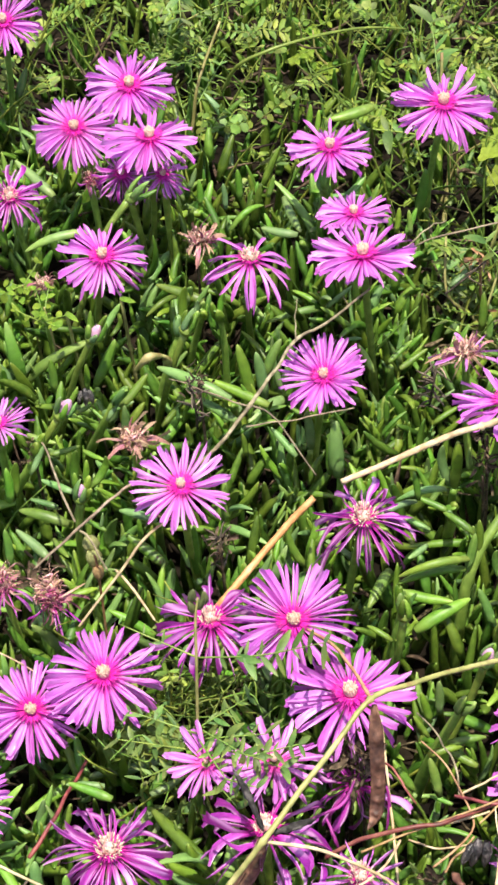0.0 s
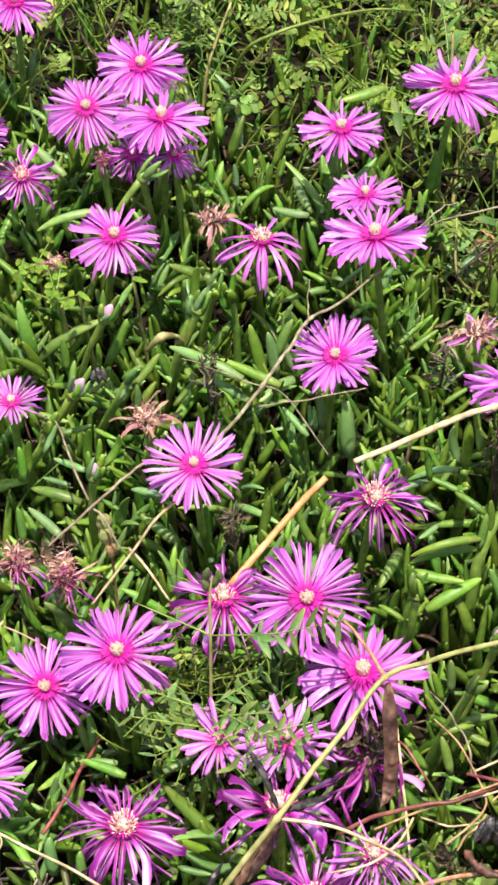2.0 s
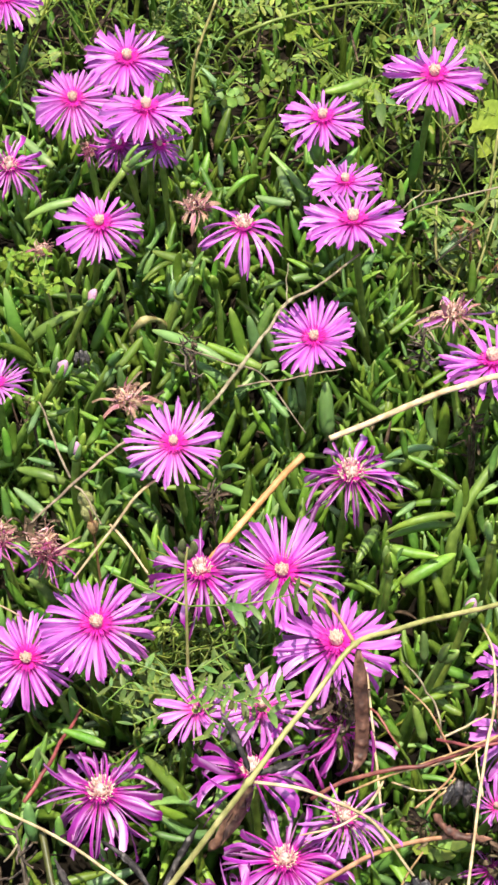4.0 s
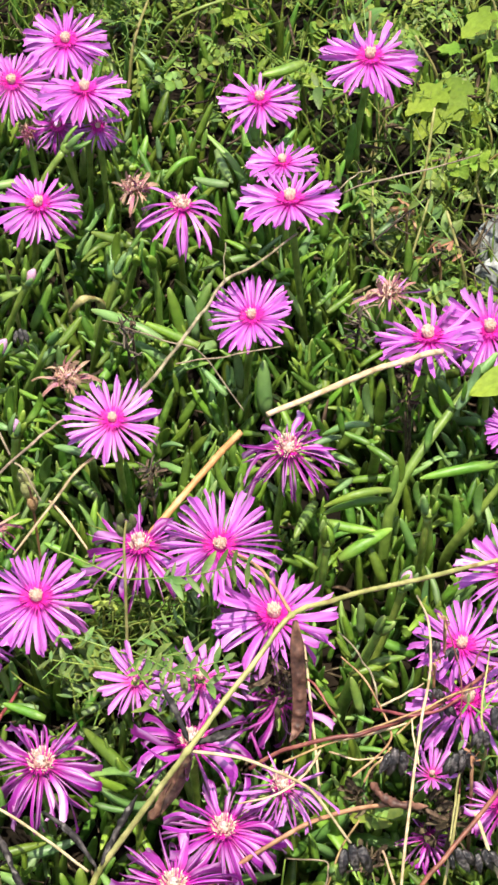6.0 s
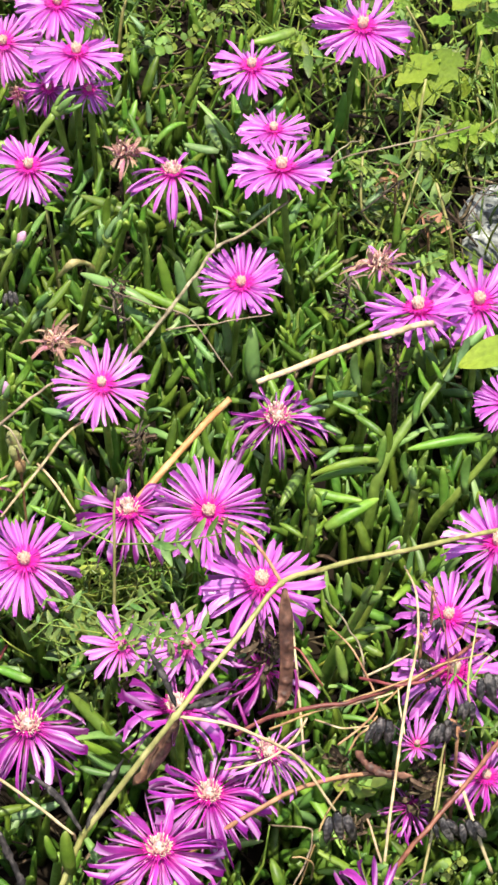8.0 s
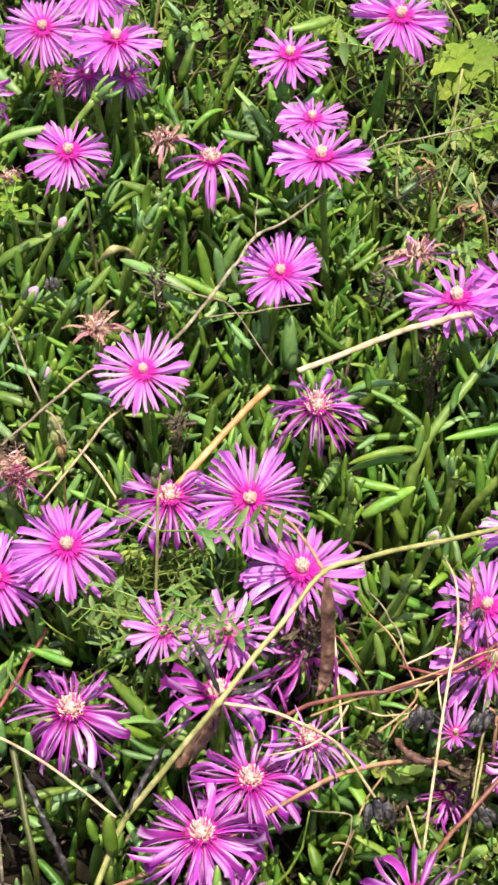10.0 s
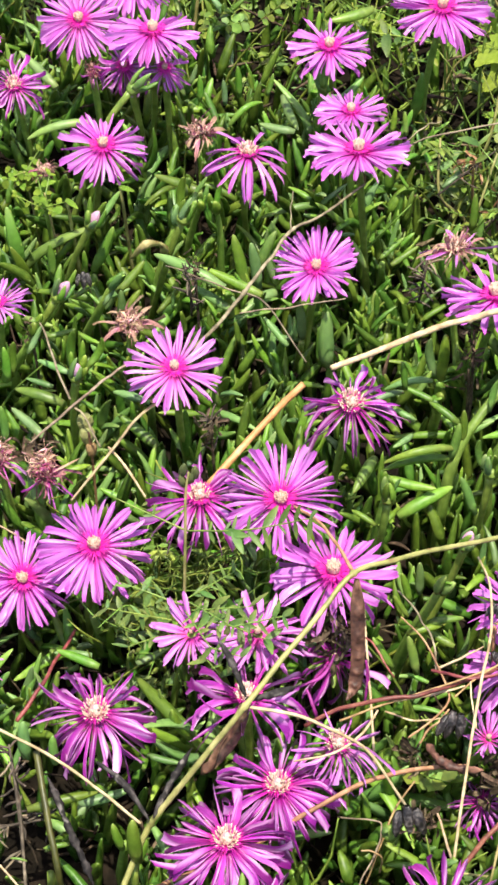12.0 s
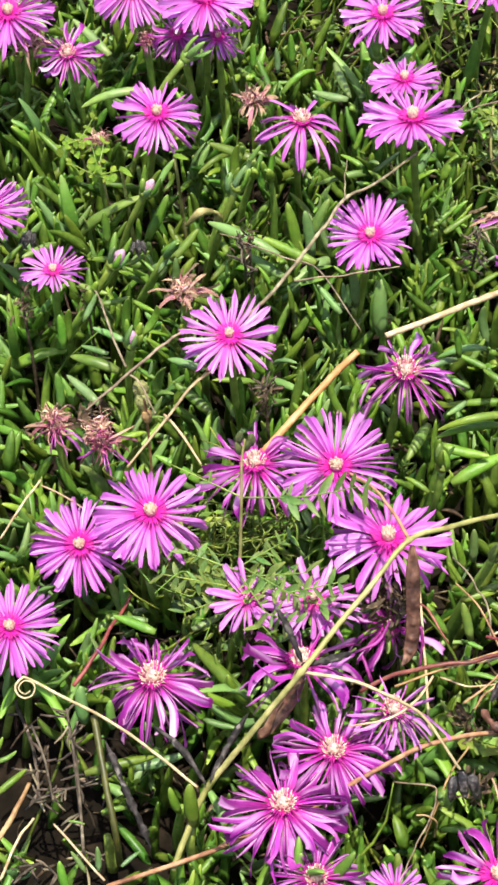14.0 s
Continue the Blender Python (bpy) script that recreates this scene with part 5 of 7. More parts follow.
# dark dried seed clusters and dead scraps
for i, (p, s) in enumerate((((0.0973, -0.1903, 0.0980), 0.0105), ((0.0787, -0.2251, 0.0880), 0.0115), ((0.1190, -0.1983, 0.1040), 0.0085), ((0.1237, -0.1962, 0.1040), 0.0085), ((0.1175, -0.2305, 0.0900), 0.009),
                            ((0.1270, -0.2322, 0.0900), 0.009), ((0.1409, -0.1791, 0.1060), 0.0105), ((0.1300, -0.1892, 0.1060), 0.007), ((0.1183, -0.1454, 0.1080), 0.006), ((0.1250, -0.1494, 0.1080), 0.006),
                            ((0.1172, -0.1653, 0.1040), 0.006), ((0.1203, -0.1717, 0.1020), 0.006), ((-0.0377, 0.0583, 0.1000), 0.007), ((-0.0891, 0.0834, 0.0850), 0.008))):
    seed_head(p, s, 100 + i)
for i, p in enumerate(((0.1234, -0.1418, 0.1220), (0.1174, -0.1561, 0.1120), (0.1258, -0.1981, 0.1080))):
    crumple(p, 0.005, 170 + i, "small dry brown capsule scrap", M_STRAW_BR, "dry_capsule", 1.2, 12)
stem_thing("thin_stalk", [(0.1217, -0.1989, 0.0850), (0.1240, -0.1851, 0.1050), (0.1256, -0.1698, 0.1160), (0.1248, -0.1565, 0.1200), (0.1233, -0.1426, 0.1220)], [0.00030, 0.00025, 0.00025], M_RED, "thin reddish stalk rising before flowers", "stalk")
stem_thing("thin_stalk", [(0.1152, -0.2188, 0.0850), (0.1191, -0.2049, 0.0900), (0.1205, -0.2005, 0.0980), (0.1240, -0.1964, 0.1060)], [0.0005, 0.00045, 0.0004], M_VINE, "greenish stalk under seed heads", "stalk")
stem_thing("thin_stalk", [(0.1260, -0.1671, 0.1160), (0.1314, -0.1641, 0.1200), (0.1386, -0.1524, 0.1200)], [0.00034, 0.00034], M_RED, "thin reddish side stalk before petals", "stalk")
stem_thing("thin_stalk", [(0.1066, -0.1940, 0.1000), (0.1058, -0.1859, 0.1050), (0.1062, -0.1766, 0.1060)], [0.00039, 0.00031], M_STRAW, "thin pale tan dry stalk", "stalk")
stem_thing("dry_twig", [(0.0949, -0.1676, 0.1030), (0.1035, -0.1671, 0.1080), (0.1125, -0.1636, 0.1100)], [0.00047, 0.00047, 0.00031], M_STRAW, "thin tan dry side twig", "twig")
stem_thing("dry_twig", [(0.0798, -0.1717, 0.0900), (0.0916, -0.1774, 0.1000), (0.1044, -0.1770, 0.1040)], [0.00055, 0.00055, 0.00039], M_STRAW, "pale tan dry lying twig", "twig")
stem_thing("dry_tendril", [(0.0541, -0.2096, 0.0700), (0.0694, -0.2164, 0.0750), (0.0673, -0.2275, 0.0750), (0.0614, -0.2362, 0.0700), (0.0557, -0.2443, 0.0600)], [0.00035, 0.00035, 0.0003], M_TWIG, "thin tan bent stalk over leaves", "stalk")
stem_thing("dry_tendril", [(0.0747, -0.1767, 0.0900), (0.0850, -0.1816, 0.0900), (0.0987, -0.1772, 0.0850)], [0.00039, 0.00039, 0.00031], M_STRAW, "thin tan dry tendril piece", "tendril")
stem_thing("dry_twig", [(0.0694, -0.1488, 0.1000), (0.0741, -0.1573, 0.1000), (0.0790, -0.1646, 0.0950)], [0.00042, 0.00051, 0.00034], M_RED, "short dark red dry twig", "twig")
pod([(0.0890, -0.1911, 0.0880), (0.0923, -0.1994, 0.0900), (0.0988, -0.2043, 0.0900), (0.1093, -0.2031, 0.0860)], 0.0042, M_POD, "curved brown dried pod among stems", 6, 11)
stem_thing("dry_twig", [(0.0298, 0.0225, 0.1100), (0.0457, 0.0241, 0.1100), (0.0623, 0.0305, 0.1060), (0.0768, 0.0385, 0.1000)], [0.00036, 0.00036, 0.00026], M_TWIG, "thin dry grey side twig", "twig")
stem_thing("dry_twig", [(0.0998, -0.1819, 0.1040), (0.1105, -0.1740, 0.1060), (0.1235, -0.1669, 0.1060), (0.1428, -0.1581, 0.1000)], [0.00040, 0.00040, 0.00030], M_STRAW_BR, "thin brown dry tendril before flowers", "tendril")
stem_thing("thin_stalk", [(0.0817, -0.1922, 0.0940), (0.0920, -0.1867, 0.0980), (0.0982, -0.1793, 0.1000), (0.0954, -0.1685, 0.1040), (0.0906, -0.1575, 0.1080), (0.0826, -0.1489, 0.1120)], [0.00045, 0.00045, 0.00032], M_STRAW_BR, "curving thin brown dry stalk", "stalk")
stem_thing("red_stem", [(0.0563, -0.1872, 0.1000), (0.0760, -0.1827, 0.1040), (0.0982, -0.1771, 0.1060), (0.1164, -0.1704, 0.1060)], [0.00050, 0.00046, 0.00036], M_STRAW_BR, "thin tan dry lying stem", "stem")
stem_thing("thin_stalk", [(0.0629, -0.2330, 0.0600), (0.0705, -0.2221, 0.0750), (0.0756, -0.2131, 0.0800), (0.0832, -0.2055, 0.0850)], [0.0004, 0.00045, 0.0004], M_STRAW_BR, "thin brown dry stalk between leaves", "stalk")
stem_thing("thin_stalk", [(0.0894, -0.2236, 0.0900), (0.0912, -0.2324, 0.0880), (0.0938, -0.2380, 0.0800)], [0.00045, 0.0005], M_STRAW, "short pale dry stalk", "stalk")
stem_thing("thin_stalk", [(0.1197, -0.2087, 0.1000), (0.1159, -0.2206, 0.0900), (0.1109, -0.2329, 0.0750), (0.1070, -0.2418, 0.0600)], [0.0005, 0.0006, 0.0005], M_VINE, "olive green stalk beside a red stem", "stalk")
stem_thing("dry_tendril", [(0.0609, -0.2314, 0.0800), (0.0651, -0.2320, 0.0800), (0.0686, -0.2320, 0.0750), (0.0685, -0.2285, 0.0600)], [0.0003, 0.0004, 0.0004], M_STRAW_BR, "thin brown bent tendril", "tendril")
stem_thing("dry_tendril", [(0.0862, -0.1923, 0.0900), (0.0896, -0.1896, 0.0950), (0.0930, -0.1901, 0.1000), (0.0975, -0.1846, 0.1000)], [0.0004, 0.0005, 0.0004], M_STRAW_BR, "thin brown dry tendril under seed heads", "tendril")
# petals dropped by the collapsed flower
for i, (a, c, d) in enumerate((((0.0694, -0.1520, 0.0900), (0.0700, -0.1555, 0.0800), (0.0687, -0.1576, 0.0700)), ((0.0576, -0.1485, 0.0900), (0.0514, -0.1576, 0.0880), (0.0370, -0.1613, 0.0850)), ((0.0458, -0.1605, 0.0850), (0.0486, -0.1678, 0.0800), (0.0509, -0.1674, 0.0700)), ((0.0539, -0.1538, 0.0900), (0.0483, -0.1557, 0.0820), (0.0475, -0.1535, 0.0700)))):
    stem_thing("fallen_petal", [a, c, d], [0.0005, 0.0008, 0.0004], M_PETAL_OLD, "shrivelled hanging dark magenta petal", "petal", sides=5)
for i, (p, s, t) in enumerate((((0.1315, 0.0204, 0.0950), 0.010, 2.0),
                               ((0.1296, 0.0162, 0.0750), 0.010, 2.2), ((0.0612, -0.1399, 0.0900), 0.013, 1.0), ((0.1506, 0.1719, 0.0600), 0.013, 0.7), ((0.1631, 0.1406, 0.0600), 0.013, 0.7),
                               ((-0.0613, 0.0378, 0.0900), 0.007, 1.0), ((-0.0896, 0.0363, 0.0900), 0.008, 1.0),
                               ((-0.0617, -0.0301, 0.0860), 0.013, 0.9), ((-0.0190, 0.0464, 0.0840), 0.010, 0.8), ((0.0148, 0.1660, 0.0880), 0.008, 1.0),
                               ((0.0115, 0.0643, 0.0980), 0.0080, 1.7), ((0.0148, -0.0246, 0.0880), 0.0090, 1.7), ((0.1116, -0.1877, 0.0600), 0.015, 0.8), ((0.1189, -0.2005, 0.0700), 0.014, 0.6), ((0.0860, -0.1823, 0.0650), 0.012, 0.6), ((0.0855, -0.2080, 0.0600), 0.011, 0.6), ((0.0571, -0.1280, 0.0800), 0.012, 1.0))):
    pale = i in (3, 4)
    crumple(p, s, 130 + i, "curled pale tan dead leaves" if pale else "shrivelled dark brown dead leaves", M_STRAW_BR if pale else None, "withered_leaf", t, 16 if pale else 34)

for p, q, r in (((-0.0166, 0.0876, 0.0850), (-0.0099, 0.0851, 0.0950), (-0.0045, 0.0911, 0.0900)), ((-0.0043, 0.0911, 0.0900), (-0.0016, 0.0976, 0.0800), (-0.0034, 0.1027, 0.0700))):
    stem_thing("withered_leaf", [p, q, r], [0.0008, 0.0022, 0.0012], M_VINE, "curled yellowing withered ice plant leaf", "dead leaf", sides=6)

# ---------------------------------------------------------------- rock and broad leaves
def rock(place, sx, sy, sz, seed):
    bm = bmesh.new()
    bmesh.ops.create_icosphere(bm, subdivisions=4, radius=1)
    for v in bm.verts:
        q = v.co + Vector((seed, seed * 2, 0))
        v.co *= 1 + 0.25 * noise.noise(q * 1.3) + 0.10 * noise.noise(q * 3.5) + 0.04 * noise.noise(q * 9)
        v.co.x, v.co.y, v.co.z = v.co.x * sx, v.co.y * sy, v.co.z * sz
    me = bpy.data.meshes.new("rock")
    bm.to_mesh(me)
    me.materials.append(M_ROCK)
    ob = new("rock", me)
    ob.location = place
    return tagged(ob, "pale grey weathered rock at the bed's edge", "rock")


rock((0.1999, 0.1523, 0.0240), 0.016, 0.016, 0.016, 3)
rock((0.2073, 0.1865, 0.0160), 0.019, 0.016, 0.020, 5)


def broad_leaf(base, tip, width, up, mat, label, lobes=0.0, seed=1):
    """A thin broad leaf with a midrib groove; lobes: how far its edge waves."""
    base, tip = Vector(base), Vector(tip)
    verts, faces = [], []
    rows, cols = 34, 8
    for i in range(rows):
        x = i / (rows - 1)
        w = math.sin(math.pi * (0.04 + 0.96 * x) ** 0.8) ** 0.75 * 0.5
        w *= 1 + lobes * (math.sin(x * 17 + seed) + 0.4 * math.sin(x * 41 + seed * 2))
        for k in range(cols + 1):
            y = k / cols * 2 - 1
            z = 0.10 * abs(y) ** 0.8 - 0.22 * x * x + 0.07 * math.sin(x * 34 - 9 * abs(y)) * (1 - abs(y)) * abs(y) ** 0.5
            verts.append((x - 0.12 * abs(y) * (1 - x), y * w, z * 0.6))
    for i in range(rows - 1):
        for k in range(cols):
            faces.append((i * (cols + 1) + k, (i + 1) * (cols + 1) + k, (i + 1) * (cols + 1) + k + 1, i * (cols + 1) + k + 1))
    root = new("broad_leaf")
    root.location = base
    d = tip - base
    part("blade", mesh("blade", verts, faces, mat), root, basis((0, 0, 0), d, up, d.length, width, d.length))
    v, f = tube([Vector((0, 0, 0)), Vector((0.002, 0.006, -base.z * 0.5)), Vector((0.004, 0.01, -base.z))], [0.0008, 0.001, 0.001], 5, 4)
    part("leaf_stalk", mesh("leaf_stalk", v, f, M_VINE), root)
    return tagged(root, label, "leaf")


broad_leaf((0.1794, 0.0047, 0.1050), (0.1540, -0.0051, 0.1050), 0.0145, (0, -0.3, 1), M_WEED, "bright green pointed broad leaf", 0, 2)
for i, (b, t, w) in enumerate((((0.1819, 0.2645, 0.0600), (0.1604, 0.2478, 0.0600), 0.024), ((0.1885, 0.2582, 0.0550), (0.1639, 0.2391, 0.0500), 0.022), ((0.1928, 0.2681, 0.0600), (0.1796, 0.2473, 0.0550), 0.022),
                               ((0.2143, 0.3143, 0.0700), (0.1965, 0.2961, 0.0700), 0.018), ((0.1970, 0.2973, 0.0600), (0.1840, 0.3013, 0.0600), 0.016), ((0.2216, 0.2994, 0.0600), (0.2089, 0.2859, 0.0600), 0.016),
                               ((0.1115, 0.3038, 0.0500), (0.1198, 0.2862, 0.0500), 0.016), ((0.2268, 0.3012, 0.0800), (0.2142, 0.2876, 0.0800), 0.02))):
    broad_leaf(b, t, w * 0.70, (0.1 + 0.2 * math.sin(i * 2.1), -0.3 + 0.3 * math.cos(i * 1.7), 1), M_WEED, "yellow-green lobed weed leaf near the ground", 0.22, i + 3)

for b, t in (((-0.0208, 0.1306, 0.0900), (-0.0138, 0.1300, 0.0880)), ((-0.0461, 0.1291, 0.0850), (-0.0407, 0.1253, 0.0830))):
    broad_leaf(b, t, 0.0028, (0.1, -0.3, 1), M_WEED, "small fallen yellow-green leaflet on leaves", 0, 5)

# ---------------------------------------------------------------- vetch before the flowers
def tall_vetch():
    rng = random.Random(21)
    root = new("vetch_plant")
    tagged(root, "upright vetch stem with feathery leaves and a bud cluster", "weed", "vetch plants")
    pts = [Vector(p) for p in ((-0.0014, -0.1175, 0.0500), (0.0003, -0.1164, 0.0850), (0.0022, -0.1098, 0.1180), (0.0032, -0.1019, 0.1350), (0.0048, -0.0973, 0.1430))]
    v, f = tube(pts, [0.0008, 0.0007, 0.0006, 0.0004], 6, 6)
    part("stem", mesh("stem", v, f, M_VINE), root)
    for _ in range(4):
        v, f = finger(0.05, 0.30, 7, 6, 0.05, 2.0)
        part("vetch_bud", mesh("vetch_bud", v, f, M_BUDGREEN), root, basis(pts[-1] + Vector((rng.uniform(-.004, .004), 0, rng.uniform(-.008, .001))), (rng.uniform(-.6, .6), -0.2, 1), (0, 1, 0.2), 0.0080, 0.0064, 0.0064), "small grey-green bud")
    a, b = Vector((0.0028, -0.1074, 0.1200)), Vector((0.0501, -0.1215, 0.1400))
    frond(root, a, b, 8, 0.0082, rng, LEAFLETS, up=(0, -0.8, 1), sag=-0.003)
    frond(root, (0.0028, -0.1074, 0.1200), (-0.0261, -0.0918, 0.1250), 4, 0.0045, rng, LEAFLETS, sag=0.0)
    frond(root, (0.0005, -0.1176, 0.0900), (0.0208, -0.1125, 0.1000), 6, 0.0067, rng, LEAFLETS)
    frond(root, (0.0003, -0.1187, 0.0880), (-0.0249, -0.1106, 0.0950), 6, 0.0060, rng, LEAFLETS)
    frond(root, (0.0001, -0.1191, 0.0850), (0.0260, -0.1306, 0.1000), 7, 0.0075, rng, LEAFLETS)
    frond(root, (-0.0003, -0.1207, 0.0800), (0.0310, -0.1469, 0.1000), 7, 0.0075, rng, LEAFLETS, sag=0.004)
    frond(root, (-0.0003, -0.1207, 0.0800), (-0.0300, -0.1198, 0.0900), 7, 0.0060, rng, LEAFLETS)
    frond(root, (-0.0004, -0.1234, 0.0800), (-0.0223, -0.1355, 0.0850), 7, 0.0060, rng, LEAFLETS)
    frond(root, (-0.0002, -0.1224, 0.0750), (0.0131, -0.1558, 0.0900), 6, 0.0075, rng, LEAFLETS)
    frond(root, (0.0009, -0.1176, 0.0900), (0.0188, -0.1464, 0.1080), 6, 0.0062, rng, LEAFLETS, up=(0, -0.8, 1))
    frond(root, (0.0188, -0.1464, 0.1080), (0.0378, -0.1457, 0.1120), 6, 0.0062, rng, LEAFLETS, up=(0, -0.8, 1))
    frond(root, (0.0006, -0.1230, 0.0900), (0.0098, -0.1528, 0.1040), 5, 0.0060, rng, LEAFLETS, up=(0, -0.8, 1))
    frond(root, (0.0098, -0.1528, 0.1040), (0.0209, -0.1592, 0.1060), 4, 0.0058, rng, LEAFLETS, up=(0, -0.8, 1))
    return root


tall_vetch()


def weed_sprig(place, spread, seed, label):
    """A low weed with a few short sprays of small rounded leaves at its top."""
    rng = random.Random(seed)
    root = new("weed_sprig")
    root.location = (place[0], place[1], 0)
    tagged(root, label, "weed", "low weeds")
    top = Vector((0, 0, place[2]))
    v, f = tube([Vector((0.003, 0.02, 0)), Vector((0.002, 0.008, place[2] * 0.6)), top], [0.0007, 0.0006, 0.0004], 5, 4)
    part("stem", mesh("stem", v, f, M_VINE), root)
    for k in range(6):
        a = k * 1.05 + rng.uniform(-0.3, 0.3)
        d = Vector((math.cos(a), math.sin(a), rng.uniform(-0.4, 0.5))) * spread * rng.uniform(0.6, 1.1)
        frond(root, top - Vector((0, 0, rng.uniform(0, 0.012))), top + d, 3, 0.0036, rng, ROUND)
    return root


weed_sprig((-0.0564, 0.1346, 0.0850), 0.013, 31, "yellow-green weed sprig with small crowded leaves")
weed_sprig((-0.0668, 0.1570, 0.0800), 0.011, 32, "yellow-green weed sprig with small crowded leaves")


def side_vetch():
    """Low vetch with larger leaflets standing before the flowers by the red stems."""
    rng = random.Random(22)
    root = new("vetch_plant")
    tagged(root, "vetch sprig with pale oval leaflets before flowers", "weed", "vetch plants")
    a, b, c = Vector((0.1334, -0.1854, 0.0900)), Vector((0.1316, -0.1820, 0.1120)), Vector((0.1372, -0.1622, 0.1220))
    v, f = tube([Vector((a.x, a.y + 0.03, 0)), a, b, c], [0.0007, 0.0006, 0.0005, 0.0003], 6, 5)
    part("stem", mesh("stem", v, f, M_VINE), root)
    frond(root, a, (0.1235, -0.1916, 0.1100), 3, 0.0056, rng, LEAFLETS)
    frond(root, b, (0.1265, -0.1809, 0.1180), 2, 0.0056, rng, LEAFLETS, up=(0, -0.8, 1))
    frond(root, b, (0.1408, -0.1730, 0.1180), 2, 0.0056, rng, LEAFLETS)
    frond(root, c, (0.1391, -0.1555, 0.1220), 2, 0.0056, rng, LEAFLETS, up=(0, -0.8, 1))
    frond(root, a, (0.1406, -0.1936, 0.1000), 3, 0.0056, rng, LEAFLETS)
    return root


side_vetch()

# ---------------------------------------------------------------- shoots that stand out
stalk([(0.1117, -0.0369, 0.0200), (0.1147, -0.0340, 0.0500), (0.1173, -0.0314, 0.0650), (0.1261, -0.0231, 0.0800), (0.1522, 0.0009, 0.0980), (0.1611, 0.0095, 0.1040)],
      [((0.1176, -0.0301, 0.0750), (0.0871, -0.0358, 0.0739), 7, 0.034),
       ((0.1160, -0.0311, 0.0700), (0.0867, -0.0356, 0.0691), 4, 0.034),
       ((0.1166, -0.0318, 0.0700), (0.1200, -0.0275, 0.0876), 0, 0.03),
       ((0.1204, -0.0225, 0.0820), (0.1087, -0.0126, 0.0859), 3, 0.034),
       ((0.1219, -0.0279, 0.0750), (0.1222, -0.0234, 0.0912), 0, 0.034),
       ((0.1439, -0.0075, 0.0900), (0.1375, -0.0016, 0.1014), 1, 0.034),
       ((0.1487, -0.0064, 0.0970), (0.1593, 0.0036, 0.1132), 2, 0.034),
       ((0.1475, -0.0063, 0.0970), (0.1427, -0.0033, 0.1065), 0, 0.034),
       ((0.1513, -0.0046, 0.1000), (0.1525, -0.0035, 0.1107), 0, 0.034),
       ((0.1336, -0.0205, 0.0870), (0.1373, -0.0169, 0.1019), 1, 0.034)], radius=0.0025)
stalk([(0.0821, -0.0486, 0.0300), (0.0853, -0.0522, 0.0600), (0.0873, -0.0521, 0.0750)],
      [((0.0860, -0.0516, 0.0700), (0.0852, -0.0480, 0.0835), 0, 0.03),
       ((0.0889, -0.0504, 0.0700), (0.0934, -0.0479, 0.0771), 1, 0.03),
       ((0.0868, -0.0529, 0.0750), (0.0878, -0.0518, 0.0841), 0, 0.025),
       ((0.0839, -0.0540, 0.0550), (0.0931, -0.0490, 0.0613), 2, 0.034),
       ((0.0827, -0.0539, 0.0550), (0.0729, -0.0469, 0.0577), 3, 0.034),
       ((0.0873, -0.0405, 0.0700), (0.1085, -0.0483, 0.0700), 0, 0.03),
       ((0.0923, -0.0522, 0.0580), (0.1167, -0.0421, 0.0639), 3, 0.036)])
stalk([(0.1150, 0.0202, 0.0300), (0.1149, 0.0046, 0.0600), (0.1119, -0.0069, 0.0800)],
      [((0.1116, -0.0087, 0.0820), (0.0989, -0.0016, 0.0845), 0, 0.034),
       ((0.0994, -0.0049, 0.0860), (0.0977, -0.0012, 0.0998), 0, 0.03),
       ((0.1130, 0.0104, 0.0750), (0.0913, 0.0069, 0.0743), 7, 0.034),
       ((0.1003, 0.0092, 0.0700), (0.0826, 0.0023, 0.0690), 4, 0.034),
       ((0.1052, 0.0008, 0.0600), (0.0944, 0.0078, 0.0615), 3, 0.034),
       ((0.1036, -0.0027, 0.0550), (0.0943, -0.0098, 0.0550), 5, 0.045),
       ((0.0854, -0.0196, 0.0600), (0.0742, -0.0397, 0.0600), 3, 0.04)])
stalk([(0.1284, -0.0520, 0.0300), (0.1269, -0.0499, 0.0500), (0.1258, -0.0494, 0.0550)],
      [((0.1257, -0.0503, 0.0550), (0.1194, -0.0446, 0.0726), 0, 0.03)])
stalk([(0.1337, -0.0326, 0.0200), (0.1330, -0.0360, 0.0500), (0.1320, -0.0393, 0.0700)],
      [((0.1298, -0.0391, 0.0700), (0.1276, -0.0364, 0.0861), 1, 0.028),
       ((0.1347, -0.0389, 0.0700), (0.1368, -0.0371, 0.0837), 1, 0.028),
       ((0.1320, -0.0404, 0.0730), (0.1319, -0.0389, 0.0837), 5, 0.035)], label='green ice plant stem with an unopened bud')
stalk([(0.1393, -0.0426, 0.0400), (0.1483, -0.0493, 0.0700), (0.1665, -0.0467, 0.1000)],
      [((0.1449, -0.0467, 0.0550), (0.1438, -0.0396, 0.0785), 0, 0.03),
       ((0.1466, -0.0504, 0.0600), (0.1468, -0.0480, 0.0752), 0, 0.03),
       ((0.1657, -0.0295, 0.0850), (0.1287, -0.0342, 0.0850), 3, 0.03),
       ((0.1524, -0.0406, 0.0600), (0.1483, -0.0347, 0.0614), 0, 0.034),
       ((0.1519, -0.0526, 0.0750), (0.1531, -0.0499, 0.0963), 1, 0.028)], radius=0.0022)
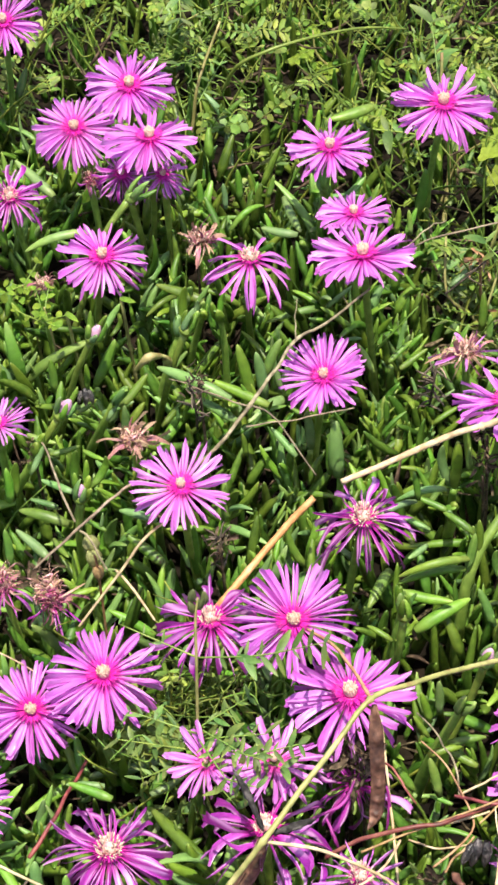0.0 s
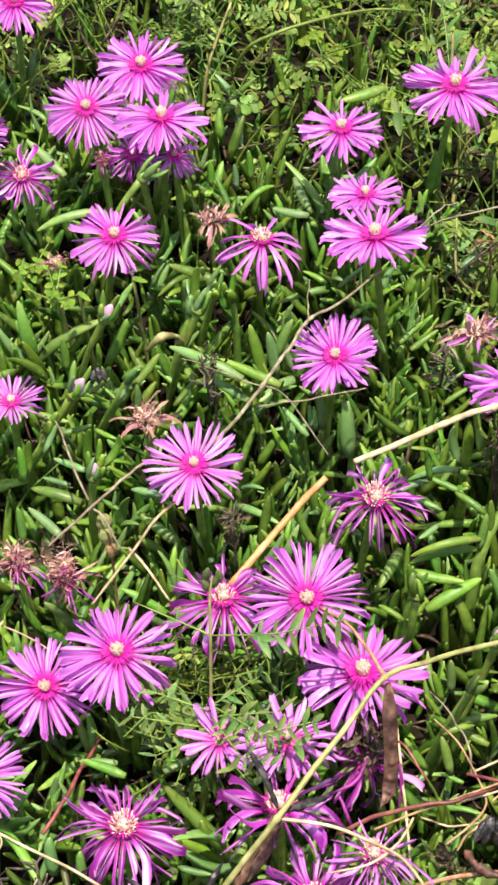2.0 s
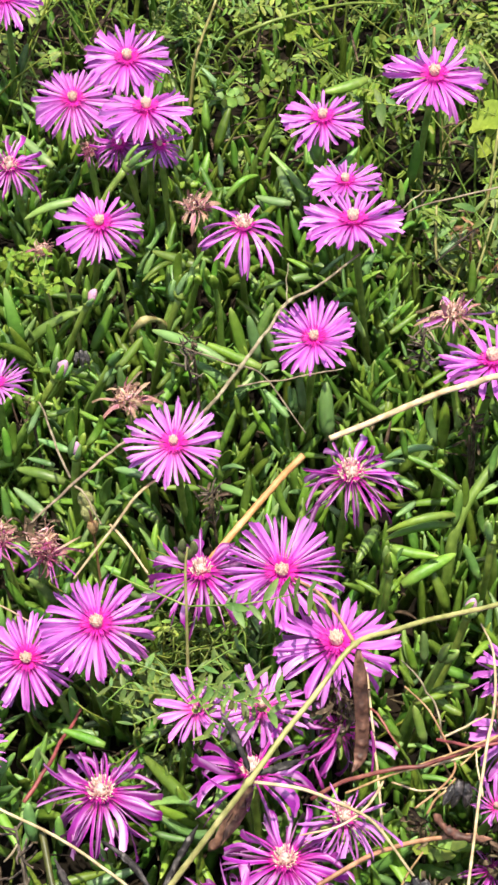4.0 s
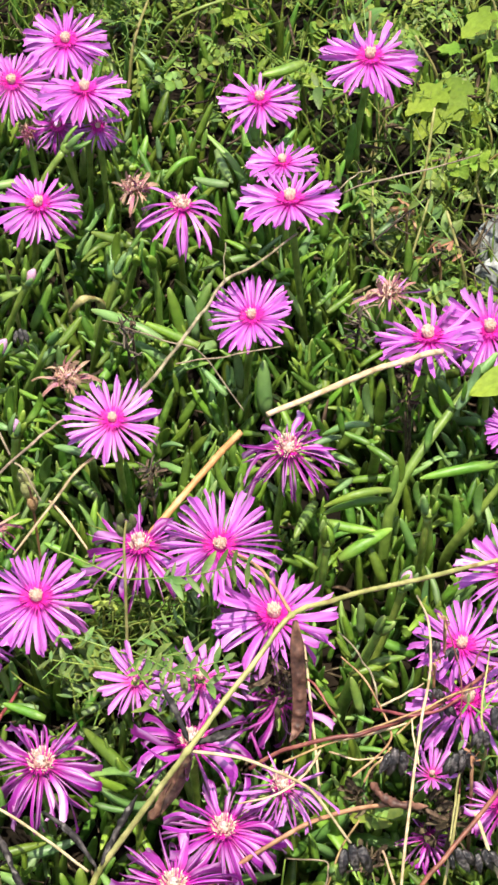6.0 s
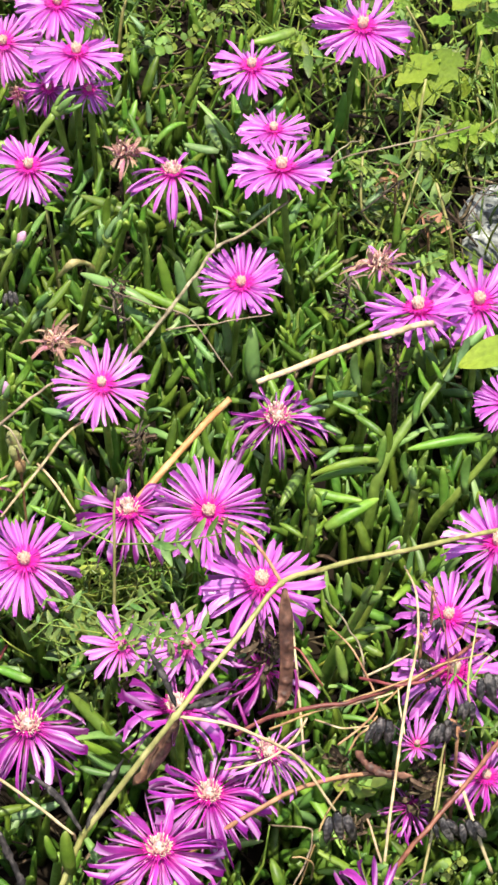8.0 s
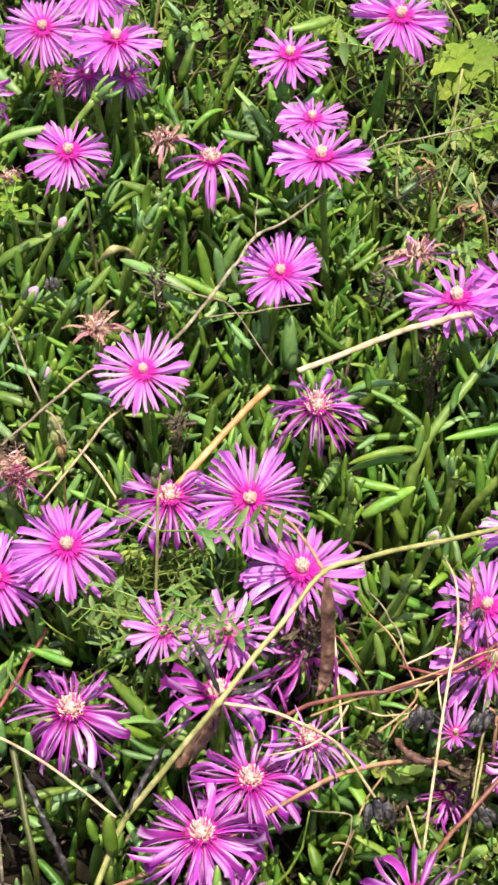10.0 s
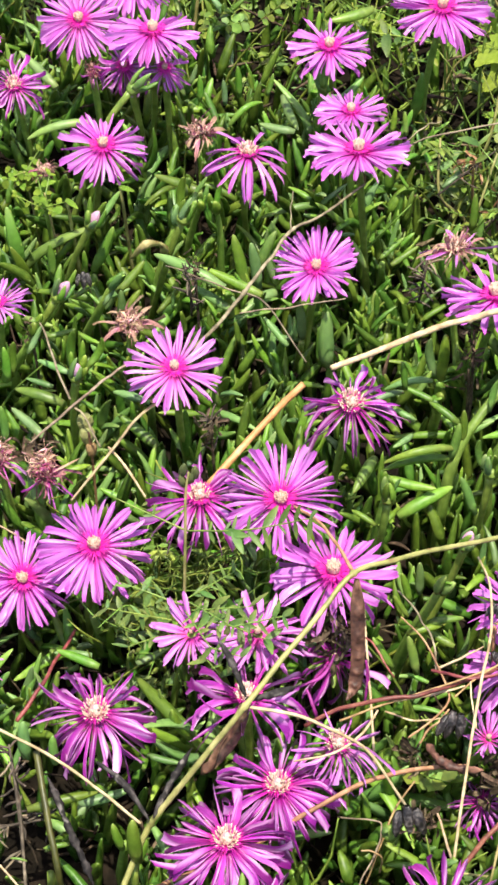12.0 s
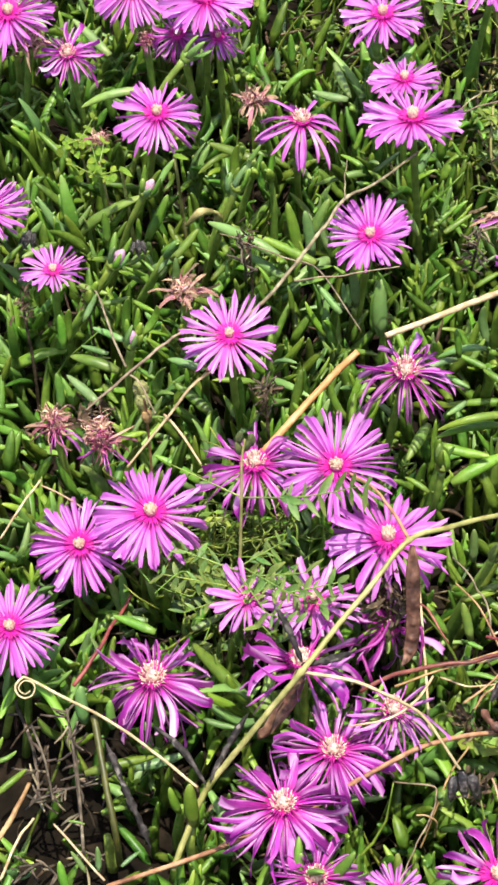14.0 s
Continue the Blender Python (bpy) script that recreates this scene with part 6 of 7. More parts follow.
stalk([(0.1192, 0.0367, 0.0300), (0.1181, 0.0235, 0.0600)],
      [((0.1169, 0.0262, 0.0600), (0.1141, 0.0301, 0.0813), 1, 0.03),
       ((0.1187, 0.0245, 0.0600), (0.1204, 0.0285, 0.0850), 0, 0.033),
       ((0.1288, 0.0234, 0.0600), (0.1293, 0.0261, 0.0758), 0, 0.03),
       ((0.1065, 0.0159, 0.0600), (0.1138, 0.0205, 0.0707), 0, 0.03)])
stalk([(-0.0078, 0.1180, 0.0300), (-0.0012, 0.1115, 0.0650), (0.0053, 0.1120, 0.0850)],
      [((0.0064, 0.1145, 0.0850), (0.0090, 0.1173, 0.1063), 1, 0.034),
       ((0.0086, 0.1173, 0.0850), (0.0140, 0.1198, 0.0953), 2, 0.03),
       ((0.0044, 0.1115, 0.0880), (0.0038, 0.1117, 0.0941), 5, 0.05)], radius=0.0022)
stalk([(0.0008, 0.1603, 0.0200), (0.0055, 0.1487, 0.0600), (0.0102, 0.1379, 0.0800)],
      [((0.0172, 0.1341, 0.0820), (-0.0046, 0.1466, 0.0829), 0, 0.034),
       ((0.0043, 0.1402, 0.0800), (-0.0103, 0.1280, 0.0800), 7, 0.034),
       ((0.0126, 0.1338, 0.0800), (0.0198, 0.1360, 0.0895), 0, 0.034)], radius=0.002)
stalk([(0.0074, 0.1432, 0.0300), (0.0128, 0.1361, 0.0600), (0.0167, 0.1275, 0.0800)],
      [((0.0166, 0.1256, 0.0800), (0.0199, 0.1272, 0.0922), 0, 0.03),
       ((0.0177, 0.1248, 0.0820), (0.0185, 0.1256, 0.0875), 5, 0.04)], radius=0.0018)
stalk([(0.0245, 0.1276, 0.0300), (0.0250, 0.1270, 0.0600), (0.0233, 0.1248, 0.0800)],
      [((0.0231, 0.1229, 0.0800), (0.0258, 0.1248, 0.0937), 1, 0.03),
       ((0.0224, 0.1230, 0.0800), (0.0204, 0.1247, 0.0891), 0, 0.03)], radius=0.0018)
stalk([(0.0273, 0.1032, 0.0200), (0.0270, 0.0783, 0.0600), (0.0252, 0.0674, 0.0800)],
      [((0.0248, 0.0658, 0.0840), (-0.0066, 0.0863, 0.0879), 3, 0.036),
       ((0.0266, 0.0616, 0.0750), (0.0100, 0.0753, 0.0778), 0, 0.034),
       ((0.0415, 0.0644, 0.0800), (0.0154, 0.0810, 0.0832), 0, 0.032),
       ((0.0350, 0.0774, 0.0700), (0.0298, 0.0864, 0.0976), 0, 0.036),
       ((0.0409, 0.0844, 0.0650), (0.0379, 0.0887, 0.0897), 0, 0.034),
       ((0.0412, 0.0927, 0.0700), (0.0500, 0.0999, 0.0861), 5, 0.044),
       ((0.0330, 0.0718, 0.0800), (0.0299, 0.0738, 0.0854), 0, 0.026),
       ((0.0366, 0.0696, 0.0800), (0.0345, 0.0719, 0.0868), 0, 0.026)])
stalk([(-0.0027, 0.1307, 0.0300), (-0.0017, 0.1092, 0.0600)],
      [((-0.0015, 0.1059, 0.0650), (0.0075, 0.1110, 0.0727), 1, 0.034),
       ((-0.0063, 0.0767, 0.0600), (0.0046, 0.0829, 0.0695), 1, 0.03),
       ((0.0008, 0.0795, 0.0600), (0.0014, 0.0810, 0.0682), 0, 0.034),
       ((0.0062, 0.0726, 0.0500), (0.0045, 0.0751, 0.0622), 0, 0.04)])
stalk([(0.0580, 0.0741, 0.0200), (0.0590, 0.0631, 0.0500)],
      [((0.0591, 0.0551, 0.0600), (0.0577, 0.0586, 0.0804), 0, 0.034),
       ((0.0541, 0.0557, 0.0600), (0.0534, 0.0580, 0.0731), 0, 0.03),
       ((0.0520, 0.0513, 0.0600), (0.0418, 0.0620, 0.0686), 0, 0.034),
       ((0.0561, 0.0554, 0.0600), (0.0554, 0.0576, 0.0722), 0, 0.03),
       ((0.0301, 0.0538, 0.0600), (0.0288, 0.0561, 0.0722), 0, 0.036),
       ((0.0697, 0.0413, 0.0550), (0.0700, 0.0496, 0.0821), 5, 0.04),
       ((0.0662, 0.0434, 0.0550), (0.0663, 0.0489, 0.0726), 0, 0.03)])
stalk([(-0.0489, 0.1303, 0.0300), (-0.0426, 0.1163, 0.0650), (-0.0333, 0.1063, 0.0900)],
      [((-0.0343, 0.1060, 0.0880), (-0.0337, 0.1080, 0.1023), 1, 0.034),
       ((-0.0307, 0.1083, 0.0900), (-0.0207, 0.1154, 0.1010), 1, 0.03),
       ((-0.0262, 0.1062, 0.0900), (-0.0211, 0.1096, 0.0980), 2, 0.03),
       ((-0.0304, 0.1074, 0.0880), (-0.0367, 0.1094, 0.0885), 0, 0.034)], radius=0.0012)
stalk([(-0.0352, 0.1192, 0.0300), (-0.0357, 0.1141, 0.0500)],
      [((-0.0355, 0.1075, 0.0600), (-0.0247, 0.1134, 0.0814), 0, 0.034),
       ((-0.0542, 0.1041, 0.0600), (-0.0549, 0.1075, 0.0780), 0, 0.03),
       ((-0.0244, 0.0756, 0.0750), (-0.0106, 0.0856, 0.0855), 0, 0.038),
       ((-0.0402, 0.1146, 0.0500), (-0.0396, 0.1173, 0.0637), 0, 0.03)])
stalk([(-0.0418, 0.0903, 0.0300), (-0.0328, 0.0748, 0.0650), (-0.0254, 0.0717, 0.0850)],
      [((-0.0301, 0.0681, 0.0750), (-0.0229, 0.0725, 0.0857), 1, 0.03),
       ((-0.0225, 0.0584, 0.0750), (-0.0216, 0.0607, 0.0908), 0, 0.03),
       ((-0.0317, 0.0733, 0.0700), (-0.0376, 0.0791, 0.0731), 0, 0.03)], radius=0.0022)
stalk([(-0.0635, 0.0927, 0.0300), (-0.0519, 0.0720, 0.0700), (-0.0454, 0.0579, 0.0950)],
      [((-0.0493, 0.0603, 0.0850), (-0.0468, 0.0624, 0.1024), 1, 0.034),
       ((-0.0427, 0.0581, 0.0900), (-0.0330, 0.0620, 0.0947), 1, 0.03),
       ((-0.0414, 0.0623, 0.0950), (-0.0345, 0.0645, 0.0969), 0, 0.028),
       ((-0.0568, 0.0599, 0.0650), (-0.0432, 0.0636, 0.0650), 0, 0.034),
       ((-0.0418, 0.0606, 0.0650), (-0.0327, 0.0537, 0.0650), 0, 0.034),
       ((-0.0673, 0.0783, 0.0600), (-0.0542, 0.0715, 0.0600), 0, 0.034)], radius=0.0012)
stalk([(-0.0805, 0.0625, 0.0300), (-0.0683, 0.0409, 0.0700), (-0.0593, 0.0376, 0.0900)],
      [((-0.0708, 0.0310, 0.0700), (-0.0692, 0.0337, 0.0883), 1, 0.034),
       ((-0.0631, 0.0294, 0.0850), (-0.0562, 0.0340, 0.0968), 1, 0.034),
       ((-0.0733, 0.0279, 0.0700), (-0.0736, 0.0308, 0.0883), 0, 0.034)], radius=0.0026)
stalk([(-0.0474, 0.0484, 0.0300), (-0.0410, 0.0122, 0.0900)],
      [((-0.0446, 0.0190, 0.0850), (-0.0419, 0.0213, 0.1054), 1, 0.034),
       ((-0.0399, 0.0161, 0.0900), (-0.0380, 0.0175, 0.1031), 0, 0.03),
       ((-0.0379, 0.0183, 0.0850), (-0.0300, 0.0215, 0.1004), 2, 0.034),
       ((-0.0460, 0.0262, 0.0750), (-0.0599, 0.0345, 0.0757), 0, 0.036),
       ((-0.0533, 0.0231, 0.0700), (-0.0654, 0.0286, 0.0705), 0, 0.034)], radius=0.0026)
stalk([(-0.0534, 0.0477, 0.0200), (-0.0495, 0.0303, 0.0500)],
      [((-0.0490, 0.0172, 0.0650), (-0.0706, 0.0269, 0.0658), 3, 0.036),
       ((-0.0585, 0.0070, 0.0550), (-0.0727, 0.0225, 0.0585), 0, 0.036),
       ((-0.0331, 0.0115, 0.0650), (-0.0421, 0.0185, 0.0657), 0, 0.036),
       ((-0.0355, 0.0134, 0.0650), (-0.0338, 0.0154, 0.0723), 0, 0.03),
       ((-0.0562, 0.0137, 0.0600), (-0.0498, 0.0022, 0.0600), 0, 0.036),
       ((-0.0745, 0.0004, 0.0600), (-0.0753, 0.0057, 0.0773), 0, 0.04)])
stalk([(-0.0116, 0.0380, 0.0200), (-0.0104, 0.0169, 0.0600)],
      [((-0.0110, 0.0104, 0.0700), (-0.0271, 0.0176, 0.0706), 3, 0.036),
       ((-0.0086, -0.0068, 0.0600), (-0.0254, 0.0086, 0.0659), 0, 0.032),
       ((-0.0506, -0.0341, 0.0750), (-0.0367, -0.0300, 0.0757), 3, 0.036),
       ((-0.0190, 0.0169, 0.0500), (-0.0192, 0.0192, 0.0622), 0, 0.034)])
stalk([(-0.0675, 0.2263, 0.0200), (-0.0685, 0.2180, 0.0500)],
      [((-0.0688, 0.2165, 0.0550), (-0.0680, 0.2212, 0.0769), 0, 0.038),
       ((-0.0523, 0.2319, 0.0700), (-0.0707, 0.2544, 0.0765), 0, 0.034),
       ((-0.0727, 0.2164, 0.0500), (-0.0657, 0.2212, 0.0753), 1, 0.034),
       ((-0.0638, 0.2089, 0.0500), (-0.0590, 0.2128, 0.0608), 0, 0.034),
       ((-0.0783, 0.2170, 0.0500), (-0.0791, 0.2210, 0.0667), 0, 0.034)])
stalk([(0.0140, 0.2514, 0.0200), (0.0145, 0.2381, 0.0500)],
      [((0.0115, 0.2326, 0.0600), (0.0061, 0.2383, 0.0724), 0, 0.034),
       ((0.0193, 0.2277, 0.0600), (0.0195, 0.2309, 0.0743), 0, 0.034),
       ((0.0274, 0.2095, 0.0600), (0.0216, 0.2209, 0.0716), 0, 0.038),
       ((0.0327, 0.2017, 0.0650), (0.0503, 0.2130, 0.0695), 7, 0.032),
       ((0.0145, 0.2415, 0.0600), (0.0186, 0.2435, 0.0713), 0, 0.03),
       ((0.0317, 0.2240, 0.0600), (0.0312, 0.2271, 0.0737), 0, 0.03),
       ((0.0391, 0.2296, 0.0600), (0.0387, 0.2334, 0.0767), 0, 0.03)])
stalk([(0.0715, 0.2269, 0.0200), (0.0669, 0.1942, 0.0600)],
      [((0.0641, 0.1829, 0.0750), (0.0471, 0.1898, 0.0754), 5, 0.04),
       ((0.0647, 0.1504, 0.0700), (0.0690, 0.1538, 0.0814), 0, 0.036),
       ((0.0609, 0.2291, 0.0600), (0.0670, 0.2017, 0.0600), 0, 0.03),
       ((0.0537, 0.2421, 0.0500), (0.0572, 0.2446, 0.0622), 0, 0.034),
       ((0.0863, 0.2088, 0.0700), (0.1008, 0.2203, 0.0768), 0, 0.036),
       ((0.0468, 0.2451, 0.0500), (0.0446, 0.2480, 0.0607), 0, 0.034)])
stalk([(0.0836, 0.2467, 0.0300), (0.0815, 0.2149, 0.0750)],
      [((0.0795, 0.2030, 0.0850), (0.0796, 0.2063, 0.1042), 5, 0.032),
       ((0.0837, 0.2086, 0.0800), (0.0853, 0.2111, 0.0952), 0, 0.032),
       ((0.0777, 0.2081, 0.0800), (0.0749, 0.2105, 0.0916), 0, 0.03)])
stalk([(0.1196, 0.2210, 0.0200), (0.1178, 0.2059, 0.0500)],
      [((0.1137, 0.2019, 0.0550), (0.1154, 0.2046, 0.0684), 0, 0.034),
       ((0.1206, 0.1997, 0.0550), (0.1198, 0.2027, 0.0681), 0, 0.034),
       ((0.1179, 0.2001, 0.0550), (0.1239, 0.2043, 0.0677), 0, 0.03),
       ((0.1264, 0.2199, 0.0500), (0.1310, 0.2248, 0.0744), 0, 0.034),
       ((0.1145, 0.2390, 0.0500), (0.1136, 0.2427, 0.0652), 0, 0.034)])
stalk([(0.1387, 0.1806, 0.0200), (0.1360, 0.1733, 0.0400)],
      [((0.1353, 0.1651, 0.0500), (0.1485, 0.1731, 0.0574), 0, 0.036),
       ((0.1185, 0.1655, 0.0500), (0.1142, 0.1687, 0.0570), 0, 0.036),
       ((0.1461, 0.1331, 0.0500), (0.1476, 0.1394, 0.0681), 0, 0.036),
       ((0.1485, 0.1254, 0.0500), (0.1492, 0.1282, 0.0646), 0, 0.036),
       ((0.1252, 0.1647, 0.0500), (0.1245, 0.1665, 0.0582), 0, 0.034)])
stalk([(0.1017, 0.1250, 0.0200), (0.1009, 0.1133, 0.0500)],
      [((0.0991, 0.1061, 0.0600), (0.1109, 0.1139, 0.0653), 1, 0.034),
       ((0.1037, 0.1011, 0.0600), (0.1174, 0.1092, 0.0637), 1, 0.034),
       ((0.0873, 0.0696, 0.0600), (0.0883, 0.0712, 0.0700), 0, 0.034),
       ((0.0901, 0.0675, 0.0600), (0.0908, 0.0689, 0.0685), 0, 0.03),
       ((0.0938, 0.0664, 0.0600), (0.0936, 0.0687, 0.0734), 0, 0.034),
       ((0.1107, 0.0942, 0.0500), (0.1086, 0.0983, 0.0571), 0, 0.034),
       ((0.0884, 0.1233, 0.0600), (0.0778, 0.1227, 0.0600), 3, 0.04),
       ((0.0922, 0.1054, 0.0550), (0.0862, 0.1143, 0.0651), 0, 0.04)])
stalk([(0.1076, 0.3108, 0.0300), (0.1136, 0.2953, 0.0600)],
      [((0.1108, 0.2771, 0.0750), (0.0874, 0.2690, 0.0750), 5, 0.044),
       ((0.0773, 0.2812, 0.0600), (0.0794, 0.2842, 0.0737), 0, 0.034),
       ((0.0812, 0.2760, 0.0600), (0.0833, 0.2810, 0.0722), 0, 0.034)])
stalk([(0.0849, -0.1099, 0.0200), (0.0910, -0.1183, 0.0600), (0.1017, -0.1219, 0.0950)],
      [((0.0916, -0.1088, 0.0700), (0.0879, -0.1061, 0.0858), 0, 0.038),
       ((0.0950, -0.1088, 0.0750), (0.0949, -0.1065, 0.0924), 0, 0.036),
       ((0.0900, -0.1160, 0.0700), (0.0843, -0.1117, 0.0788), 0, 0.036),
       ((0.0970, -0.1197, 0.0700), (0.1123, -0.1184, 0.0704), 3, 0.036),
       ((0.0888, -0.1231, 0.0680), (0.1038, -0.1201, 0.0686), 3, 0.036),
       ((0.0918, -0.1373, 0.0600), (0.0882, -0.1321, 0.0781), 0, 0.036),
       ((0.0824, -0.1334, 0.0600), (0.0748, -0.1259, 0.0708), 5, 0.05),
       ((0.1082, -0.1245, 0.0600), (0.0943, -0.1152, 0.0622), 0, 0.034),
       ((0.0816, -0.1084, 0.0600), (0.0841, -0.1070, 0.0707), 0, 0.034),
       ((0.0972, -0.1344, 0.0500), (0.0886, -0.1296, 0.0505), 0, 0.034)], radius=0.0027)
stalk([(-0.0234, -0.1032, 0.0300), (-0.0224, -0.1204, 0.0600)],
      [((-0.0348, -0.1292, 0.0650), (-0.0518, -0.1204, 0.0660), 0, 0.034),
       ((-0.0201, -0.1235, 0.0600), (-0.0104, -0.1154, 0.0693), 0, 0.036),
       ((-0.0200, -0.1287, 0.0650), (-0.0061, -0.1226, 0.0670), 0, 0.036),
       ((-0.0385, -0.1117, 0.0500), (-0.0540, -0.1094, 0.0502), 0, 0.034)])
stalk([(-0.0559, -0.2045, 0.0100), (-0.0567, -0.2014, 0.0300)],
      [((-0.0631, -0.1934, 0.0620), (-0.0358, -0.1879, 0.0630), 3, 0.026),
       ((-0.0470, -0.2085, 0.0600), (-0.0571, -0.2097, 0.0597), 3, 0.034),
       ((-0.0635, -0.2119, 0.0550), (-0.0700, -0.2103, 0.0552), 4, 0.034),
       ((-0.0634, -0.2300, 0.0500), (-0.0687, -0.2244, 0.0563), 0, 0.036),
       ((-0.0499, -0.2283, 0.0500), (-0.0426, -0.2237, 0.0527), 1, 0.034),
       ((-0.0589, -0.2272, 0.0450), (-0.0587, -0.2226, 0.0557), 0, 0.032),
       ((-0.0702, -0.2382, 0.0500), (-0.0723, -0.2326, 0.0630), 5, 0.04)])
stalk([(-0.1038, -0.1870, 0.0200), (-0.0988, -0.1911, 0.0500)],
      [((-0.0971, -0.2043, 0.0660), (-0.0847, -0.1938, 0.0676), 4, 0.046),
       ((-0.0984, -0.1847, 0.0600), (-0.0896, -0.1809, 0.0614), 2, 0.042),
       ((-0.0989, -0.1820, 0.0600), (-0.0945, -0.1780, 0.0671), 0, 0.04)])
stalk([(-0.0294, -0.1966, 0.0200), (-0.0261, -0.2097, 0.0600)],
      [((-0.0270, -0.2122, 0.0600), (-0.0301, -0.2096, 0.0737), 5, 0.05),
       ((-0.0234, -0.2111, 0.0600), (-0.0220, -0.2087, 0.0743), 5, 0.05),
       ((-0.0168, -0.1696, 0.0600), (-0.0037, -0.1741, 0.0595), 0, 0.034),
       ((-0.0442, -0.1838, 0.0500), (-0.0241, -0.1795, 0.0517), 0, 0.036),
       ((-0.0516, -0.1786, 0.0700), (-0.0516, -0.1762, 0.0852), 5, 0.04),
       ((-0.0626, -0.1753, 0.0700), (-0.0625, -0.1722, 0.0898), 5, 0.04)])

stalk([(-0.0234, -0.2211, 0.0500), (-0.0212, -0.2163, 0.0620)],
      [((-0.0212, -0.2219, 0.0660), (-0.0220, -0.2179, 0.0880), 5, 0.055)], label='green ice plant stem with an unopened bud', radius=0.0018)

# ---------------------------------------------------------------- ice plant mat
HEADS = [(o.location.x, o.location.y, max(c.matrix_basis.translation.z for c in o.children)) for o in list(scene.objects)
         if o.name.startswith(("ice_plant_flower", "flower_bud"))]


CELL = 0.004
CAP = {}
for points, wide, step in (([Vector(p) for p in HEADS], 0.020, 0.3), (PLACED, 0.012, 0.5)):
    for p in points:
        for k in range(9):
            s = -0.004 + k * CELL
            for h in range(-int(wide / CELL), int(wide / CELL) + 1):
                cell = (int(math.floor(p.x / CELL)) + h, int(math.floor((p.y - s) / CELL)))
                CAP[cell] = min(CAP.get(cell, 1.0), p.z - 0.008 + s * step)


def free_height(x, y, h):
    """The height that a plant at x, y may have without standing before a flower or a single leaf, seen along the slanted view."""
    return max(min(h, CAP.get((int(math.floor(x / CELL)), int(math.floor(y / CELL))), 1.0)), 0.018)


def weedy(x, y):
    """How far weeds take over from the ice plant at a place, 0 to 1."""
    far = min(1, max(0, (y - 0.315) / 0.05))
    right = min(1, max(0, (x - 0.108 - 0.10 * max(0, 0.22 - y)) / 0.025)) * min(1, max(0, (y - 0.085) / 0.03))
    top = min(1, max(0, (x - 0.01) / 0.04)) * min(1, max(0, (y - 0.255) / 0.03)) * 0.8
    near = min(1, max(0, (x - 0.062) / 0.02)) * min(1, max(0, (-0.135 - y) / 0.02))
    patch = max(0, 1 - math.hypot((x + 0.004) / 0.042, (y + 0.085) / 0.04))
    return max(far, right, top, near * 0.35, min(1, patch * 2) * 0.85)


def mat_of_shoots():
    rng = random.Random(11)
    kinds = []
    for k in range(16):
        h = 0.066 + 0.026 * (k % 4) / 3
        lean = Vector((rng.uniform(-0.35, 0.35), rng.uniform(-0.35, 0.25), 1))
        pts = [(0, 0, 0), tuple(lean * h * 0.45 + Vector((rng.uniform(-.004, .004), rng.uniform(-.004, .004), 0))), tuple(lean * h * 0.8)]
        kinds.append((shoot(pts, 5 if k % 3 else 4, rng, length=0.026 + 0.008 * rng.random(), skip=0.42, spread=1.08), h))
    used = set()
    step = 0.0235
    for j in range(29):
        for i in range(15):
            x = -0.125 + (i + 0.5 * (j % 2)) * step + rng.uniform(-0.4, 0.4) * step
            y = -0.27 + j * step + rng.uniform(-0.4, 0.4) * step
            k = rng.randrange(16)
            if x > 0.165 + 0.23 * (y + 0.2) or x < -0.125:
                continue
            if rng.random() < weedy(x, y) * 0.9 or (x < -0.045 and y < -0.14 and rng.random() < 0.72) or rng.random() < (0.06 if y > -0.12 else 0.16):
                continue
            ob, h = kinds[k]
            want = free_height(x, y, rng.uniform(0.056, 0.094))
            if want < 0.03 and rng.random() < 0.5:
                continue
            s = min(1.0, max(0.5, want / (h * 0.8 + 0.018)))
            if x < -0.045 and y < -0.14:
                s *= 0.7
            if y > 0.14:
                s *= rng.uniform(0.72, 0.92)
            m = pose(x, y, rng.uniform(-0.004, 0.002), 0, 0, rng.uniform(0, 360)) @ Matrix.Scale(s, 4)
            if k in used:
                copy_thing(ob, m)
            else:
                ob.matrix_basis = m
                used.add(k)


mat_of_shoots()


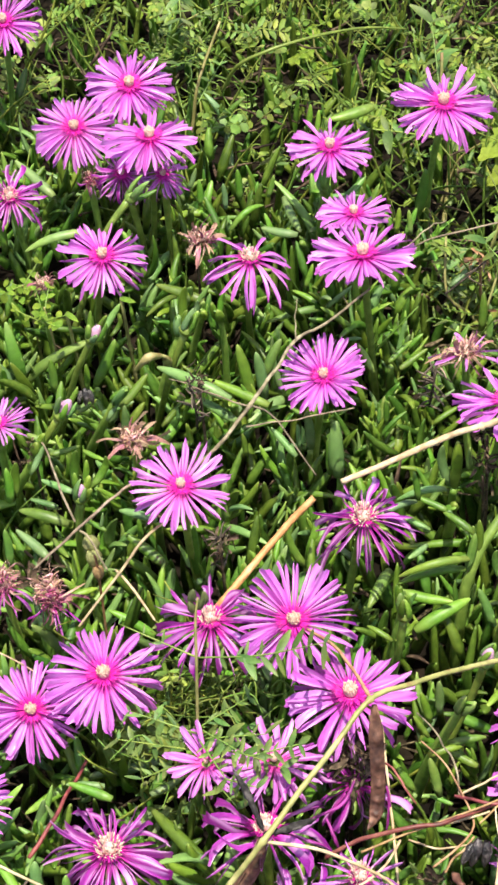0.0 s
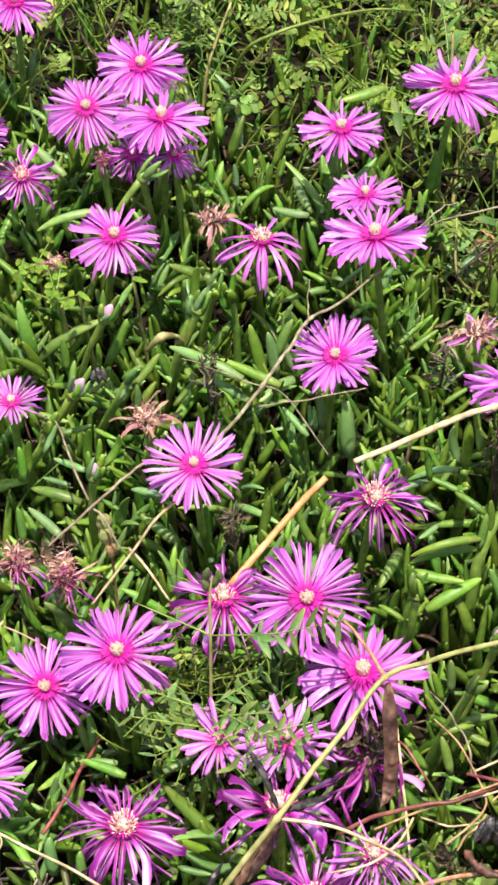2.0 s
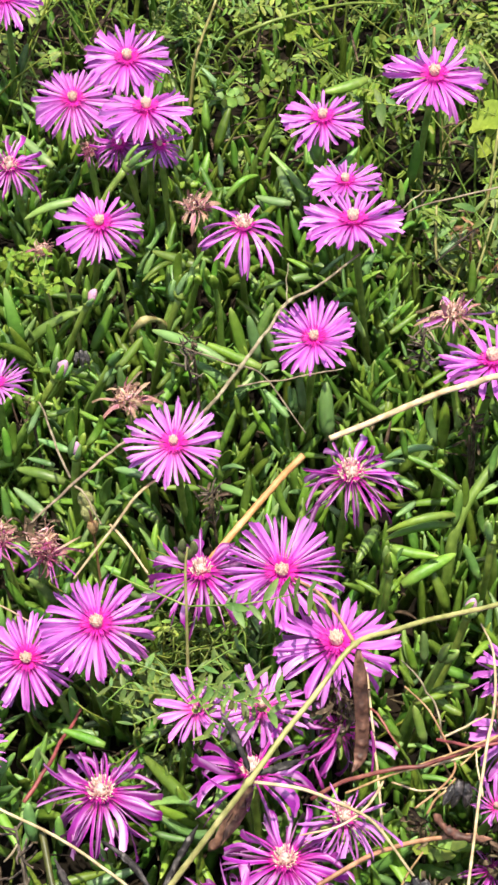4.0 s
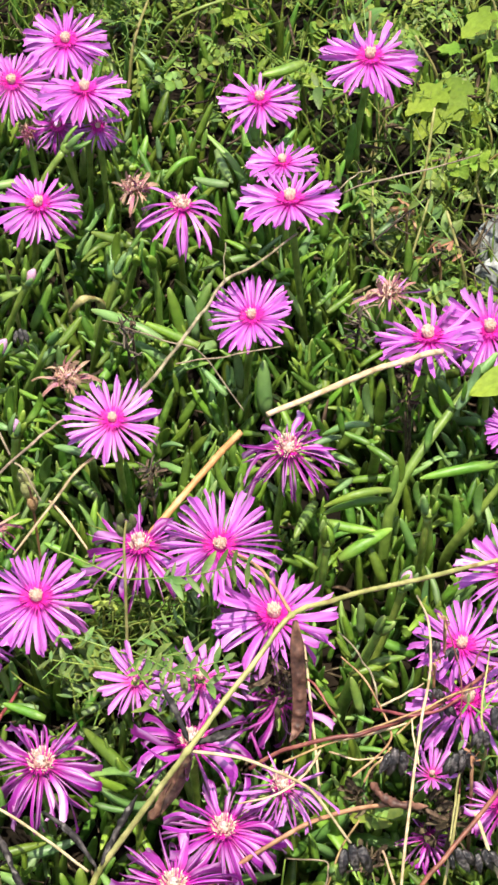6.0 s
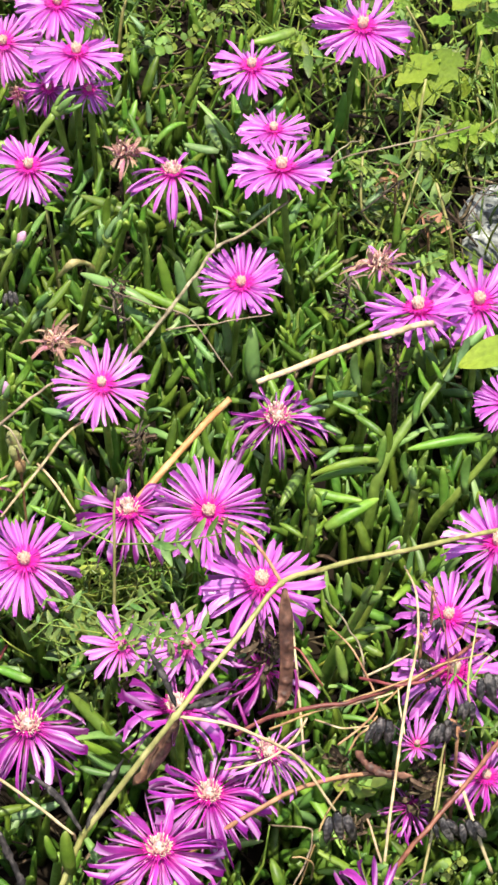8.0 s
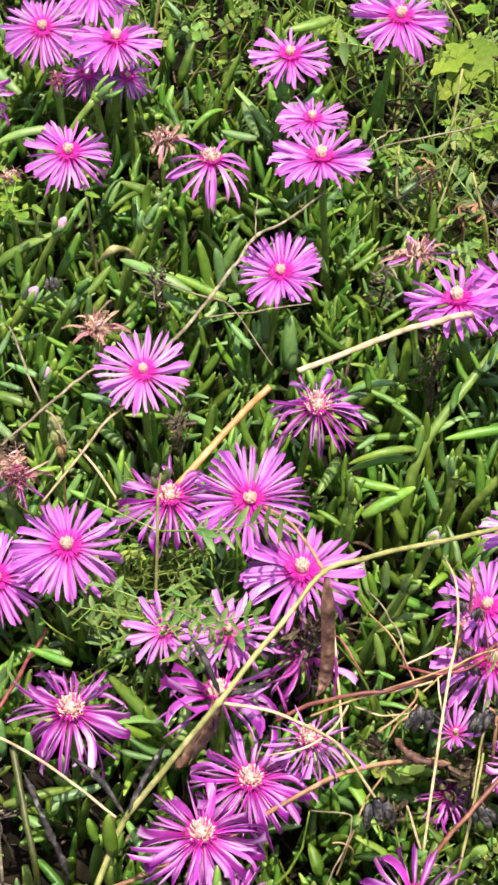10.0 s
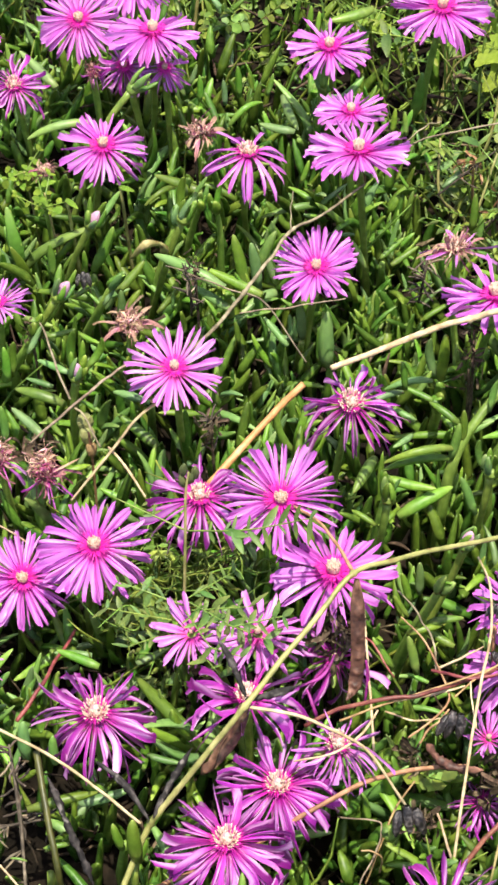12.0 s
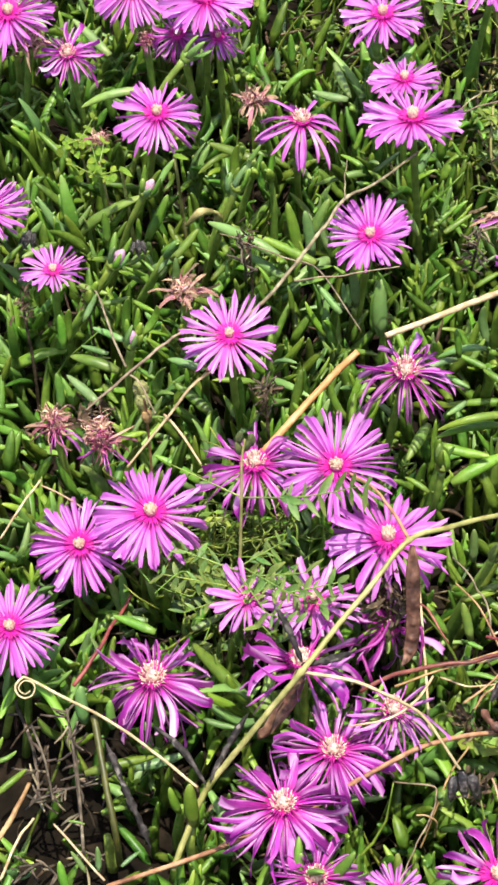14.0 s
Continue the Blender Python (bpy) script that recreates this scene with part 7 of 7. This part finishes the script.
def undergrowth():
    """The dense lower leaves, too many to tell apart."""
    rng = random.Random(5)
    shapes = [finger(b, 0.08, 5, 6) for b in (0.2, 0.45, -0.3, 0.05, -0.1)]
    verts, faces = [], []
    for _ in range(8600):
        x, y = rng.uniform(-0.24, 0.32), rng.uniform(-0.36, 0.56)
        if rng.random() < weedy(x, y) * 0.75:
            continue
        out = x < -0.13 or x > 0.22 or y < -0.28
        z = rng.uniform(-0.004, 0.046) + (0.02 if out else 0)
        if rng.random() < 0.3:
            z = rng.uniform(-0.003, 0.008)
        if x < -0.045 and y < -0.14 and rng.random() < 0.68:
            continue
        if x < -0.045 and y < -0.14:
            z *= 0.75
        d = Vector((rng.gauss(0, 0.42), rng.gauss(0, 0.42), rng.uniform(0.5, 1.1)))
        ln = rng.uniform(0.015, 0.027)
        if y < -0.07 and rng.random() < 0.40:
            continue
        z = min(z, free_height(x, y, 0.08) - ln * 0.8)
        if z < -0.012:
            continue
        if weedy(x, y) > 0.5:
            z, ln = z * 0.4, ln * 0.6
        if rng.random() < 0.30:
            # bare lower stems stand between the leaves
            ln = min(rng.uniform(0.035, 0.055), free_height(x, y, 0.08))
            z, d = -0.003, Vector((rng.gauss(0, 0.16), rng.gauss(-0.05, 0.16), 1))
        m = basis((x, y, z), d, (rng.gauss(0, 1), rng.gauss(0, 1), 0.6), ln, 0.032, 0.028)
        v, f = rng.choice(shapes)
        o = len(verts)
        verts += [m @ Vector(q) for q in v]
        faces += [tuple(k + o for k in g) for g in f]
    for _ in range(330):
        # short plump tips seen from above between the dry stems
        x, y = rng.uniform(0.05, 0.165), rng.uniform(-0.27, -0.14)
        ln = rng.uniform(0.010, 0.016)
        z = min(rng.uniform(0.012, 0.055), free_height(x, y, 0.08) - ln)
        if z < 0:
            continue
        m = basis((x, y, z), (rng.gauss(0, 0.4), rng.gauss(-0.2, 0.4), 1), (rng.gauss(0, 1), rng.gauss(0, 1), 0.6), ln, 0.034, 0.032)
        v, f = rng.choice(shapes)
        o = len(verts)
        verts += [m @ Vector(q) for q in v]
        faces += [tuple(k + o for k in g) for g in f]
    low = [finger(b, 0.08, 5, 4) for b in (0.2, -0.25)]
    for _ in range(30000):
        # the bed goes on outwards to a ragged edge
        x, y = rng.uniform(-1.0, 1.06), rng.uniform(-1.1, 1.3)
        edge = 1 + 0.22 * noise.noise(Vector((x * 2.2, y * 2.2, 9)))
        if (-0.22 < x < 0.30 and -0.34 < y < 0.54) or math.hypot((x - 0.03) / 0.95, (y - 0.1) / 1.15) > edge:
            continue
        d = Vector((rng.gauss(0, 0.5), rng.gauss(0, 0.5), 1))
        m = basis((x, y, rng.uniform(0.0, 0.045)), d, (rng.gauss(0, 1), rng.gauss(0, 1), 0.6), rng.uniform(0.024, 0.040), 0.046, 0.042)
        v, f = rng.choice(low)
        o = len(verts)
        verts += [m @ Vector(q) for q in v]
        faces += [tuple(k + o for k in g) for g in f]
    tagged(new("ice_plant_undergrowth", mesh("ice_plant_undergrowth", verts, faces, M_LEAF_SHADED)), "dense lower ice plant leaves over the soil", "succulent mat", kind="stuff")


undergrowth()

# ---------------------------------------------------------------- weeds
def weeds():
    rng = random.Random(17)
    kinds = [vetch(rng, rng.uniform(0.05, 0.085), rng.randint(3, 4), rng.uniform(0.006, 0.009), LEAFLETS) for _ in range(5)]
    kinds += [vetch(rng, rng.uniform(0.035, 0.06), 3, rng.uniform(0.005, 0.007), ROUND, "low weed with small rounded yellow-green leaves") for _ in range(3)]
    used, made = set(), 0
    for _ in range(1500):
        x, y = rng.uniform(-0.13, 0.26), rng.uniform(-0.28, 0.50)
        if rng.random() > weedy(x, y) or made > 44:
            continue
        made += 1
        k = rng.randrange(8)
        m = pose(x, y, 0, 0, 0, rng.uniform(0, 360)) @ Matrix.Scale(rng.uniform(0.8, 1.2), 4)
        if k in used:
            copy_thing(kinds[k], m)
        else:
            kinds[k].matrix_basis = m
            used.add(k)
    verts, faces = [], []

    def leafy(p, d, up, ln, wide):
        m = basis(p, d, up, ln, ln * wide, ln)
        o = len(verts)
        for q in ((0, 0, 0), (0.35, 0.45, 0.06), (0.8, 0.35, 0.02), (1, 0, -0.08), (0.8, -0.35, 0.02), (0.35, -0.45, 0.06), (0.5, 0, 0)):
            verts.append(m @ Vector(q))
        faces.extend((o + a, o + (a + 1) % 6, o + 6) for a in range(6))

    # feathery sprays in clumps, dark gaps between
    for _ in range(4600):
        x, y = rng.uniform(-0.2, 0.34), rng.uniform(-0.32, 0.62)
        clump = noise.noise(Vector((x * 34, y * 26, 3.0))) + 0.25
        if rng.random() > weedy(x, y) or clump < rng.uniform(0.05, 0.5):
            continue
        patchy = abs(x + 0.004) < 0.045 and abs(y + 0.085) < 0.045
        p = Vector((x, y, rng.uniform(0.03, 0.085) if patchy else rng.uniform(0.005, 0.06)))
        d = Vector((rng.gauss(0, 1), rng.gauss(0, 1), rng.gauss(0.35, 0.5))).normalized()
        up = Vector((rng.gauss(0, 0.4), rng.gauss(-0.2, 0.4), 1))
        side = d.cross(up).normalized()
        ln, gap = rng.uniform(0.0035, 0.0085), rng.uniform(0.0026, 0.0042)
        wide = rng.choice((0.35, 0.4, 0.45, 0.9))
        count = rng.randint(2, 6)
        v, f = tube([p, p + d * gap * count * 0.5, p + d * gap * (count + 0.5)], [0.0004, 0.00035, 0.0002], 4, 2)
        o = len(verts)
        verts += v
        faces += [tuple(k + o for k in g) for g in f]
        for k in range(count):
            for h in (-1, 1):
                leafy(p + d * gap * (k + 0.5), side * h + d * rng.uniform(0.1, 0.7) + Vector((0, 0, rng.gauss(0, 0.25))), up + side * rng.gauss(0, 0.3), ln * rng.uniform(0.7, 1.1), wide)
    for _ in range(900):
        # curled tendrils
        x, y = rng.uniform(-0.1, 0.24), rng.uniform(-0.26, 0.5)
        if rng.random() > weedy(x, y):
            continue
        p = Vector((x, y, rng.uniform(0.02, 0.06)))
        pts, a, q = [p], rng.uniform(0, 6.28), rng.uniform(0.002, 0.005)
        for k in range(5):
            a += rng.uniform(0.3, 1.3)
            pts.append(pts[-1] + Vector((math.cos(a) * q, rng.gauss(0, 0.002), math.sin(a) * q)))
        v, f = tube(pts, [0.0004, 0.00035, 0.0002], 4, 3)
        o = len(verts)
        verts += v
        faces += [tuple(k + o for k in g) for g in f]
    for _ in range(2400):
        x, y = rng.uniform(-0.2, 0.32), rng.uniform(-0.3, 0.6)
        if rng.random() > weedy(x, y) * 0.9 + 0.04:
            continue
        p = Vector((x, y, 0))
        q = p + Vector((rng.gauss(0, 0.03), rng.gauss(0, 0.025), rng.uniform(0.03, 0.085)))
        v, f = tube([p, p.lerp(q, 0.6) + Vector((rng.gauss(0, .006), rng.gauss(0, .006), 0)), q], [0.0008, 0.0007, 0.0003], 4, 3)
        o = len(verts)
        verts += v
        faces += [tuple(k + o for k in g) for g in f]
    for _ in range(170):
        # fine yellow-green strands where weeds crowd between the flowers
        x, y = rng.gauss(-0.004, 0.020), rng.gauss(-0.085, 0.018)
        p = Vector((x, y, rng.uniform(0.045, 0.085)))
        q = p + Vector((rng.gauss(0, 0.012), rng.gauss(0, 0.008), rng.gauss(0.002, 0.006)))
        v, f = tube([p, p.lerp(q, 0.5) + Vector((rng.gauss(0, .003), rng.gauss(0, .003), rng.gauss(.002, .002))), q], [0.0004, 0.0004, 0.0002], 4, 4)
        o = len(verts)
        verts += v
        faces += [tuple(k + o for k in g) for g in f]
    tagged(new("weed_tangle", mesh("weed_tangle", verts, faces, M_WEEDS)), "tangle of fine green weed leaves and stalks", "weeds", kind="stuff")


weeds()


def litter():
    """Dry scraps and thin straws on the soil."""
    rng = random.Random(23)
    verts, faces = [], []
    for _ in range(1500):
        x, y = rng.uniform(-0.2, 0.3), rng.uniform(-0.3, 0.55)
        if x < -0.045 and y < -0.14 and rng.random() < 0.8:
            continue
        p = Vector((x, y, rng.uniform(0.0, 0.025) + (0.03 * rng.random() if weedy(x, y) > 0.5 else 0)))
        ln = rng.uniform(0.006, 0.03)
        d = Vector((rng.gauss(0, 1), rng.gauss(0, 1), rng.gauss(0.1, 0.3))).normalized() * ln
        v, f = tube([p, p + d * 0.5 + Vector((0, 0, rng.gauss(0, .002))), p + d], [0.0005, rng.uniform(0.0005, 0.0014), 0.0004], 4, 3)
        o = len(verts)
        verts += v
        faces += [tuple(k + o for k in g) for g in f]
    for _ in range(34):
        # bare corner: crossed dry bits
        x, y = rng.uniform(-0.14, -0.045), rng.uniform(-0.26, -0.14)
        p = Vector((x, y, rng.uniform(0.004, 0.05)))
        d = Vector((rng.gauss(0, 1), rng.gauss(0, 0.7), rng.gauss(0.3, 0.6))).normalized() * rng.uniform(0.006, 0.022)
        v, f = tube([p, p + d * 0.5 + Vector((rng.gauss(0, .0015), 0, rng.gauss(0, .0015))), p + d], [0.0004, rng.uniform(0.0003, 0.0006), 0.0002], 4, 3)
        o = len(verts)
        verts += v
        faces += [tuple(k + o for k in g) for g in f]
    tagged(new("plant_litter", mesh("plant_litter", verts, faces, M_DEAD)), "dry brown plant litter on the soil", "litter", kind="stuff")


litter()
